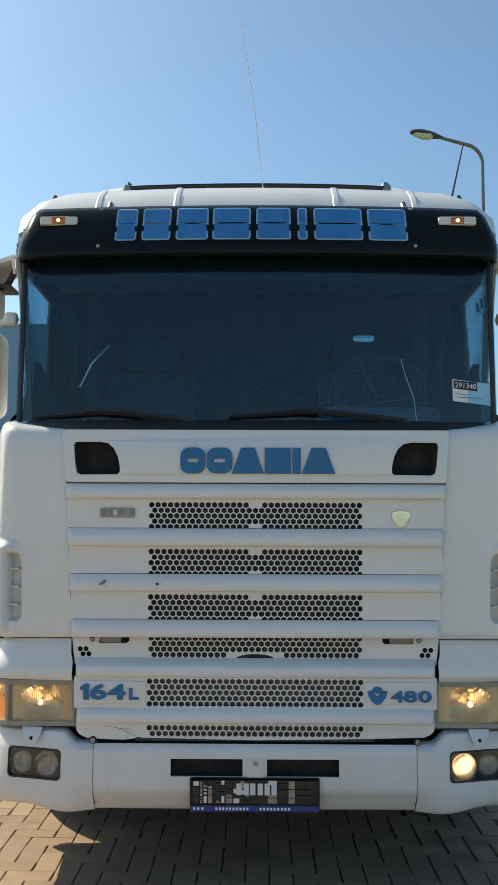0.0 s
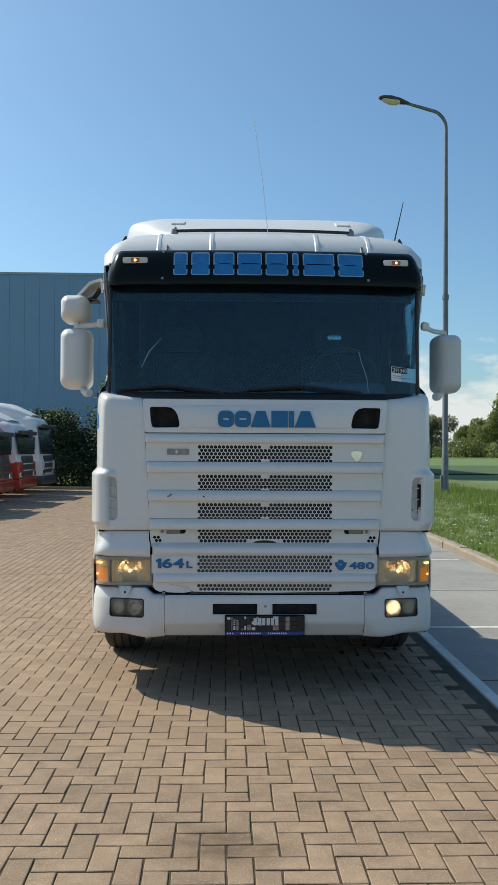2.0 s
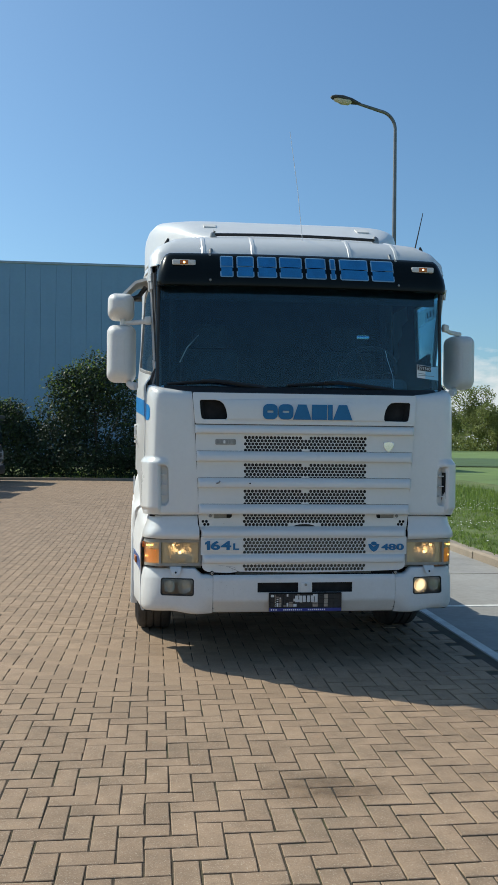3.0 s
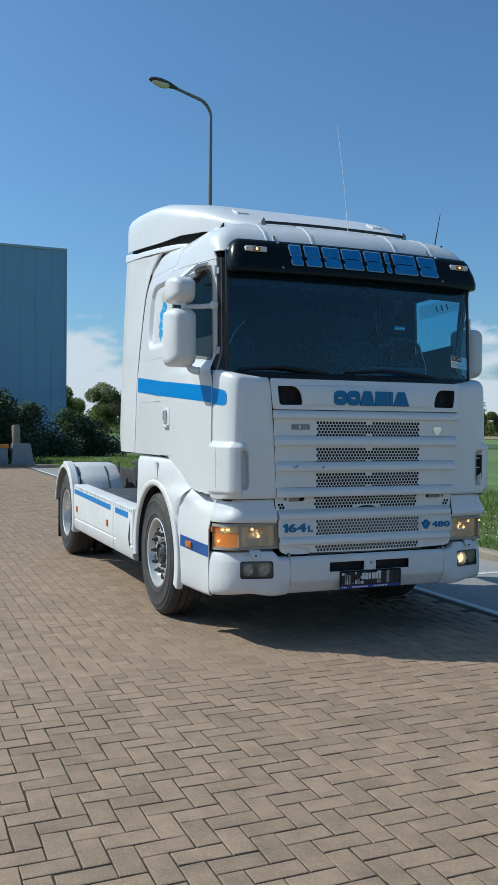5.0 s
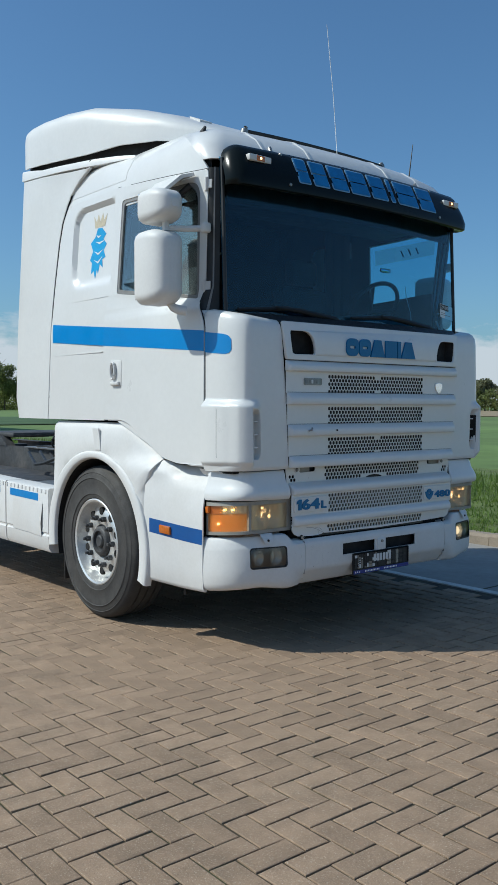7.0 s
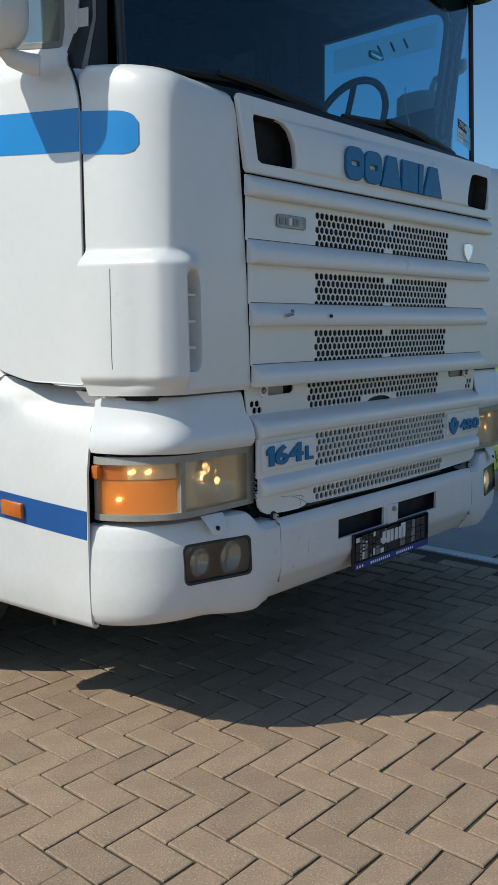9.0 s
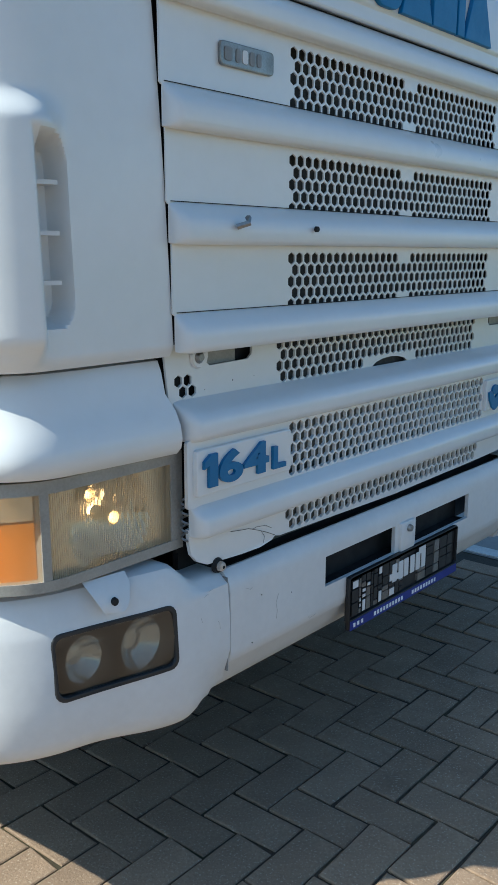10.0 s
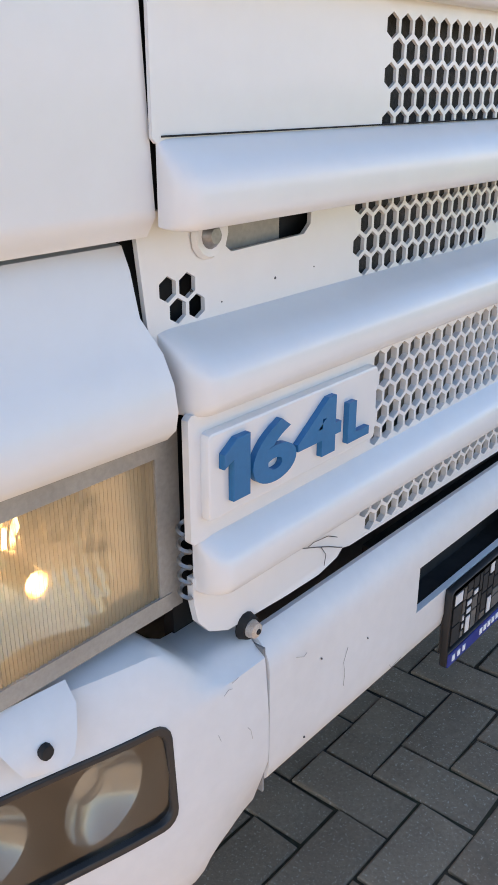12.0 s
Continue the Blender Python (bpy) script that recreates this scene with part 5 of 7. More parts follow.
# ---- middle of the bumper ----
rows = []
for z, y in ((0.560, 0.004), (0.588, 0.002), (0.598, -0.003), (0.599, -0.010), (0.594, -0.018), (0.585, -0.027), (0.572, -0.033), (0.558, -0.035), (0.545, -0.035), (0.474, -0.035), (0.43, -0.035), (0.412, -0.032), (0.400, -0.022), (0.365, 0.0), (0.335, 0.024), (0.322, 0.036), (0.318, 0.06)):
    rows.append([(x, y + 0.002 * (x / 0.664) ** 2, z) for x in [-0.664, -0.662] + list(np.linspace(-0.64, -0.40, 4)) + [-0.346, -0.05, 0.05, 0.346] + list(np.linspace(0.40, 0.64, 4)) + [0.662, 0.664]])
bm = loft(rows)
kill = [f for f in bm.faces if 0.480 < f.calc_center_median().z < 0.538 and 0.05 < abs(f.calc_center_median().x) < 0.34]
bmesh.ops.delete(bm, geom=kill, context="FACES")
mid = part("bumper_middle", thick(bm, 0.01), WHITE_DULL, truck, "white bumper middle with two dark slots")
part("bumper_slot", box(-0.36, 0.36, 0.012, 0.05, 0.455, 0.556), SEAM, mid)
part("slot_floor", box(-0.36, 0.36, -0.026, 0.02, 0.458, 0.466), SEAM, mid)
part("slot_tab", box(-0.032, 0.038, -0.043, -0.029, 0.470, 0.548, 0.006), WHITE_DULL, mid)
part("tab_screw", revolve([(-0.006, 0.0), (-0.005, 0.008), (0.003, 0.010)], (0.003, -0.047, 0.53), "y", 12), STEEL, mid)
part("under_grille_gap", box(-0.72, 0.72, 0.055, 0.07, 0.57, 0.66), SEAM, truck)
part("bumper_beam", box(-0.98, 0.98, 0.16, 0.30, 0.35, 0.56, 0.02), CHASSIS, truck)
for s in (-1, 1):
    part("bumper_seam", box(s * 0.6655 - 0.0015, s * 0.6655 + 0.0015, -0.026, 0.0, 0.39, 0.588), FRAME_GREY, mid)
part("paint_scratch", tube([(-0.515, -0.0348, 0.511), (-0.523, -0.0348, 0.493), (-0.519, -0.0348, 0.475), (-0.521, -0.0348, 0.457)], 0.0004, 4), SCRATCH, mid, "thin grey scratch")
for pts in ([(-0.735, -0.0305, 0.570), (-0.728, -0.0300, 0.573), (-0.722, -0.0300, 0.571)], [(-0.722, -0.0298, 0.578), (-0.712, -0.0295, 0.579)], [(-0.706, -0.0375, 0.515), (-0.701, -0.0375, 0.508), (-0.698, -0.0372, 0.495)], [(-0.752, -0.0375, 0.535), (-0.748, -0.0375, 0.525)], [(-0.41, -0.0348, 0.425), (-0.405, -0.0348, 0.418), (-0.38, -0.0348, 0.421)], [(-0.62, -0.0350, 0.555), (-0.606, -0.0350, 0.548), (-0.60, -0.0350, 0.551)]):
    part("paint_scratch", tube(pts, 0.0004, 4), SCRATCH, mid, "thin grey scratch")
for x, y, z, r in ((-0.588, TOP_Y, 0.965, 0.0022), (-0.523, TOP_Y, 0.967, 0.0012), (-0.708, TOP_Y, 0.972, 0.0018), (-0.668, TOP_Y, 0.955, 0.0012), (-0.60, -0.0352, 0.43, 0.0016), (-0.47, -0.0352, 0.50, 0.0012), (-0.57, -0.0352, 0.525, 0.0014)):
    part("paint_chip", revolve([(-0.0006, 0.0), (-0.0005, r * 0.6), (0.001, r)], (x, y, z), "y", 7), CHASSIS, mid if z < 0.6 else lower)
PLATE_Y = -0.048
holder = put("plate_holder", finish(outline(round_rect(-0.265, 0.265, 0.338, 0.474, 0.008, 3), [round_rect(-0.262, 0.262, 0.366, 0.470, 0.004, 1)], 0.012, 0.002)), DARK, mid, "empty black number plate holder")
holder.data.transform(Matrix.Translation((0, PLATE_Y, 0)))
part("holder_back", box(-0.262, 0.262, PLATE_Y +0.0100, PLATE_Y +0.0160, 0.362, 0.472), DARK, holder)
strip = part("holder_strip", box(-0.262, 0.262, PLATE_Y -0.0015, PLATE_Y +0.0005, 0.341, 0.363), material("holder_blue_strip", (0.02, 0.035, 0.22), 0.4, vary=0.1), holder, "blue strip with unreadable white lettering")
for x0, x1 in ((-0.25, -0.20), (-0.16, -0.02), (0.02, 0.15)):
    k = int((x1 - x0) / 0.014)
    for i in range(k):
        xx = x0 + (x1 - x0) * i / k
        part("strip_bar", box(xx, xx + 0.008, PLATE_Y -0.0025, PLATE_Y -0.0010, 0.347, 0.357), PAPER, holder, smooth=0)
rng = random.Random(5)
xs = -0.252
while xs < 0.235:
    wd = rng.choice((0.012, 0.02, 0.03, 0.042))
    if not -0.03 < xs < 0.035:
        zz = 0.372
        while zz < 0.458:
            hh = rng.choice((0.014, 0.024, 0.034))
            part("holder_web", box(xs, min(xs + wd, 0.255) - 0.004, PLATE_Y +0.0025, PLATE_Y +0.0100, zz, min(zz + hh, 0.468) - 0.003), STEEL if rng.random() < 0.3 else DARK, holder, smooth=0)
            if rng.random() < 0.30:
                part("holder_gap", box(xs + 0.002, min(xs + wd, 0.255) - 0.006, PLATE_Y +0.0015, PLATE_Y +0.0030, zz + 0.002, min(zz + hh, 0.468) - 0.005), WHITE_DULL, holder, smooth=0)
            zz += hh
    xs += wd
for x0 in (-0.075, PLATE_Y +0.0030, -0.019, 0.012, 0.040, 0.068):
    part("holder_gap", box(x0, x0 + 0.022, PLATE_Y +0.0010, PLATE_Y +0.0035, 0.405, 0.452, 0.002, 1), WHITE_DULL, holder, smooth=0)


# ---- wheels, wings, skirts and chassis ----
FRONT_AXLE, REAR_AXLE, HUB_Z, TYRE_R = 1.525, 5.62, 0.447, 0.535
REAR_Z = 0.412
ARCH_Y = 1.47


def tyre_bm(x_out, width, y):
    w = width
    prof = [(0.02, 0.295), (0.0, 0.31), (-0.003, 0.331), (-0.008, 0.335), (-0.005, 0.340), (-0.010, 0.40), (-0.010, 0.426), (-0.0145, 0.430), (-0.009, 0.435), (-0.006, 0.45), (-0.001, 0.461), (-0.004, 0.465), (0.001, 0.469), (0.006, 0.480), (0.022, 0.497), (0.05, 0.505)]
    prof = [(h, r if r < 0.33 else 0.31 + (r - 0.31) * 1.142) for h, r in prof]
    for g in (0.075, 0.135, 0.195):
        prof += [(g, TYRE_R), (g + 0.002, TYRE_R - 0.012), (g + 0.012, TYRE_R - 0.012), (g + 0.014, TYRE_R)]
    prof += [(w - 0.05, 0.533), (w - 0.022, 0.523), (w - 0.006, 0.504), (w + 0.008, 0.41), (w, 0.31), (w - 0.02, 0.295)]
    return revolve([(x_out + h, r) for h, r in prof], (0, y, HUB_Z if y < 3 else REAR_Z), "x", 64)


def wheel(side, y, x_out, front=True):
    hz = HUB_Z if y < 3 else REAR_Z
    tyre = tyre_bm(x_out, 0.29, y)
    if side > 0:
        flip(tyre)
    w = part("wheel", tyre, RUBBER, truck, "black tyre on a silver wheel")
    if front:
        prof = [(0.03, 0.298), (0.004, 0.303), (0.0, 0.296), (0.006, 0.282), (0.05, 0.272), (0.085, 0.262), (0.07, 0.235), (0.052, 0.205), (0.050, 0.150), (0.056, 0.118), (0.10, 0.112)]
    else:
        prof = [(0.03, 0.298), (0.004, 0.303), (0.0, 0.296), (0.008, 0.284), (0.06, 0.275), (0.15, 0.265), (0.165, 0.22), (0.168, 0.12)]
    rim = revolve([(x_out + h, r) for h, r in prof], (0, y, hz), "x", 48)
    part("rim", rim if side < 0 else flip(rim), ALLOY, w, "silver alloy rim")
    deep = 0.050 if front else 0.166
    for k in range(10):
        a = 2 * math.pi * (k + 0.5) / 10
        hole = revolve([(x_out + deep - 0.004, 0.0), (x_out + deep - 0.002, 0.027), (x_out + deep + 0.02, 0.029)], (0, y + 0.212 * math.cos(a), hz + 0.212 * math.sin(a)), "x", 10)
        part("hand_hole", hole if side < 0 else flip(hole), SEAM, w)
    for k in range(10):
        a = 2 * math.pi * k / 10
        nut = revolve([(x_out + deep - 0.055, 0.0), (x_out + deep - 0.052, 0.011), (x_out + deep - 0.03, 0.012), (x_out + deep - 0.028, 0.019), (x_out + deep, 0.020)], (0, y + 0.1675 * math.cos(a), hz + 0.1675 * math.sin(a)), "x", 6)
        part("wheel_nut", nut if side < 0 else flip(nut), CHASSIS, w)
    hub_x = x_out + (0.0 if front else 0.05)
    hub = revolve([(hub_x + 0.030, 0.0), (hub_x + 0.026, 0.034), (hub_x + 0.034, 0.044), (hub_x + 0.046, 0.046), (hub_x + 0.046, 0.068), (hub_x + 0.026, 0.074), (hub_x + 0.028, 0.092), (hub_x + 0.04, 0.105), (hub_x + 0.10, 0.116), (hub_x + 0.14, 0.116)], (0, y, hz), "x", 24)
    part("hub", hub if side < 0 else flip(hub), CHASSIS, w, "dark greasy wheel hub")
    return w


def arc_pts(r, a0, a1, n=28, cy=ARCH_Y, cz=HUB_Z):
    return [(cy + r * math.cos(radians(a0 + (a1 - a0) * k / n)), cz + r * math.sin(radians(a0 + (a1 - a0) * k / n))) for k in range(n + 1)]


for side in (-1, 1):
    def both(bm):
        return bm if side < 0 else flip(bm)

    def plate_x(points, holes, depth, x, bevel=0.006):
        """A plate in the yz plane at x, facing -x, from (y, z) points; mirrored for the other side."""
        d = outline(points, holes, depth, bevel, 2)
        d.transform(Matrix.Translation((x, 0, 0)) @ Matrix.Rotation(radians(-90), 4, "Z"))
        d.transform(Matrix.Diagonal((1, -1, 1, 1)))
        d.flip_normals()
        if side > 0:
            d.transform(Matrix.Diagonal((-1, 1, 1, 1)))
            d.flip_normals()
        return finish(d, 32)

    for name, y, x in (("front", FRONT_AXLE, -1.225), ("rear", REAR_AXLE, -1.245)):
        wheel(side, y, x, name == "front")
    inner = tyre_bm(-0.90, 0.29, REAR_AXLE)
    part("inner_tyre", both(inner), RUBBER, truck, "black inner twin tyre")

    # lower side panel ahead of the wheel, sloping in at its top
    rows = []
    for z, off in ((0.330, -0.03), (0.324, -0.012), (0.331, 0.0), (0.35, 0.008), (0.45, 0.014), (0.62, 0.014), (0.80, 0.010), (0.90, 0.002), (0.935, -0.008), (0.952, -0.03), (0.985, -0.06), (1.02, -0.075), (1.04, -0.09)):
        row = []
        for k in range(13):
            y = 0.222 + 0.62 * k / 12
            x = -lerp(y, [0.22, 0.5, 0.85], [1.216, 1.23, 1.243])
            o = off if z < 0.94 else off * (1 - 0.8 * smooth01(y, 0.45, 0.72))
            row.append((x - o, y, z + (0.03 * smooth01(y, 0.3, 0.8) if z > 0.93 else -0.045 * (y - 0.22) if z < 0.40 else 0)))
        rows.append(row)
    lowp = part("side_panel", both(thick(loft(rows), 0.01)), WHITE_DULL, truck)

    def panel_x(y, z):
        return -lerp(y, [0.22, 0.5, 0.85], [1.216, 1.23, 1.243]) - 0.0155

    st = [[(panel_x(y, z), y, z + (y - 0.23) * 0.02) for y in np.linspace(0.226, 0.775, 7)] for k, z in enumerate(np.linspace(0.600, 0.688, 5))]
    part("panel_stripe", both(thick(loft(st), 0.002)), BLUE_DEEP, lowp, "deep blue stripe")
    px = panel_x(0.60, 0.645)
    part("side_marker", both(box(px - 0.012, px + 0.004, 0.535, 0.655, 0.622, 0.672, 0.006)), AMBER, lowp, "amber side marker")
    part("panel_gap", both(box(-1.19, -1.06, 0.214, 0.226, 0.32, 0.94)), SEAM, truck)
    # wing: a proud lip round the arch
    rows = []
    for k in range(61):
        a = radians(-8 + 204 * k / 60)
        c, q = math.cos(a), math.sin(a)
        wide = 0.052 * abs(c) ** 1.5 if q > -0.3 else 0.052
        sec = ((0.588, -1.02), (0.588, -1.252), (0.592, -1.266), (0.600, -1.272), (0.622 + wide, -1.274), (0.634 + wide, -1.270), (0.640 + wide, -1.262), (0.642 + wide, -1.225))
        rows.append([(x, ARCH_Y + r * c, HUB_Z + r * q) for r, x in sec])
    part("wheel_arch", both(loft(rows)), WHITE_DULL, truck, "white wheel arch")
    # wing: a rounded shell between the arch lip and its outer edge
    edge = [(2.14, 0.30), (2.14, 1.288), (1.12, 1.288), (1.015, 1.258), (0.66, 1.066), (0.57, 1.030), (0.70, 0.985), (0.835, 0.90), (0.835, 0.30)]

    def reach(a):
        """How far the wing reaches from the axle at the angle a."""
        c, s = math.cos(a), math.sin(a)
        best = 0.64
        for (y0, z0), (y1, z1) in zip(edge, edge[1:]):
            dy, dz = y1 - y0, z1 - z0
            det = c * dz - s * dy
            if abs(det) > 1e-9:
                ry, rz = y0 - ARCH_Y, z0 - HUB_Z
                t, u = (ry * dz - rz * dy) / det, (ry * s - rz * c) / det
                if t > 0.6 and -0.001 <= u <= 1.001:
                    best = max(best, t) if best == 0.64 else min(best, t)
        return best

    rows = []
    for k in range(57):
        a = radians(-6 + 176 * k / 56)
        r1 = reach(a)
        row = []
        for q, x in ((0.0, -1.240), (0.06, -1.262), (0.2, -1.266), (0.4, -1.262), (0.6, -1.254), (0.8, -1.244), (0.92, -1.232), (1.0, -1.212), (1.0, -1.10)):
            r = 0.625 + (max(r1, 0.70) - 0.625) * q
            row.append((x, ARCH_Y + r * math.cos(a), HUB_Z + r * math.sin(a)))
        rows.append(row)
    part("wing_panel", both(loft(rows)), WHITE_DULL, truck, "white rounded front wing")
    part("wing_top", both(box(-1.21, -0.8, 1.05, 2.04, 1.225, 1.245, 0.008)), WHITE_DULL, truck)
    rows = [[(-1.257 - q, ARCH_Y - 0.10 + dy, z) for q in (0.0, 0.012)] + [(-1.257 - q, ARCH_Y - 0.02 + dy, z) for q in (0.012, 0.0)] for z, dy in ((1.245, 0.03), (1.18, 0.01), (1.10, 0.0))]
    part("wing_joint", both(loft(rows, True, True)), WHITE_DULL, truck)
    part("wing_liner", both(loft([[(x, y, z) for x in (-0.70, -1.245)] for y, z in arc_pts(0.586, -15, 197, 30)])), SEAM, truck)
    part("wing_flap", both(box(-1.20, -0.86, 2.03, 2.045, 0.10, 0.42, 0.004)), DARK, truck, "black rubber mud flap")
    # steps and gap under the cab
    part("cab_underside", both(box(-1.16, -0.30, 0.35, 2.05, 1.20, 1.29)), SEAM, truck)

    # side skirts
    for y0, y1 in ((2.15, 2.91), (2.93, 4.98)):
        rows = []
        for k in range(13):
            y = y0 + (y1 - y0) * k / 12
            top = lerp(y, [2.15, 2.9, 4.98], [0.775, 0.785, 0.825])
            bot = lerp(y, [2.15, 2.9, 4.98], [0.28, 0.275, 0.265])
            rows.append([(-1.10, y, top - 0.005), (-1.255, y, top), (-1.270, y, top - 0.006), (-1.276, y, top - 0.02), (-1.276, y, bot + 0.16), (-1.268, y, bot + 0.15), (-1.268, y, bot + 0.14), (-1.276, y, bot + 0.13), (-1.27, y, bot + 0.04), (-1.25, y, bot + 0.008), (-1.22, y, bot), (-1.12, y, bot)])
        sk = part("side_skirt", both(loft(rows, True, True)), WHITE_DULL, truck, "white side skirt with a blue stripe")
        for k in range(int((y1 - y0) / 0.035)):
            y = y0 + 0.03 + k * 0.035
            top = lerp(y, [2.15, 2.9, 4.98], [0.775, 0.785, 0.825])
            if k % 2 == 0:
                part("skirt_rib", both(box(-1.281, -1.272, y, y + 0.018, top - 0.040, top - 0.012, 0.002, 1)), WHITE_DULL, sk, smooth=0)
        ya, yb = (2.32, 2.83) if y1 < 3 else (3.03, 4.93)
        st = [[(-1.2785, y, lerp(y, [2.15, 2.9, 4.98], [0.775, 0.785, 0.825]) - dz) for y in np.linspace(ya, yb, 6)] for dz in (0.052, 0.108)]
        part("skirt_stripe", both(thick(loft(st), 0.002)), BLUE, sk, "blue stripe")
        for y in ((3.17, 4.77) if y1 > 3 else ()):
            part("skirt_marker", both(box(-1.286, -1.274, y - 0.035, y + 0.035, 0.50, 0.57, 0.004)), AMBER, sk, "small amber reflector")
        if y1 < 3:
            part("skirt_flap", both(loft([[(-1.279, 2.24, 0.655), (-1.281, 2.50, 0.665), (-1.279, 2.76, 0.66)], [(-1.292, 2.25, 0.5), (-1.297, 2.50, 0.52), (-1.288, 2.77, 0.51)], [(-1.279, 2.26, 0.40), (-1.28, 2.50, 0.41), (-1.279, 2.77, 0.41)]])), WHITE_DULL, sk)
        part("skirt_top", both(box(-1.12, -0.48, y0 + 0.02, y1, 0.74, 0.765, 0.006)), STEEL if y1 < 3 else CHASSIS, truck)

    # rear wing over the twin wheels
    rows = []
    for k in range(29):
        a = radians(8 + 176 * k / 28)
        bump = 0.012 if k % 4 == 0 else 0.0
        sec = [(-1.275, 0.555), (-1.285, 0.565), (-1.283, 0.590), (-1.262, 0.600 + bump), (-1.0, 0.603 + bump), (-0.66, 0.600 + bump), (-0.635, 0.59), (-0.63, 0.54)]
        rows.append([(x, REAR_AXLE + 0.0 + r * 1.06 * math.cos(a), 0.45 + r * math.sin(a)) for x, r in sec])
    part("rear_wing", both(thick(loft(rows), 0.006)), WHITE_DULL, truck, "white ribbed rear wing")
    part("rear_wing_front", both(box(-1.27, -0.64, REAR_AXLE - 0.640, REAR_AXLE - 0.618, 0.30, 0.56, 0.008)), WHITE_DULL, truck)
    part("rear_flap", both(box(-1.24, -0.66, REAR_AXLE + 0.625, REAR_AXLE + 0.645, 0.02, 0.56, 0.006)), DARK, truck, "black rubber mud flap")
    part("wing_stay", both(box(-0.64, -0.625, REAR_AXLE - 0.35, REAR_AXLE - 0.25, 0.80, 1.08, 0.005)), DARK, truck)
    part("wing_stay", both(box(-0.64, -0.625, REAR_AXLE + 0.15, REAR_AXLE + 0.25, 0.80, 1.08, 0.005)), DARK, truck)
    for x in (-1.16, -0.80):
        part("wing_strap", both(tube([(x, REAR_AXLE + 0.612 * 1.06 * math.cos(radians(q)), 0.45 + 0.612 * math.sin(radians(q))) for q in range(112, 160, 8)], 0.010, 6)), DARK, truck, "black wing strap")
    rows = []
    for k in range(25):
        q = radians(88 + 112 * k / 24)
        rows.append([(x, REAR_AXLE + r * 1.05 * math.cos(q), 0.45 + r * math.sin(q)) for r, x in ((0.565, -1.20), (0.565, -1.272), (0.572, -1.288), (0.622, -1.290), (0.636, -1.278), (0.64, -1.20))])
    part("rear_wing_lip", both(loft(rows)), WHITE_DULL, truck)
    # frame rail
    rows = [[(-0.42, y, 0.70), (-0.34, y, 0.70), (-0.34, y, 0.708), (-0.412, y, 0.708), (-0.412, y, 0.962), (-0.34, y, 0.962), (-0.34, y, 0.97), (-0.42, y, 0.97)] for y in (0.4, 6.45)]
    part("frame_rail", both(loft(rows, True, True)), CHASSIS, truck, "grey steel frame rail")
    part("front_spring", both(tube([(-0.5, 0.55, 0.66), (-0.5, 1.0, 0.55), (-0.5, FRONT_AXLE, 0.50), (-0.5, 1.9, 0.56), (-0.5, 2.3, 0.66)], 0.04, 6)), CHASSIS, truck)
part("front_axle", tube([(-0.95, FRONT_AXLE, HUB_Z), (-0.6, FRONT_AXLE, 0.40), (0.6, FRONT_AXLE, 0.40), (0.95, FRONT_AXLE, HUB_Z)], 0.055, 8), CHASSIS, truck)
part("rear_axle", tube([(-0.95, REAR_AXLE, HUB_Z), (-0.3, REAR_AXLE, HUB_Z), (0.3, REAR_AXLE, HUB_Z), (0.95, REAR_AXLE, HUB_Z)], [0.08, 0.10, 0.10, 0.08], 10), CHASSIS, truck)
part("differential", revolve([(-0.22, 0.0), (-0.2, 0.12), (0, 0.2), (0.2, 0.12), (0.22, 0.0)], (0, REAR_AXLE, HUB_Z), "y", 16), CHASSIS, truck)
# near-black filler box added to deepen the shade below the cab
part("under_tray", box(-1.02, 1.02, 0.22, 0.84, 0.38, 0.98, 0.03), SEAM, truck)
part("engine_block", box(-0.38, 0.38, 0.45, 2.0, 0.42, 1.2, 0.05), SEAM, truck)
# unseen tray added to keep skylight from under the truck
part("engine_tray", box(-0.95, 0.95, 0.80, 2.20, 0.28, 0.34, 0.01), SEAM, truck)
part("gearbox", box(-0.25, 0.25, 2.0, 3.2, 0.45, 0.85, 0.06), CHASSIS, truck)
for y in (2.5, 3.4, 4.1, 6.0):
    part("cross_member", box(-0.34, 0.34, y, y + 0.10, 0.74, 0.93, 0.01), CHASSIS, truck)
for s in (-1, 1):
    part("fuel_tank", box(-1.06 if s < 0 else 0.48, -0.48 if s < 0 else 1.06, 2.35, 4.3, 0.30, 0.72, 0.08, 3), STEEL, truck, "dull metal tank behind the skirt")
part("deck_plate", box(-0.46, 0.46, 2.75, 4.35, 0.972, 0.985, 0.002), STEEL, truck, "ribbed grey deck plate")
for k in range(6):
    part("deck_rib", box(-0.44, 0.44, 2.85 + k * 0.25, 2.87 + k * 0.25, 0.985, 0.995), STEEL, truck)
fifth = part("fifth_wheel", box(-0.40, 0.40, 4.75, 5.45, 1.06, 1.11, 0.02), CHASSIS, truck, "black greasy fifth wheel plate")
part("fifth_horn", box(-0.35, -0.08, 5.4, 5.75, 1.03, 1.09, 0.02), CHASSIS, fifth)
part("fifth_horn", box(0.08, 0.35, 5.4, 5.75, 1.03, 1.09, 0.02), CHASSIS, fifth)
for s in (-1, 1):
    part("fifth_bracket", loft([[(s * 0.43, 4.85, 0.97), (s * 0.43, 5.35, 0.97), (s * 0.43, 5.2, 1.07), (s * 0.43, 5.0, 1.07)], [(s * 0.33, 4.85, 0.97), (s * 0.33, 5.35, 0.97), (s * 0.33, 5.2, 1.07), (s * 0.33, 5.0, 1.07)]], True, True), CHASSIS, fifth)
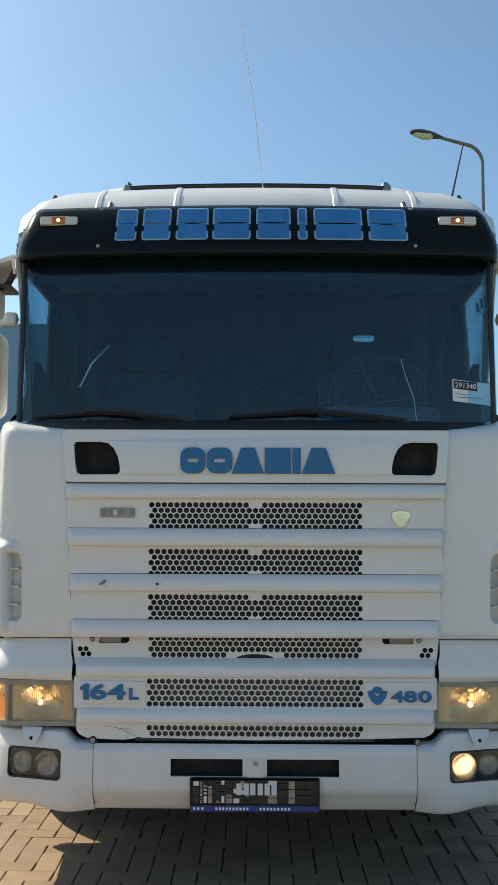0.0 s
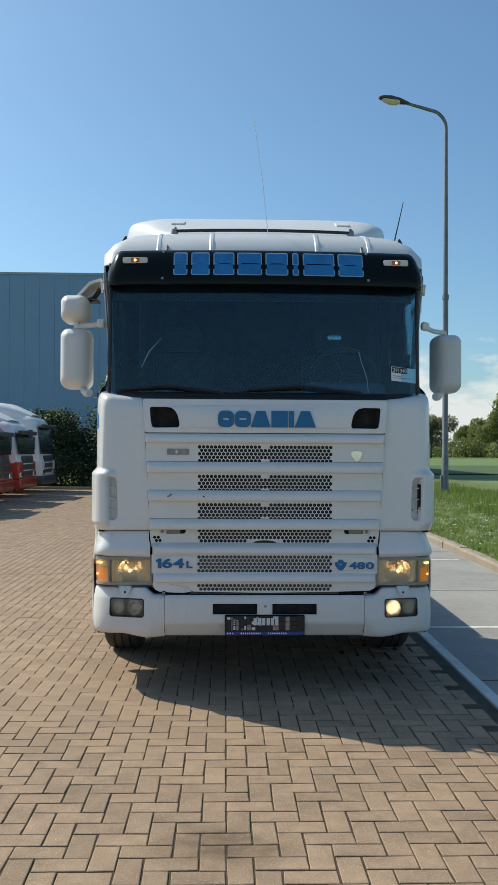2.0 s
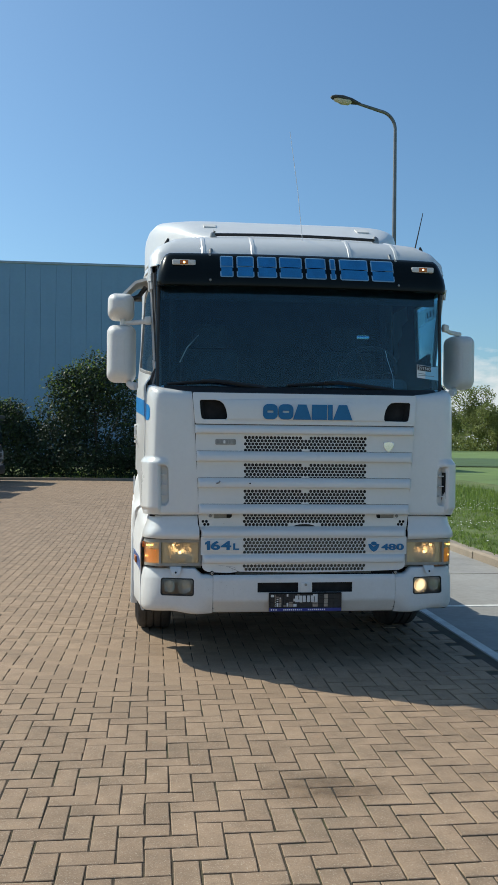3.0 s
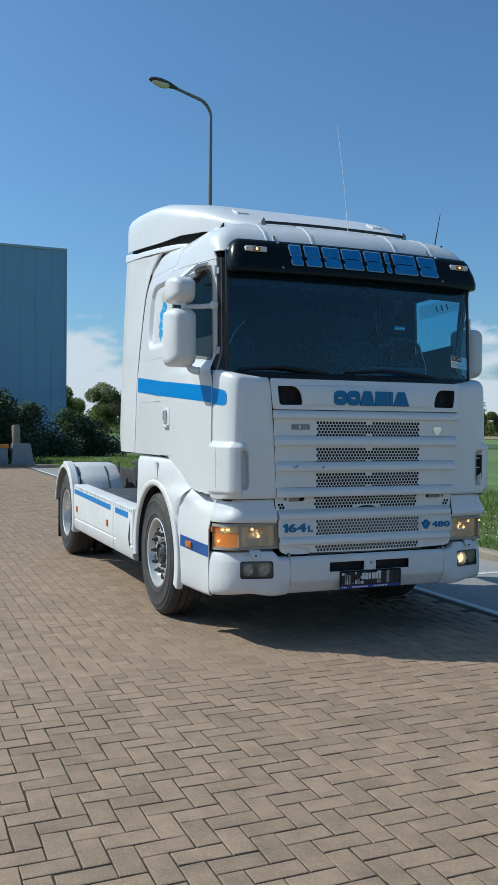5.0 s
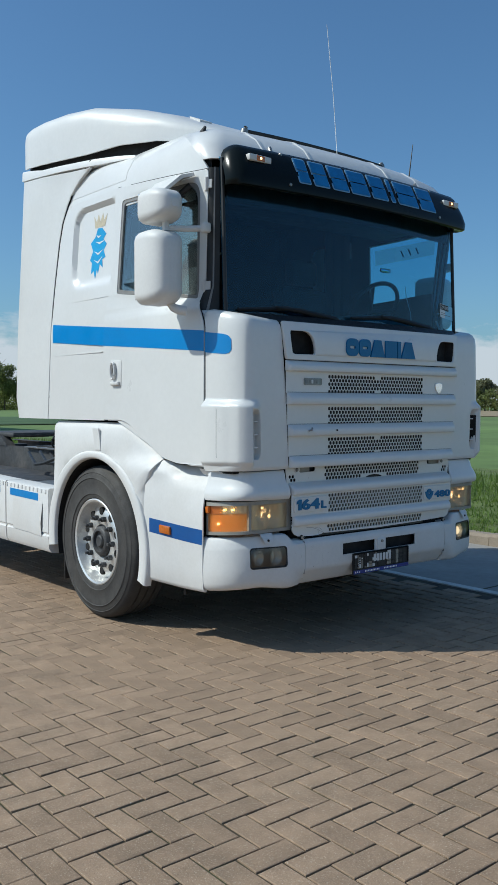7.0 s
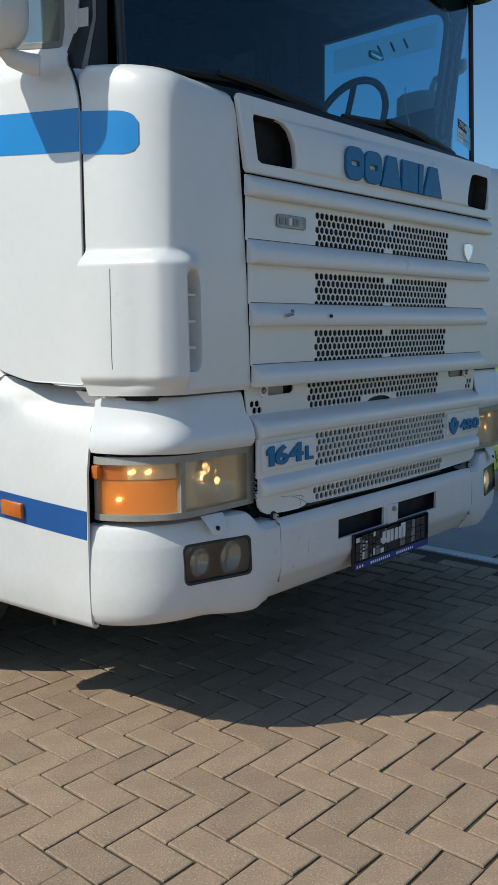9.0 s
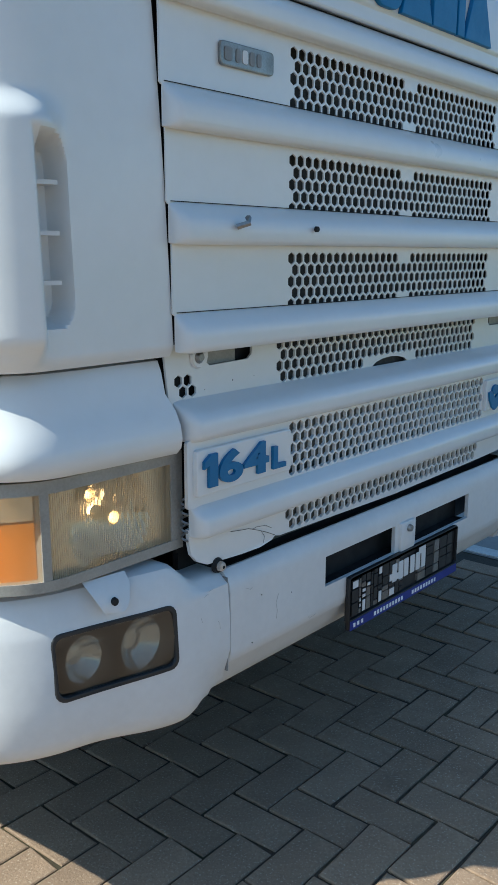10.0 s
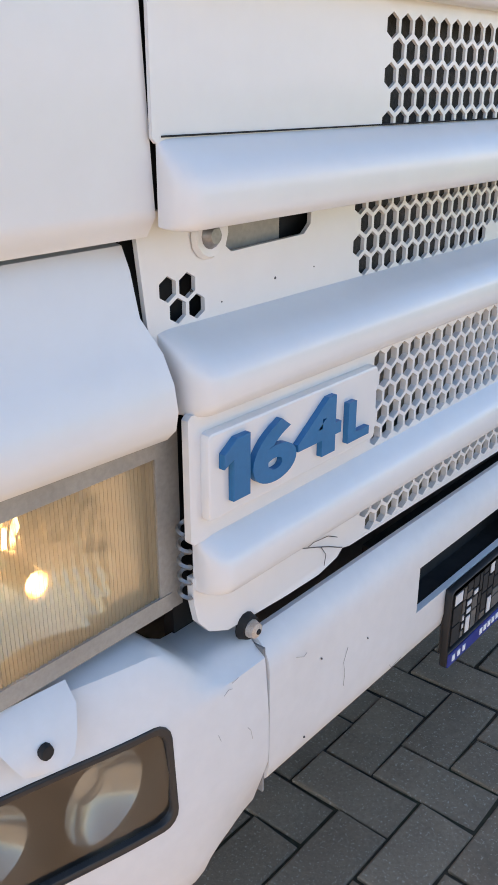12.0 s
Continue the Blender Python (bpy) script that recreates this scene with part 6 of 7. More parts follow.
part("line_stand", box(-0.5, 0.5, 2.28, 2.36, 1.0, 1.32, 0.01), DARK, truck, "black stand behind the cab")
for k, x in enumerate((-0.62, -0.50, -0.38)):
    pts = [(x + 0.05 * math.cos(a), 2.55 + a * 0.016, 1.05 + 0.05 * math.sin(a) + 0.14 * math.sin(a / 50 * math.pi)) for a in np.linspace(0, 50, 130)]
    part("air_line", tube(pts, 0.009, 5), DARK, truck, "coiled black air line")
for x in (-0.72, -0.6, -0.5):
    part("hose", tube([(x, 2.35, 1.15), (x - 0.05, 2.7, 1.02), (x - 0.12, 3.1, 0.90), (x - 0.02, 3.5, 0.86), (x + 0.1, 3.9, 0.95)], 0.016, 6), DARK, truck)
part("tank_cap", revolve([(0.0, 0.0), (0.0, 0.06), (-0.03, 0.065)], (-0.8, 2.62, 0.80), "z", 16), STEEL, truck)
part("drip_pin", tube([(-1.12, 0.55, 0.30), (-1.12, 0.55, 0.24)], 0.008, 6), DARK, truck)

# ---- mirrors ----
def mirror_case(x0, x1, y0, y1, z0, z1, r=0.05):
    """A rounded mirror housing: full front, open glass face at the back."""
    cx, cz, hx, hz = (x0 + x1) / 2, (z0 + z1) / 2, (x1 - x0) / 2, (z1 - z0) / 2
    rows = []
    for k in range(15):
        q = radians(90 * k / 14)
        g = 0.11 * (1 - math.sin(q) ** 0.75)      # how far the outline draws in towards the front
        t = 0.62 * (1 - math.cos(q)) ** 1.1
        fx, fz = max(0.25, 1 - g / hx * 1.0), max(0.25, 1 - g / hz * 1.0)
        rows.append([(cx + (x - cx) * fx, y0 + (y1 - y0) * t, cz + (z - cz) * fz) for x, z in round_rect(x0, x1, z0, z1, r, 8)])
    for t, sc in ((0.75, 1.0), (0.95, 0.99), (1.0, 0.96)):
        rows.append([(cx + (x - cx) * sc, y0 + (y1 - y0) * t, cz + (z - cz) * sc) for x, z in round_rect(x0, x1, z0, z1, r, 8)])
    return loft(rows, True, True)


for side in (-1, 1):
    def both(bm):
        return bm if side < 0 else flip(bm)

    def back(bm):
        """The far mirror sits further back and is a little slimmer."""
        if side > 0:
            for v in bm.verts:
                v.co = (-1.13 + (v.co.x + 1.13) * 0.95 - 0.05 * smooth01(-v.co.x, 1.13, 1.24), v.co.y + 0.16 * smooth01(-v.co.x, 1.13, 1.24), v.co.z)
        return both(bm)

    mir = part("mirror_arm", back(tube([(-1.13, 0.33, 2.452), (-1.22, 0.40, 2.448), (-1.33, 0.46, 2.445)], [0.02, 0.018, 0.018], 8)), WHITE_DULL, truck, "white mirror arm with its mirrors")
    part("mirror_housing", back(mirror_case(-1.460, -1.240, 0.36, 0.62, 2.000, 2.436, 0.06)), WHITE_DULL, mir, "white main mirror housing")
    part("mirror_glass", back(box(-1.445, -1.255, 0.624, 0.630, 2.03, 2.41, 0.003)), MIRROR, mir)
    part("lower_arm", back(tube([(-1.235, 0.40, 1.965), (-1.262, 0.42, 1.968), (-1.285, 0.46, 1.985), (-1.30, 0.49, 2.02)], [0.03, 0.03, 0.026, 0.02], 10)), WHITE_DULL, mir)
    part("arm_foot", back(box(-1.175, -1.12, 0.30, 0.35, 2.422, 2.482, 0.015, 3)), WHITE_DULL, mir)
    if side < 0:
        part("wide_housing", both(mirror_case(-1.455, -1.255, 0.34, 0.59, 2.475, 2.672, 0.055)), WHITE_DULL, mir, "white wide-angle mirror housing")
        part("wide_glass", both(box(-1.44, -1.27, 0.594, 0.600, 2.495, 2.655, 0.003)), MIRROR, mir)
        part("mirror_link", both(tube([(-1.34, 0.46, 2.43), (-1.34, 0.46, 2.51)], 0.022, 8)), WHITE_DULL, mir)
        rows = [[(-1.165, 0.42 + 0.30 * k / 6, 2.79), (-1.25, 0.43 + 0.28 * k / 6, 2.765), (-1.345, 0.47 + 0.20 * k / 6, 2.675), (-1.335, 0.48 + 0.18 * k / 6, 2.63)] for k in range(7)]
        part("ramp_mirror", thick(loft(rows), 0.02), WHITE_DULL, truck, "white ramp mirror hood over the door")
        part("ramp_stay", tube([(-1.17, 0.45, 2.72), (-1.22, 0.5, 2.66), (-1.29, 0.56, 2.64)], 0.018, 6), DARK, truck)
        part("ramp_glass", box(-1.325, -1.20, 0.46, 0.66, 2.645, 2.655, 0.003), DARK, truck)
    side_lamp = box(-1.206, -1.18, 0.195, 0.225, 0.785, 0.825, 0.006)
    part("corner_marker", both(side_lamp), AMBER, truck, "amber corner marker")


# ---- the cab narrows towards its front corners ----
def narrow(co):
    a = abs(co.x)
    if a < 0.85 or co.y > 1.36 or co.z > 2.86:
        return
    w = min(1.0, (a - 0.85) / 0.39) ** 1.5
    if co.z > 1.5:
        w *= 1 - smooth01(a, 1.25, 1.33)
    if co.z > 1.04:
        fade = min(1.0, (1.36 - co.y) / 1.06)
    else:
        fade = 1 - smooth01(co.y, 0.30, 0.95)
    fade *= min(1.0, (2.86 - co.z) / 0.90)
    deep = min(1.0, max(0.0, (co.y - 0.03) / 0.17)) * smooth01(a, 0.90, 1.08) * fade
    co.y += lerp(co.z, [0.60, 0.84, 0.88, 1.03, 1.06], [0.080, 0.070, 0.090, 0.100, 0.108]) * deep
    co.x -= math.copysign(lerp(co.z, [0.60, 0.84, 0.88, 1.03, 1.06], [0.045, 0.035, 0.060, 0.065, 0.085]) * w * fade, co.x)
    co.z += 0.035 * (co.z - 1.3) * deep


SKIP = ("mirror", "wide_", "ramp_", "lower_arm", "arm_foot", "sun_visor", "windscreen", "screen_seal", "screen_top", "price_sheet", "number_field", "stock_number", "text_bar", "wiper")
done = set()
for ob in truck.children_recursive:
    if ob.type == "MESH" and not ob.name.startswith(SKIP) and ob.data.name not in done:
        done.add(ob.data.name)
        for v in ob.data.vertices:
            narrow(v.co)

# ---- ground ----
EARTH = material("field_grass", (0.125, 0.195, 0.050), 0.9, vary=0.3, scale=0.05, second=(0.15, 0.20, 0.065), amount=0.7)
VERGE = material("verge_grass", (0.11, 0.15, 0.038), 0.95, vary=0.35, scale=1.6, bump=0.03, bump_scale=18, second=(0.17, 0.17, 0.06), amount=0.6)
CONCRETE = material("grey_concrete_lane", (0.30, 0.29, 0.27), 0.85, vary=0.12, scale=1.2, bump=0.001, bump_scale=120, second=(0.19, 0.185, 0.175), amount=0.5)
PAVER = material("concrete_paver", (0.302, 0.207, 0.134), 0.92, vary=0.20, scale=9, bump=0.004, bump_scale=150, second=(0.20, 0.145, 0.095), amount=0.5, speck=(0.56, 0.47, 0.36), island=0.08)
PAVER_ONE = material("concrete_paver_piece", (0.302, 0.207, 0.134), 0.92, vary=0.20, scale=9, bump=0.004, bump_scale=150, second=(0.20, 0.145, 0.095), amount=0.5, speck=(0.56, 0.47, 0.36), obj_random=0.08)
JOINT = material("mossy_joint", (0.062, 0.046, 0.030), 1.0, vary=0.35, scale=9, bump=0.003, bump_scale=200, second=(0.060, 0.070, 0.022), amount=0.7)
KERB = material("concrete_kerb", (0.30, 0.245, 0.185), 0.9, vary=0.14, scale=4, bump=0.002, bump_scale=90, second=(0.2, 0.18, 0.15), amount=0.5)
PAINT = material("white_road_paint", (0.66, 0.66, 0.63), 0.8, vary=0.15, scale=9, second=(0.4, 0.39, 0.36), amount=0.6)

YARD_X0, YARD_X1, YARD_Y0, YARD_Y1 = -60.0, 1.44, -40.0, 28.6
LANE_X1 = 3.36


def flat(name, x0, x1, y0, y1, z, mat, kind="structure", label="", category=""):
    bm = bmesh.new()
    bm.faces.new([bm.verts.new(p) for p in ((x0, y0, z), (x1, y0, z), (x1, y1, z), (x0, y1, z))])
    return tagged(part(name, bm, mat, None, smooth=0), label, category, "", kind)


flat("ground", -2500, 2500, -2500, 2500, GROUND - 0.12, EARTH, label="flat green farmland reaching the horizon", category="ground")
bm = loft([[(x, y, GROUND - 0.0055 + yard_fall(x, y)) for x in [YARD_X0, -20, -5, 0.4, 0.6, 0.8, 1.0, 1.2, YARD_X1]] for y in [YARD_Y0] + list(np.arange(-1.0, 23.0, 0.4)) + [YARD_Y1]])
yard = tagged(part("yard_bed", bm, JOINT, None, smooth=0), "sandy bed of the paved yard", "ground", "", "structure")


def paver_mesh(l, w):
    h, c = 0.0085, 0.0032
    x, y = l / 2, w / 2
    v = [(-x, -y, -h), (x, -y, -h), (x, y, -h), (-x, y, -h), (-x, -y, -c * 0.6), (x, -y, -c * 0.6), (x, y, -c * 0.6), (-x, y, -c * 0.6), (-x + c, -y + c, 0), (x - c, -y + c, 0), (x - c, y - c, 0), (-x + c, y - c, 0)]
    f = [(8, 9, 10, 11)] + [(a, (a + 1) % 4, (a + 1) % 4 + 4, a + 4) for a in range(4)] + [(a + 4, (a + 1) % 4 + 4, (a + 1) % 4 + 8, a + 8) for a in range(4)]
    return v, f


PITCH = 0.1072
LX, WX = 2 * PITCH - 0.0078, PITCH - 0.0078
AX, AY = -0.3635, -2.2245


def pavers(x0, x1, y0, y1):
    """Herringbone cells: centre and whether the paver lies along x."""
    i0, i1, j0, j1 = (math.floor((x0 - AX) / PITCH), math.ceil((x1 - AX) / PITCH), math.floor((y0 - AY) / PITCH), math.ceil((y1 - AY) / PITCH))
    for i in range(i0, i1):
        for j in range(j0, j1):
            k = (i + j) % 4
            if k == 0:
                yield AX + (i + 1) * PITCH, AY + (j + 0.5) * PITCH, True
            elif k == 2:
                yield AX + (i + 0.5) * PITCH, AY + (j + 1) * PITCH, False


PICK = (-1.95, -0.15, -1.05, 0.75)   # stretch whose pavers are single pieces
rng = np.random.RandomState(3)
vs, fs, single = [], [], []
base_v, base_f = paver_mesh(LX, WX)
base_v = np.array(base_v)
for x0, x1, y0, y1 in ((-16.0, 1.42, -12.0, 12.0), (-14.0, 1.42, 12.0, 28.4)):
    for cx, cy, along in pavers(x0, x1, y0, y1):
        if cx > 1.33 or cy > 28.45:
            continue
        dz, t1, t2, sp = rng.uniform(-0.0012, 0.0012), rng.normal(0, 0.004), rng.normal(0, 0.004), rng.normal(0, 0.012)
        if PICK[0] < cx < PICK[1] and PICK[2] < cy < PICK[3] and len(single) < 300:
            single.append((cx, cy, along, dz, t1, t2, sp))
            continue
        p = base_v.copy()
        if not along:
            p = p[:, [1, 0, 2]] * (-1, 1, 1)
        p = p + np.tile(rng.normal(0, 0.0013, (4, 3)) * (1, 1, 0.25), (3, 1)) * (1, 1, 1)
        c, s = math.cos(sp), math.sin(sp)
        p = np.stack([cx + p[:, 0] * c - p[:, 1] * s, cy + p[:, 0] * s + p[:, 1] * c, GROUND + yard_fall(cx, cy) + dz + p[:, 2] + (p[:, 0] * t1 + p[:, 1] * t2) * (p[:, 2] > -0.006)], 1)
        o = len(vs) * 12
        vs.append(p)
        fs.extend([tuple(o + q for q in f) for f in base_f])
data = bpy.data.meshes.new("paving")
data.from_pydata(np.concatenate(vs).tolist(), [], fs)
data.materials.append(PAVER)
paving = tagged(new("paving", data), "brown-grey concrete pavers laid in herringbone", "paving", "", "stuff")

for x0, x1, y0, y1 in ((YARD_X0, -15.9, YARD_Y0, YARD_Y1), (-15.9, YARD_X1 - 0.1, YARD_Y0, -11.9)):
    flat("outer_paving", x0, x1, y0, y1, GROUND - 0.003, PAVER, label="brown-grey pavers at the yard's outer parts", category="paving")

# old oil stain on the pavers: a thin film with ragged edges
m = bpy.data.materials.new("oil_stain_film")
m.use_nodes = True
n, l = m.node_tree.nodes, m.node_tree.links
film = n["Principled BSDF"]
film.inputs["Base Color"].default_value = (0.03, 0.026, 0.022, 1)
film.inputs["Roughness"].default_value = 0.7
co, sphere, cloud = n.new("ShaderNodeTexCoord"), n.new("ShaderNodeTexGradient"), n.new("ShaderNodeTexNoise")
sphere.gradient_type = "SPHERICAL"
cloud.inputs["Scale"].default_value, cloud.inputs["Detail"].default_value = 3.0, 6
l.new(co.outputs["Object"], sphere.inputs[0])
l.new(co.outputs["Object"], cloud.inputs[0])
mul, rng_node, mix, clear = n.new("ShaderNodeMath"), n.new("ShaderNodeMapRange"), n.new("ShaderNodeMixShader"), n.new("ShaderNodeBsdfTransparent")
mul.operation = "MULTIPLY"
rng_node.inputs[1].default_value, rng_node.inputs[2].default_value, rng_node.inputs[4].default_value = 0.12, 0.50, 0.55
l.new(sphere.outputs[1], mul.inputs[0])
l.new(cloud.outputs[0], mul.inputs[1])
l.new(mul.outputs[0], rng_node.inputs[0])
l.new(rng_node.outputs[0], mix.inputs[0])
l.new(clear.outputs[0], mix.inputs[1])
l.new(film.outputs[0], mix.inputs[2])
l.new(mix.outputs[0], n["Material Output"].inputs[0])
stain = flat("oil_stain", -1, 1, -1, 1, 0, m, label="faint dark oil stain on the pavers", category="stain")
stain.location, stain.scale = (-0.30, -2.25, GROUND + 0.004), (0.45, 0.30, 1)
stain.visible_shadow = False


# ---- lane, lines, kerb, verge ----
tagged(flat("parking_lane", YARD_X1, LANE_X1, -40, 26.5, GROUND - 0.003, CONCRETE), "smooth grey concrete parking lane", "lane")
tagged(flat("yard_tail", YARD_X1, 3.0, 26.5, 28.6, GROUND - 0.004, CONCRETE), "smooth grey concrete at the yard's end", "lane")


def strip(name, x0, x1, y0, y1, mat, lift, label, cat):
    return tagged(part(name, box(x0, x1, y0, y1, GROUND - 0.01, GROUND + lift), mat, None, smooth=0), label, cat, "", "structure")


strip("white_line", 1.455, 1.535, -14, 26, PAINT, 0.002, "worn white line along the parking lane", "road marking")
for y in (-2.6, 2.08, 6.9, 11.7, 16.5):
    strip("bay_line", 1.54, 3.2, y - 0.035, y + 0.035, PAINT, 0.001, "worn white bay line across the lane", "road marking")
for y in (-4.0, 0.27, 4.12, 8.0, 12.0, 16.0, 20.0):
    strip("lane_joint", 1.54, 3.34, y - 0.010, y + 0.010, JOINT, -0.0015, "dark joint in the concrete lane", "joint")

kerb = thing("kerb", (3.43, 3, GROUND), "weathered concrete kerb along the grass verge", "kerb", kind="structure")
bm = loft([[(0.0, -0.497, -0.08), (0.0, -0.497, 0.085), (0.018, -0.497, 0.108), (0.03, -0.497, 0.115), (0.15, -0.497, 0.115), (0.15, -0.497, -0.08)], [(0.0, 0.497, -0.08), (0.0, 0.497, 0.085), (0.018, 0.497, 0.108), (0.03, 0.497, 0.115), (0.15, 0.497, 0.115), (0.15, 0.497, -0.08)]], True, True)
stone = bpy.data.meshes.new("kerb_stone")
bm.to_mesh(stone)
bm.free()
stone.materials.append(KERB)
for k in range(48):
    ob = new("kerb_stone", finish(stone, 30))
    y = -26 + k
    ob.parent = kerb
    ob.location = (LANE_X1 - 3.43 + 0.006 * math.sin(k * 2.1), y - 3, 0.006 * math.sin(k * 1.7))
    ob.rotation_euler = (0, 0, 0.006 * math.sin(k * 3.3))
for k in range(5):
    ob = new("kerb_stone", stone)
    a = radians(18 * k + 9)
    ob.parent = kerb
    ob.location = (LANE_X1 - 1.4 + 1.4 * math.cos(a) - 3.43, 26.0 + 1.6 * math.sin(a) - 3, 0)
    ob.rotation_euler = (0, 0, a)

# verge: a gently uneven grass bank beside the kerb, with tufts and daisies
rng = random.Random(11)


def verge_z(x, y):
    return GROUND + 0.085 + 0.05 * noise.noise(Vector((x * 0.35, y * 0.35, 0))) + 0.02 * noise.noise(Vector((x * 1.4, y * 1.4, 2))) - 0.14 * smooth01(x, 9, 13)


rows = []
for y in np.arange(-30, 60, 0.75):
    rows.append([(x, y, verge_z(x, y) if x > 3.6 else GROUND + 0.09) for x in (3.5, 3.6, 3.9, 4.3, 4.8, 5.4, 6.0, 7.0, 8.0, 9.0, 10.0, 11.5, 13.0)])
tagged(part("verge", loft(rows), VERGE, None), "rough grass verge with daisies beside the lane", "grass", "", "structure")
rows = []
for y in np.arange(28.75, 52, 0.8):
    rows.append([(x, y, GROUND + 0.05 + 0.05 * noise.noise(Vector((x * 0.3, y * 0.3, 5)))) for x in np.linspace(-40, 3.5, 30)])
tagged(part("back_verge", loft(rows), VERGE, None), "rough grass strip behind the yard", "grass", "", "structure")
rows = []
for y in np.arange(22.0, 29.6, 0.5):
    x0 = lerp(y, [22.0, 22.5, 23.2, 24.5], [3.4, 2.9, 2.5, 2.42])
    rows.append([(x0 + (3.62 - x0) * q, y, GROUND + 0.005 + 0.07 * min(1, q * 4)) for q in (0.0, 0.1, 0.25, 0.6, 1.0)])
tagged(part("verge_corner", loft(rows), VERGE, None), "rough grass corner at the end of the lane", "grass", "", "structure")

BLADE = material("grass_blades", (0.125, 0.185, 0.045), 0.7, vary=0.2, scale=1.0, island=0.35)
DAISY = material("daisy_petals", (0.8, 0.8, 0.76), 0.7)


def tufts(name, spots, mat, label, h0, h1, blades):
    v, f = [], []
    for x, y, z in spots:
        for _ in range(blades):
            a, h, l = rng.uniform(0, 6.28), rng.uniform(h0, h1), rng.uniform(0.02, 0.10)
            w = 0.006 + 0.004 * rng.random()
            px, py = x + rng.uniform(-0.12, 0.12), y + rng.uniform(-0.12, 0.12)
            c, s = math.cos(a), math.sin(a)
            o = len(v)
            v += [(px - w * s, py + w * c, z), (px + w * s, py - w * c, z), (px + c * l * 0.4 + w * 0.7 * s, py + s * l * 0.4 - w * 0.7 * c, z + h * 0.6), (px + c * l * 0.4 - w * 0.7 * s, py + s * l * 0.4 + w * 0.7 * c, z + h * 0.6), (px + c * l, py + s * l, z + h)]
            f += [(o, o + 1, o + 2, o + 3), (o + 3, o + 2, o + 4)]
    d = bpy.data.meshes.new(name)
    d.from_pydata(v, [], f)
    d.materials.append(mat)
    return tagged(new(name, d), label, "grass", "", "stuff")


spots = []
for _ in range(5200):
    y = -3 + 33 * rng.random() ** 1.3
    x = 3.56 + 6.5 * rng.random() ** 1.3
    spots.append((x, y, verge_z(x, y) - 0.01 if x > 3.6 else GROUND + 0.08))
tufts("verge_grass", spots, BLADE, "short rough green grass", 0.03, 0.09, 13)
spots = []
for _ in range(1500):
    x, y = rng.uniform(6.0, 9.6), rng.uniform(0, 34)
    spots.append((x, y, verge_z(x, y) - 0.01))
tufts("tall_grass", spots, BLADE, "taller grass along the field's edge", 0.10, 0.26, 9)
spots = []
for _ in range(900):
    x, y = rng.uniform(-6, 6.0), rng.uniform(28.8, 36)
    spots.append((x, y, GROUND + 0.04))
for _ in range(700):
    x, y = rng.uniform(2.45, 3.6), rng.uniform(22.6, 34)
    spots.append((x, y, GROUND + 0.035))
tufts("back_grass", spots, BLADE, "short green grass behind the yard", 0.06, 0.2, 8)
v, f = [], []
for _ in range(1500):
    x, y = 3.7 + rng.random() ** 0.8 * 3.4, -2 + 28 * rng.random()
    if noise.noise(Vector((x * 0.6, y * 0.6, 9))) < -0.05:
        continue
    z, r, o = verge_z(x, y) + rng.uniform(0.05, 0.10), rng.uniform(0.010, 0.02), len(v)
    v += [(x + r * math.cos(k * 1.047), y + r * math.sin(k * 1.047), z + 0.008 * (k % 2)) for k in range(6)]
    f.append(tuple(range(o, o + 6)))
d = bpy.data.meshes.new("daisies")
d.from_pydata(v, [], f)
d.materials.append(DAISY)
tagged(new("daisies", d), "small white daisies in the verge", "flowers", "", "stuff")

# ---- street lamp ----
lamp = thing("street_lamp", (7.55, 24.6, GROUND), "tall grey steel street lamp with one arm on the verge", "street lamp")
LX0, LY0 = 7.55, 24.6
ARM = Vector((-2.35, -0.45, 0)).normalized()
part("lower_pole", tube([(LX0, LY0, GROUND), (LX0, LY0, 1.4), (LX0, LY0, 1.45), (LX0, LY0, 7.0)], [0.125, 0.12, 0.10, 0.095], 14), GALV, lamp)
part("pole_collar", tube([(LX0, LY0, 6.95), (LX0, LY0, 7.12)], 0.115, 14), GALV, lamp)
pts, top = [], 13.05
for k in range(12):
    a = radians(86 * k / 11)
    pts.append((LX0 + ARM.x * 0.6 * (1 - math.cos(a)), LY0 + ARM.y * 0.6 * (1 - math.cos(a)), top + 0.6 * math.sin(a)))
end = Vector(pts[-1]) + ARM * 1.0 + Vector((0, 0, 0.18))
part("upper_pole", tube([(LX0, LY0, 7.1), (LX0, LY0, 10)] + pts + [tuple(end)], [0.085, 0.075] + [0.06] * 12 + [0.05], 12), GALV, lamp)
side_v = ARM.cross(Vector((0, 0, 1)))
rows = []
for t, w, h0, h1 in ((-0.15, 0.06, -0.03, 0.05), (0.0, 0.10, -0.05, 0.08), (0.2, 0.16, -0.07, 0.13), (0.55, 0.20, -0.09, 0.15), (0.85, 0.17, -0.06, 0.10), (0.98, 0.08, -0.02, 0.04)):
    c = end + ARM * t + Vector((0, 0, 0.10 * t))
    rows.append([tuple(c + side_v * w * math.cos(q) + Vector((0, 0, (h1 if math.sin(q) > 0 else -h0) * math.sin(q)))) for q in np.linspace(0, 2 * math.pi, 16, False)])
head_ob = part("lamp_head", loft(rows, True, True), CHASSIS, lamp, "dark grey lamp head")
rows = []
for t, w, h in ((0.22, 0.12, 0.06), (0.3, 0.17, 0.12), (0.55, 0.18, 0.15), (0.8, 0.14, 0.10), (0.88, 0.08, 0.05)):
    c = end + ARM * t + Vector((0, 0, 0.10 * t - 0.02))
    rows.append([tuple(c + side_v * w * math.cos(q) - Vector((0, 0, h * math.sin(q)))) for q in np.linspace(0, math.pi, 9)])
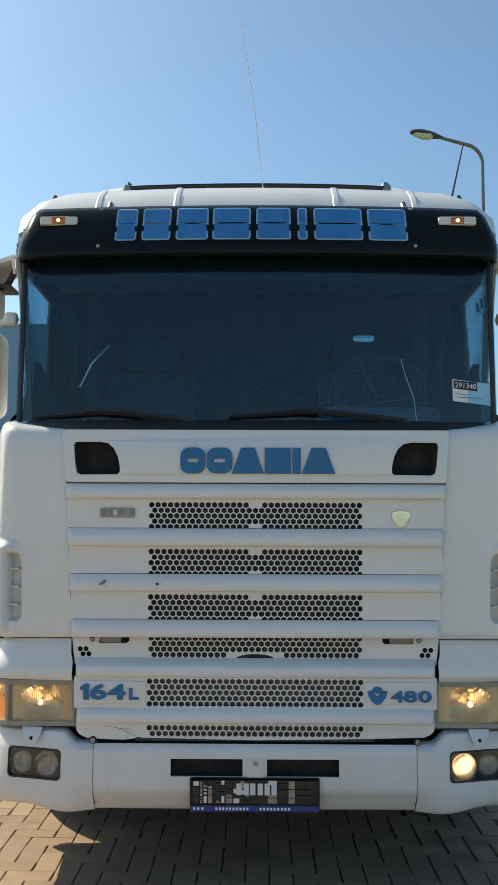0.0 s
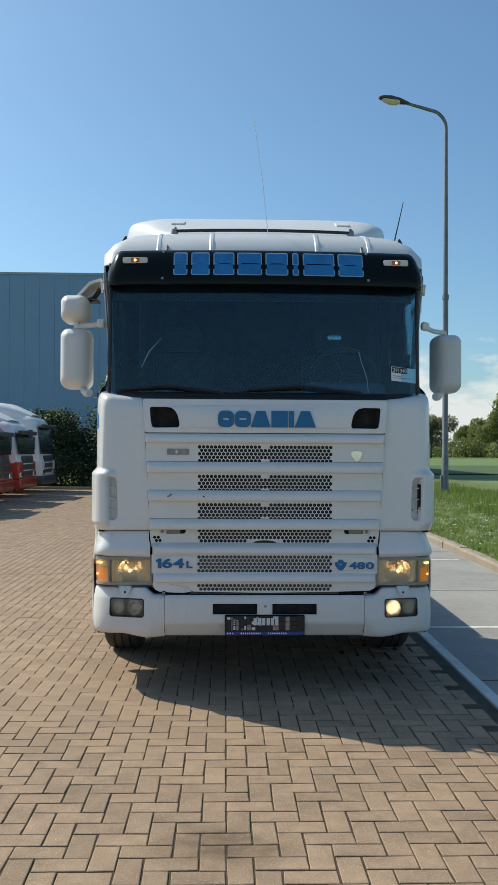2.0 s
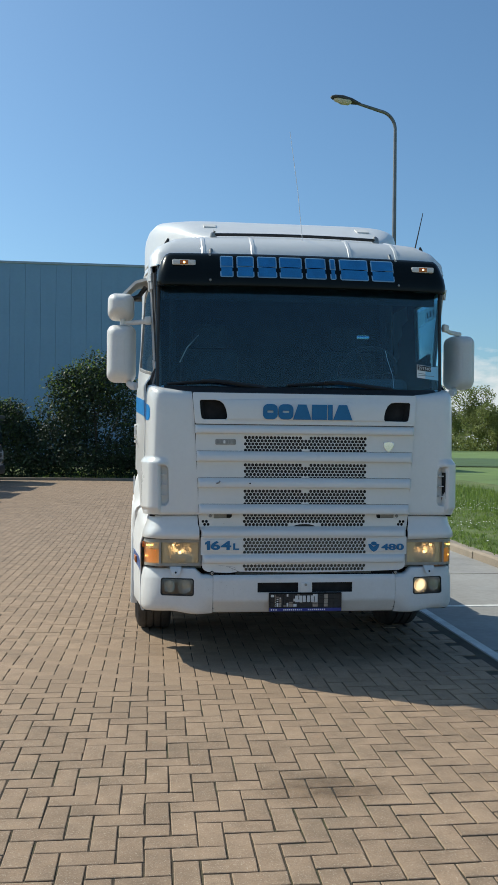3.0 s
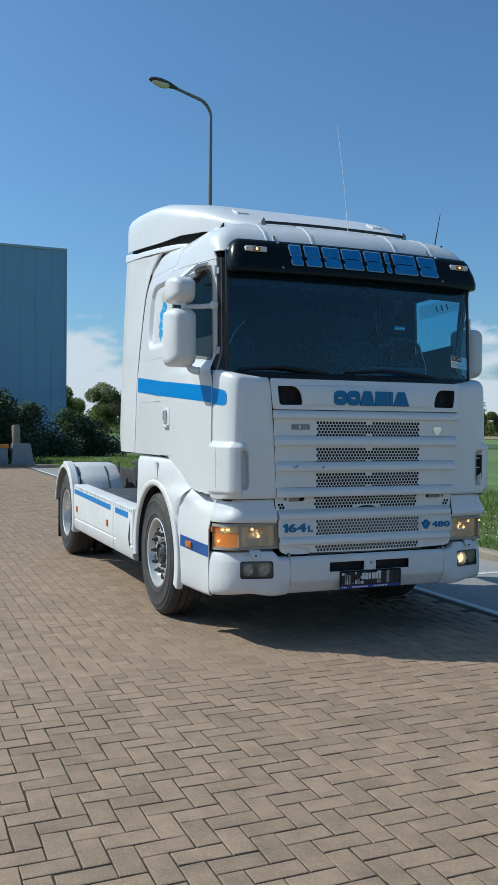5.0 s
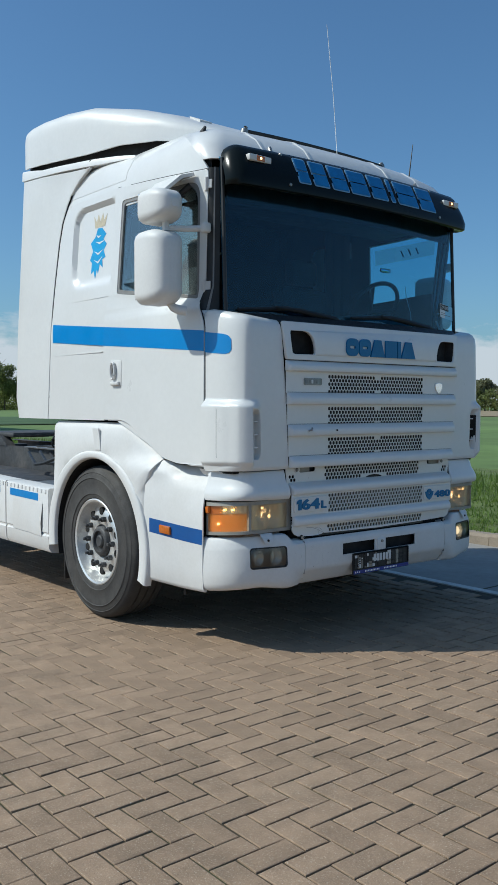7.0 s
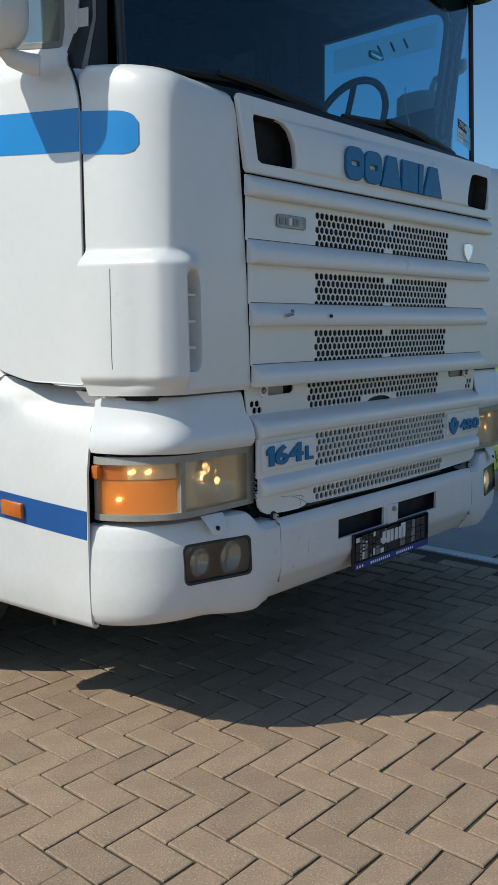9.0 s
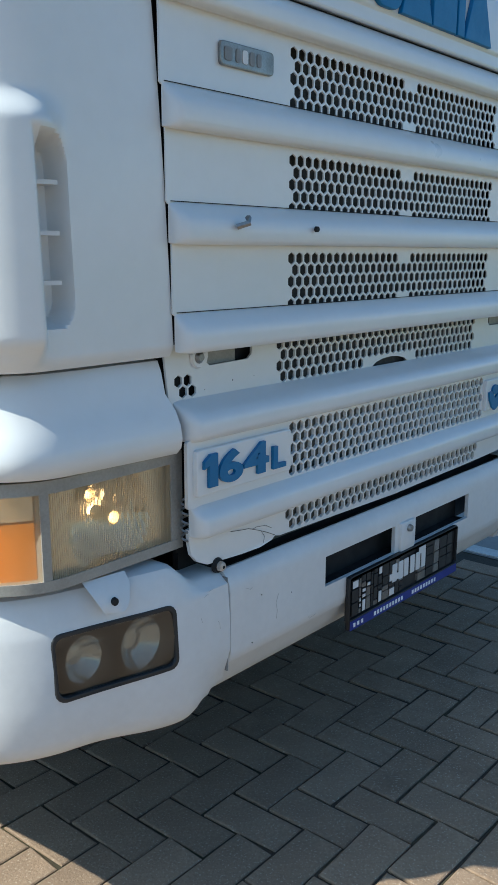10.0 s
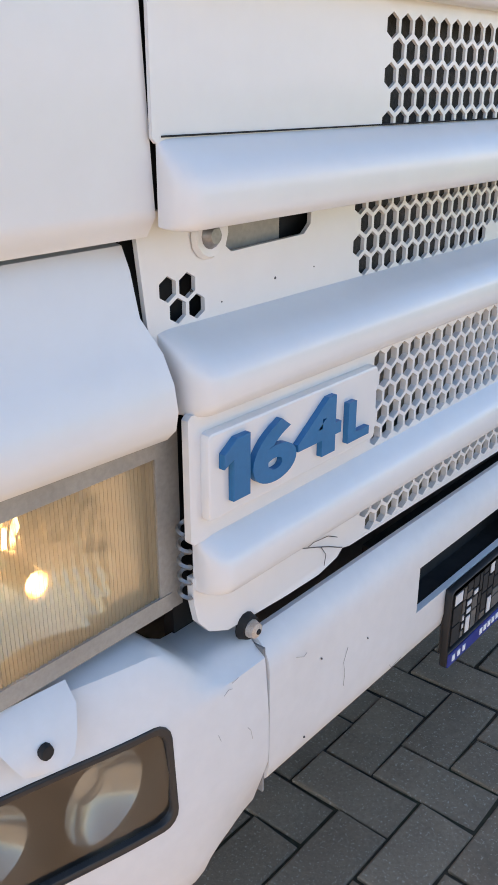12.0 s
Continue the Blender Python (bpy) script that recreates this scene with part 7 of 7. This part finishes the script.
part("lamp_bowl_cover", loft(rows), material("milky_lamp_cover", (0.62, 0.60, 0.54), 0.25, vary=0.1, scale=4, coat=0.3), lamp, "cloudy lamp cover")
part("pole_door", box(LX0 - 0.16, LX0 - 0.10, LY0 - 0.06, LY0 + 0.06, GROUND + 0.25, GROUND + 0.75, 0.01), GALV, lamp)

# ---- warehouse ----
CLAD = material("blue_grey_cladding", (0.21, 0.35, 0.49), 0.45, 0.1, vary=0.05, scale=0.4, second=(0.17, 0.29, 0.42), amount=0.4)
hall = thing("warehouse", (-24, 58, GROUND), "large blue-grey windowless warehouse with metal cladding", "building")
B_X1, B_Y0, B_H = 7.3, 52.0, 13.35
part("core", box(-62, B_X1 - 0.06, B_Y0 + 0.06, B_Y0 + 40, GROUND, B_H - 0.1), CLAD, hall)
sheet_mesh = None
for k in range(69):
    x = -61.7 + k
    if sheet_mesh is None:
        sheet_mesh = part("cladding_sheet", box(-0.494, 0.494, 0.0, 0.08, GROUND, B_H - 0.12), CLAD, hall, smooth=0)
        sheet_mesh.location = (x + 0.5, B_Y0, 0)
    else:
        ob = new("cladding_sheet", sheet_mesh.data)
        ob.parent, ob.matrix_parent_inverse = hall, sheet_mesh.matrix_parent_inverse
        ob.location = (x + 0.5, B_Y0, 0)
part("roof_trim", box(-62.05, B_X1 + 0.05, B_Y0 - 0.06, B_Y0 + 40, B_H - 0.16, B_H, 0.02), material("pale_roof_trim", (0.34, 0.40, 0.45), 0.4, 0.3, vary=0.06), hall, "pale metal roof edge")
part("corner_trim", box(B_X1 - 0.1, B_X1 + 0.04, B_Y0 - 0.04, B_Y0 + 0.2, GROUND, B_H - 0.16), CLAD, hall)
part("base_wall", box(-62, B_X1, B_Y0 - 0.03, B_Y0 + 0.02, GROUND, GROUND + 0.6), KERB, hall)

# back kerb of the yard
strip("back_kerb", -40, 2.0, 28.6, 28.75, KERB, 0.10, "dark concrete kerb at the yard's end", "kerb")

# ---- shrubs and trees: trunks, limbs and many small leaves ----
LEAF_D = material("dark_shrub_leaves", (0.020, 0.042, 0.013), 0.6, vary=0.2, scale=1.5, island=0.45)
# paler leaf colour that also paints the shrubs' sunlit side
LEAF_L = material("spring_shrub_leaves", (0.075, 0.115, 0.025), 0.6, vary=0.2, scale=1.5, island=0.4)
LEAF_T = material("spring_tree_leaves", (0.15, 0.175, 0.055), 0.7, vary=0.25, scale=0.4, island=0.4)
LEAF_P = material("pale_spring_leaves", (0.17, 0.175, 0.09), 0.7, vary=0.25, scale=0.4, island=0.4)
BARK = material("grey_bark", (0.10, 0.085, 0.065), 0.9, vary=0.3, scale=6, bump=0.01, bump_scale=20)


def translucent(m, colour, share):
    """Leaves let part of the light through."""
    nn, kk = m.node_tree.nodes, m.node_tree.links
    o = next(q for q in nn if q.type == "OUTPUT_MATERIAL")
    old, mx, tl = o.inputs[0].links[0].from_socket, nn.new("ShaderNodeMixShader"), nn.new("ShaderNodeBsdfTranslucent")
    mx.inputs[0].default_value = share
    tl.inputs[0].default_value = (*colour, 1)
    kk.new(old, mx.inputs[1])
    kk.new(tl.outputs[0], mx.inputs[2])
    kk.new(mx.outputs[0], o.inputs[0])


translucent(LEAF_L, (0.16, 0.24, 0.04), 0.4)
translucent(LEAF_T, (0.24, 0.28, 0.09), 0.45)
translucent(LEAF_P, (0.27, 0.27, 0.14), 0.45)
translucent(BLADE, (0.22, 0.32, 0.06), 0.45)


def leaf_cloud(clumps, count, size, seed, mat, name, parent, label=""):
    """count leaves strewn over the skins of clumps (x, y, z, rx, ry, rz)."""
    r = np.random.RandomState(seed)
    cl = np.array(clumps)
    vol = cl[:, 3] * cl[:, 4] + cl[:, 3] * cl[:, 5]
    pick = r.choice(len(cl), count, p=vol / vol.sum())
    d = r.normal(size=(count, 3))
    d /= np.linalg.norm(d, axis=1)[:, None]
    rad = r.uniform(0.55, 1.12, count)[:, None]
    c = cl[pick, :3] + d * cl[pick, 3:] * rad
    c[:, 2] = np.maximum(c[:, 2], GROUND + 0.05)
    a, b = r.normal(size=(count, 3)), r.normal(size=(count, 3))
    a /= np.linalg.norm(a, axis=1)[:, None]
    b -= a * (a * b).sum(1)[:, None]
    b /= np.linalg.norm(b, axis=1)[:, None]
    s = size * r.uniform(0.6, 1.4, count)[:, None]
    v = np.stack([c - a * s, c + b * s * 0.55, c + a * s, c - b * s * 0.55], 1).reshape(-1, 3)
    f = np.arange(count * 4).reshape(-1, 4)
    data = bpy.data.meshes.new(name)
    data.from_pydata(v.tolist(), [], f.tolist())
    data.materials.append(mat)
    return put(name, data, mat, parent, label)


def stems(parent, x, y, height, spread, seed, n=5, thick0=0.08, bare=0.35):
    r = random.Random(seed)
    bm = tube([(x, y, GROUND - 0.1), (x + 0.05, y, height * bare), (x + r.uniform(-0.2, 0.2), y, height * 0.8)], [thick0, thick0 * 0.8, thick0 * 0.25], 7)
    part("trunk", bm, BARK, parent)
    limbs = bmesh.new()
    for k in range(n):
        a, z = r.uniform(0, 6.28), height * (bare * 0.8 + 0.5 * k / n)
        l = spread * r.uniform(0.5, 1.0)
        tube([(x, y, z), (x + 0.5 * l * math.cos(a), y + 0.5 * l * math.sin(a), z + 0.35 * l), (x + l * math.cos(a), y + l * math.sin(a), z + 0.9 * l)], [thick0 * 0.5, thick0 * 0.3, thick0 * 0.1], 5, bm=limbs)
    part("limbs", limbs, BARK, parent)


def shrub(x, y, height, width, seed, label, mat=None, n=14, leaves=9000, size=0.060, lit=0.2):
    r = random.Random(seed)
    ob = thing("shrub", (x, y, GROUND), label, "shrub", "shrubs before the warehouse")
    stems(ob, x, y, height, width * 0.4, seed, 6, 0.07, 0.2)
    clumps = []
    for k in range(n):
        t = r.random()
        z = height * (0.10 + 0.75 * t)
        w = width * 0.5 * math.sqrt(max(0.05, 1 - (t * 0.95) ** 2))
        a = r.uniform(0, 6.28)
        q = w * r.uniform(0.2, 0.8)
        s = r.uniform(0.5, 1.0) * min(height, width) * 0.22
        clumps.append((x + q * math.cos(a), y + 0.6 * q * math.sin(a), z, s * 1.2, s * 1.1, s))
    clumps.append((x, y, height * 0.35, width * 0.42, width * 0.3, height * 0.36))
    for k in range(7):
        clumps.append((x + width * (k - 3) / 6.4, y - 0.9 + r.uniform(-0.3, 0.2), r.uniform(0.35, 0.6), 0.75, 0.6, r.uniform(0.55, 0.8)))
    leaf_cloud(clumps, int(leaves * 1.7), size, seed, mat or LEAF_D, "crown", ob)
    # paler leaves shifted sunward, so colour draws the lit side
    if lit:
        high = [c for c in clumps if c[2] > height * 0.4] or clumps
        leaf_cloud([(c[0] - 0.25, c[1] + 0.2, c[2] + 0.15, c[3], c[4], c[5]) for c in high], int(leaves * lit), size, seed + 90, LEAF_L, "young_leaves", ob, "yellow-green young leaves painting the sunlit side")
    return ob


shrub(-3.6, 31.0, 5.4, 5.2, 1, "tall dark green shrub with light young leaves on its sunward side", n=26, leaves=16000)
shrub(-7.6, 31.6, 3.3, 5.6, 2, "dark green shrub beside the taller one", n=24, leaves=12000)
shrub(-0.2, 31.4, 3.4, 4.4, 3, "low dark green shrub at the warehouse", n=16, leaves=10000, lit=0.12)
shrub(2.4, 36.8, 2.8, 4.6, 4, "low dark green shrub at the warehouse", n=16, leaves=10000, lit=0.10)
shrub(5.4, 38.8, 2.6, 4.0, 5, "low dark green shrub near the field", n=16, leaves=9000, lit=0.15)
shrub(-11.5, 31.5, 3.4, 4.8, 6, "dark green shrub behind the parked trucks", n=14, leaves=8000, lit=0.1)
shrub(-16.0, 31.5, 3.2, 5.0, 7, "dark green shrub behind the parked trucks", n=12, leaves=6000, lit=0.1)


def tree(x, y, height, width, seed, mat, leaves=1500, size=0.55):
    r = random.Random(seed)
    ob = thing("field_tree", (x, y, GROUND), "far deciduous tree with spring leaves", "tree", "trees beyond the field")
    stems(ob, x, y, height, width * 0.45, seed, 8, 0.22, 0.25)
    clumps = []
    for k in range(r.randint(9, 14)):
        t = r.random()
        a = r.uniform(0, 6.28)
        q = width * 0.42 * r.random()
        s = width * r.uniform(0.12, 0.24)
        clumps.append((x + q * math.cos(a), y + q * math.sin(a), height * (0.30 + 0.62 * t), s, s, s * 0.9))
    leaf_cloud(clumps, leaves, size, seed, mat, "crown", ob)
    return ob


rng = random.Random(21)
for k in range(46):
    ang = radians(-4 + 62 * (k + rng.uniform(-0.4, 0.4)) / 46)
    dist = rng.uniform(205, 260) if k % 3 else rng.uniform(260, 330)
    h = rng.uniform(7.0, 13.5) * (0.62 if k > 30 else 1.0) * (1.30 if 15 < k < 23 else 1.0)
    tree(-3 + dist * math.sin(ang), -5 + dist * math.cos(ang), h, h * rng.uniform(0.7, 1.15), 100 + k, rng.choice((LEAF_T, LEAF_T, LEAF_P)), 8000, 0.27)
clumps = []
for k in range(260):
    ang = radians(-8 + 90 * k / 260)
    dist = 232 + rng.uniform(-6, 14)
    clumps.append((-3 + dist * math.sin(ang), -5 + dist * math.cos(ang), rng.uniform(0.8, 3.2), rng.uniform(2.5, 5), 2.5, rng.uniform(1.6, 3.6)))
hedge = leaf_cloud(clumps, 80000, 0.36, 7, LEAF_T, "far_hedge", None)
tagged(hedge, "dense far hedge along the field's edge", "hedge", "", "stuff")
flat("fallow_strip", 95, 215, 40, 216, GROUND - 0.04, material("dry_fallow_soil", (0.30, 0.235, 0.14), 0.95, vary=0.2, scale=0.1), label="tan fallow strip before the far trees", category="field")
flat("plough_strip", 14, 60, 56, 92, GROUND - 0.05, material("dark_field_strip", (0.06, 0.11, 0.035), 0.95, vary=0.2, scale=0.2), label="darker green strip of the field", category="field")


# ---- parked trucks along the yard's far side ----
RED = material("red_truck_paint", (0.42, 0.045, 0.02), 0.35, vary=0.08, scale=3, coat=0.4)
WHITE2 = material("white_truck_paint_far", (0.72, 0.72, 0.71), 0.35, vary=0.05, scale=3, coat=0.3)
GLASS_D = material("dark_truck_glass", (0.02, 0.035, 0.04), 0.08, vary=0.1, scale=3, coat=0.5)
GREY2 = material("dark_grey_plastic", (0.06, 0.062, 0.065), 0.5, vary=0.1, scale=6)
BEACON = material("orange_beacon", (0.8, 0.22, 0.02), 0.25, coat=0.4)


def parked_truck(y0, upper, lowerm, h, label, beacons=False, dome=False):
    """A parked tractor facing +x, its nose at x = -7; built with its nose at the origin and then turned."""
    t = thing("parked_truck", (0, 0, 0), label, "truck", "trucks parked in a row")

    def p(name, bm, mat, lab="", parent=None):
        return part(name, bm, mat, parent or t, lab)

    w = 1.22
    rows = []
    for z, x, ww in ((0.62, -0.02, w), (1.15, 0.0, w), (1.2, -0.01, w), (1.25, -0.03, w), (h - 0.75, -0.10, w - 0.02), (h - 0.32, -0.18, w - 0.06), (h - 0.12, -0.34, w - 0.16), (h, -0.62, w - 0.34)):
        r = 0.16
        row = [(-1.95, -ww, z), (x - r, -ww, z), (x - r * 0.3, -ww + r * 0.3, z), (x, -ww + r, z), (x + 0.03, 0, z), (x, ww - r, z), (x - r * 0.3, ww - r * 0.3, z), (x - r, ww, z), (-1.95, ww, z)]
        rows.append(row)
    p("cab", loft(rows, True, True), upper)
    p("lower_cab", box(-1.9, 0.03, -w - 0.005, w + 0.005, 0.60, 1.18, 0.06, 3), lowerm)
    rows = [[(x, y, z) for y in np.linspace(-w + 0.10, w - 0.10, 9)] for z, x in ((1.42, -0.005), (1.8, -0.05), (h - 0.55, -0.115), (h - 0.42, -0.14))]
    p("windscreen", thick(loft(rows), 0.02), GLASS_D, "dark windscreen")
    for s in (-1, 1):
        p("side_window", box(-1.05, -0.30, s * w - 0.012, s * w + 0.012, 1.5, h - 0.55, 0.008), GLASS_D)
        p("headlamp", box(-0.04, 0.06, s * 0.95 - 0.20, s * 0.95 + 0.20, 0.66, 0.84, 0.03), LAMP_BOWL)
        p("mirror", box(-0.32, -0.18, s * 1.42 - 0.10, s * 1.42 + 0.10, 1.55, 2.05, 0.04, 3), GREY2)
        p("mirror_arm", tube([(-0.25, s * 1.16, 1.98), (-0.25, s * 1.42, 1.98)], 0.02, 6), GREY2)
        for x in (-1.25, -4.6):
            wh = p("wheel", revolve([(0.0, 0.30), (-0.01, 0.40), (0.03, 0.49), (0.26, 0.49), (0.30, 0.40), (0.29, 0.28)], (x, s * 1.20 - (0.28 if s > 0 else 0), 0.49), "y", 24), RUBBER)
            p("rim", revolve([(0.12, 0.05), (0.10, 0.2), (0.02, 0.29), (0.27, 0.29)], (x, s * 1.20 - (0.28 if s > 0 else 0), 0.49), "y", 20), ALLOY, "", wh)
        p("wing", box(-1.85, -0.65, s * 1.12 - 0.12, s * 1.12 + 0.12, 0.95, 1.10, 0.03), lowerm)
    p("grille", box(-0.03, 0.045, -0.72, 0.72, 0.72, 1.36, 0.02), GREY2, "dark grille")
    for k in range(5):
        p("grille_bar", box(0.04, 0.06, -0.70, 0.70, 0.76 + 0.11 * k, 0.80 + 0.11 * k, 0.01), upper if k % 2 else GREY2)
    p("bumper", box(-0.45, 0.09, -1.23, 1.23, 0.28, 0.62, 0.06, 3), lowerm if not dome else GREY2)
    p("sun_visor", box(-0.06, 0.10, -1.08, 1.08, h - 0.48, h - 0.34, 0.03), GREY2)
    p("chassis", box(-5.6, -1.7, -0.42, 0.42, 0.62, 0.88, 0.02), CHASSIS)
    for x in (-1.25, -4.6):
        p("axle", tube([(x, -1.1, 0.49), (x, 1.1, 0.49)], 0.07, 8), CHASSIS)
    rows = []
    for x, ww, zt in ((-0.45, 0.85, h + 0.02), (-0.8, 1.0, h + 0.20), (-1.3, 1.08, h + 0.42), (-1.9, 1.12, h + 0.50)):
        rows.append([(x, ww * math.copysign(abs(math.cos(a)) ** 0.5, math.cos(a)), h - 0.14 + (zt - h + 0.14) * math.sin(a) ** 0.6) for a in np.linspace(0, math.pi - 1e-9, 15)])
    p("roof_deflector", thick(loft(rows), 0.02), upper if not dome else WHITE2)
    if beacons:
        for y in (-0.75, 0.75):
            b = p("beacon", tube([(-0.55, y, h - 0.06), (-0.55, y, h + 0.12), (-0.55, y, h + 0.18)], [0.09, 0.085, 0.04], 12), BEACON, "orange flashing beacon")
        p("roof_box", box(-1.2, -0.75, -0.5, 0.5, h, h + 0.28, 0.05), WHITE2)
    t.matrix_basis = Matrix.Translation((-6.95, y0, GROUND))
    return t


parked_truck(16.9, RED, RED, 2.45, "red truck with orange roof beacons parked in the yard", True)
parked_truck(20.2, RED, RED, 2.45, "red truck with orange roof beacons parked in the yard", True)
parked_truck(23.5, WHITE2, RED, 2.55, "white truck with red lower half parked in the yard")
parked_truck(26.9, WHITE2, WHITE2, 2.85, "plain white truck with a roof deflector parked in the yard", dome=True)

# ---- concrete blocks by the shrubs ----
BLOCK = material("grey_concrete_block", (0.30, 0.31, 0.32), 0.9, vary=0.12, scale=3, bump=0.003, bump_scale=40)
ORANGE = material("orange_rail", (0.75, 0.26, 0.03), 0.45, vary=0.08, scale=5)
skip = thing("barrier_block", (0.1, 29.6, GROUND), "grey concrete barrier block with an orange rail", "barrier")
part("block", box(-0.75, 0.85, 29.2, 29.8, GROUND, GROUND + 0.72, 0.03), BLOCK, skip)
part("rail", box(-0.78, 0.88, 29.17, 29.83, GROUND + 0.70, GROUND + 0.86, 0.03), ORANGE, skip, "orange rail on top")
wedge = thing("concrete_wedge", (1.35, 29.4, GROUND), "sloped grey concrete block beside the barrier", "barrier")
part("block", loft([[(0.98, 29.1, GROUND), (1.85, 29.1, GROUND), (1.70, 29.1, GROUND + 0.88), (1.02, 29.1, GROUND + 0.88)], [(0.98, 29.8, GROUND), (1.85, 29.8, GROUND), (1.70, 29.8, GROUND + 0.88), (1.02, 29.8, GROUND + 0.88)]], True, True), BLOCK, wedge)
postbox = thing("pale_post", (1.2, 29.5, GROUND + 0.88), "pale grey bollard standing on the concrete block", "bollard")
part("shaft", tube([(1.2, 29.5, GROUND + 0.88), (1.17, 29.5, GROUND + 1.55), (1.16, 29.5, GROUND + 1.63)], [0.16, 0.16, 0.12], 14), KERB, postbox)
fence = thing("wire_fence", (6.9, 40.1, GROUND), "thin dark fence posts between shrubs and field", "fence")
for k in range(6):
    part("post", tube([(6.2 + 0.3 * k, 40.0 + 0.05 * k, GROUND), (6.2 + 0.3 * k, 40.0 + 0.05 * k, GROUND + 1.5 - 0.08 * k)], 0.045, 6), CHASSIS, fence)
for z in (0.4, 0.75, 1.0):
    part("rail", tube([(6.2, 40.0, GROUND + z), (7.7, 40.25, GROUND + z)], 0.02, 5), CHASSIS, fence)


# ---- single pavers nearest the walk ----
def paver_data(along):
    v, f = paver_mesh(LX, WX)
    if not along:
        v = [(-y, x, z) for x, y, z in v]
    q = np.array(v) + np.tile(rng.normal(0, 0.0013, (4, 3)) * (1, 1, 0.25), (3, 1))
    v = q.tolist()
    d = bpy.data.meshes.new("paver")
    d.from_pydata(v, [], f)
    d.materials.append(PAVER_ONE)
    return d


rng = np.random.RandomState(8)
kinds = {True: [paver_data(True) for k in range(6)], False: [paver_data(False) for k in range(6)]}
for k, (cx, cy, along, dz, t1, t2, sp) in enumerate(single):
    ob = new("paver", kinds[along][k * 5 % 6])
    ob.parent = yard
    ob.location = (cx, cy, GROUND + yard_fall(cx, cy) + dz)
    ob.rotation_euler = (t2, -t1, sp)
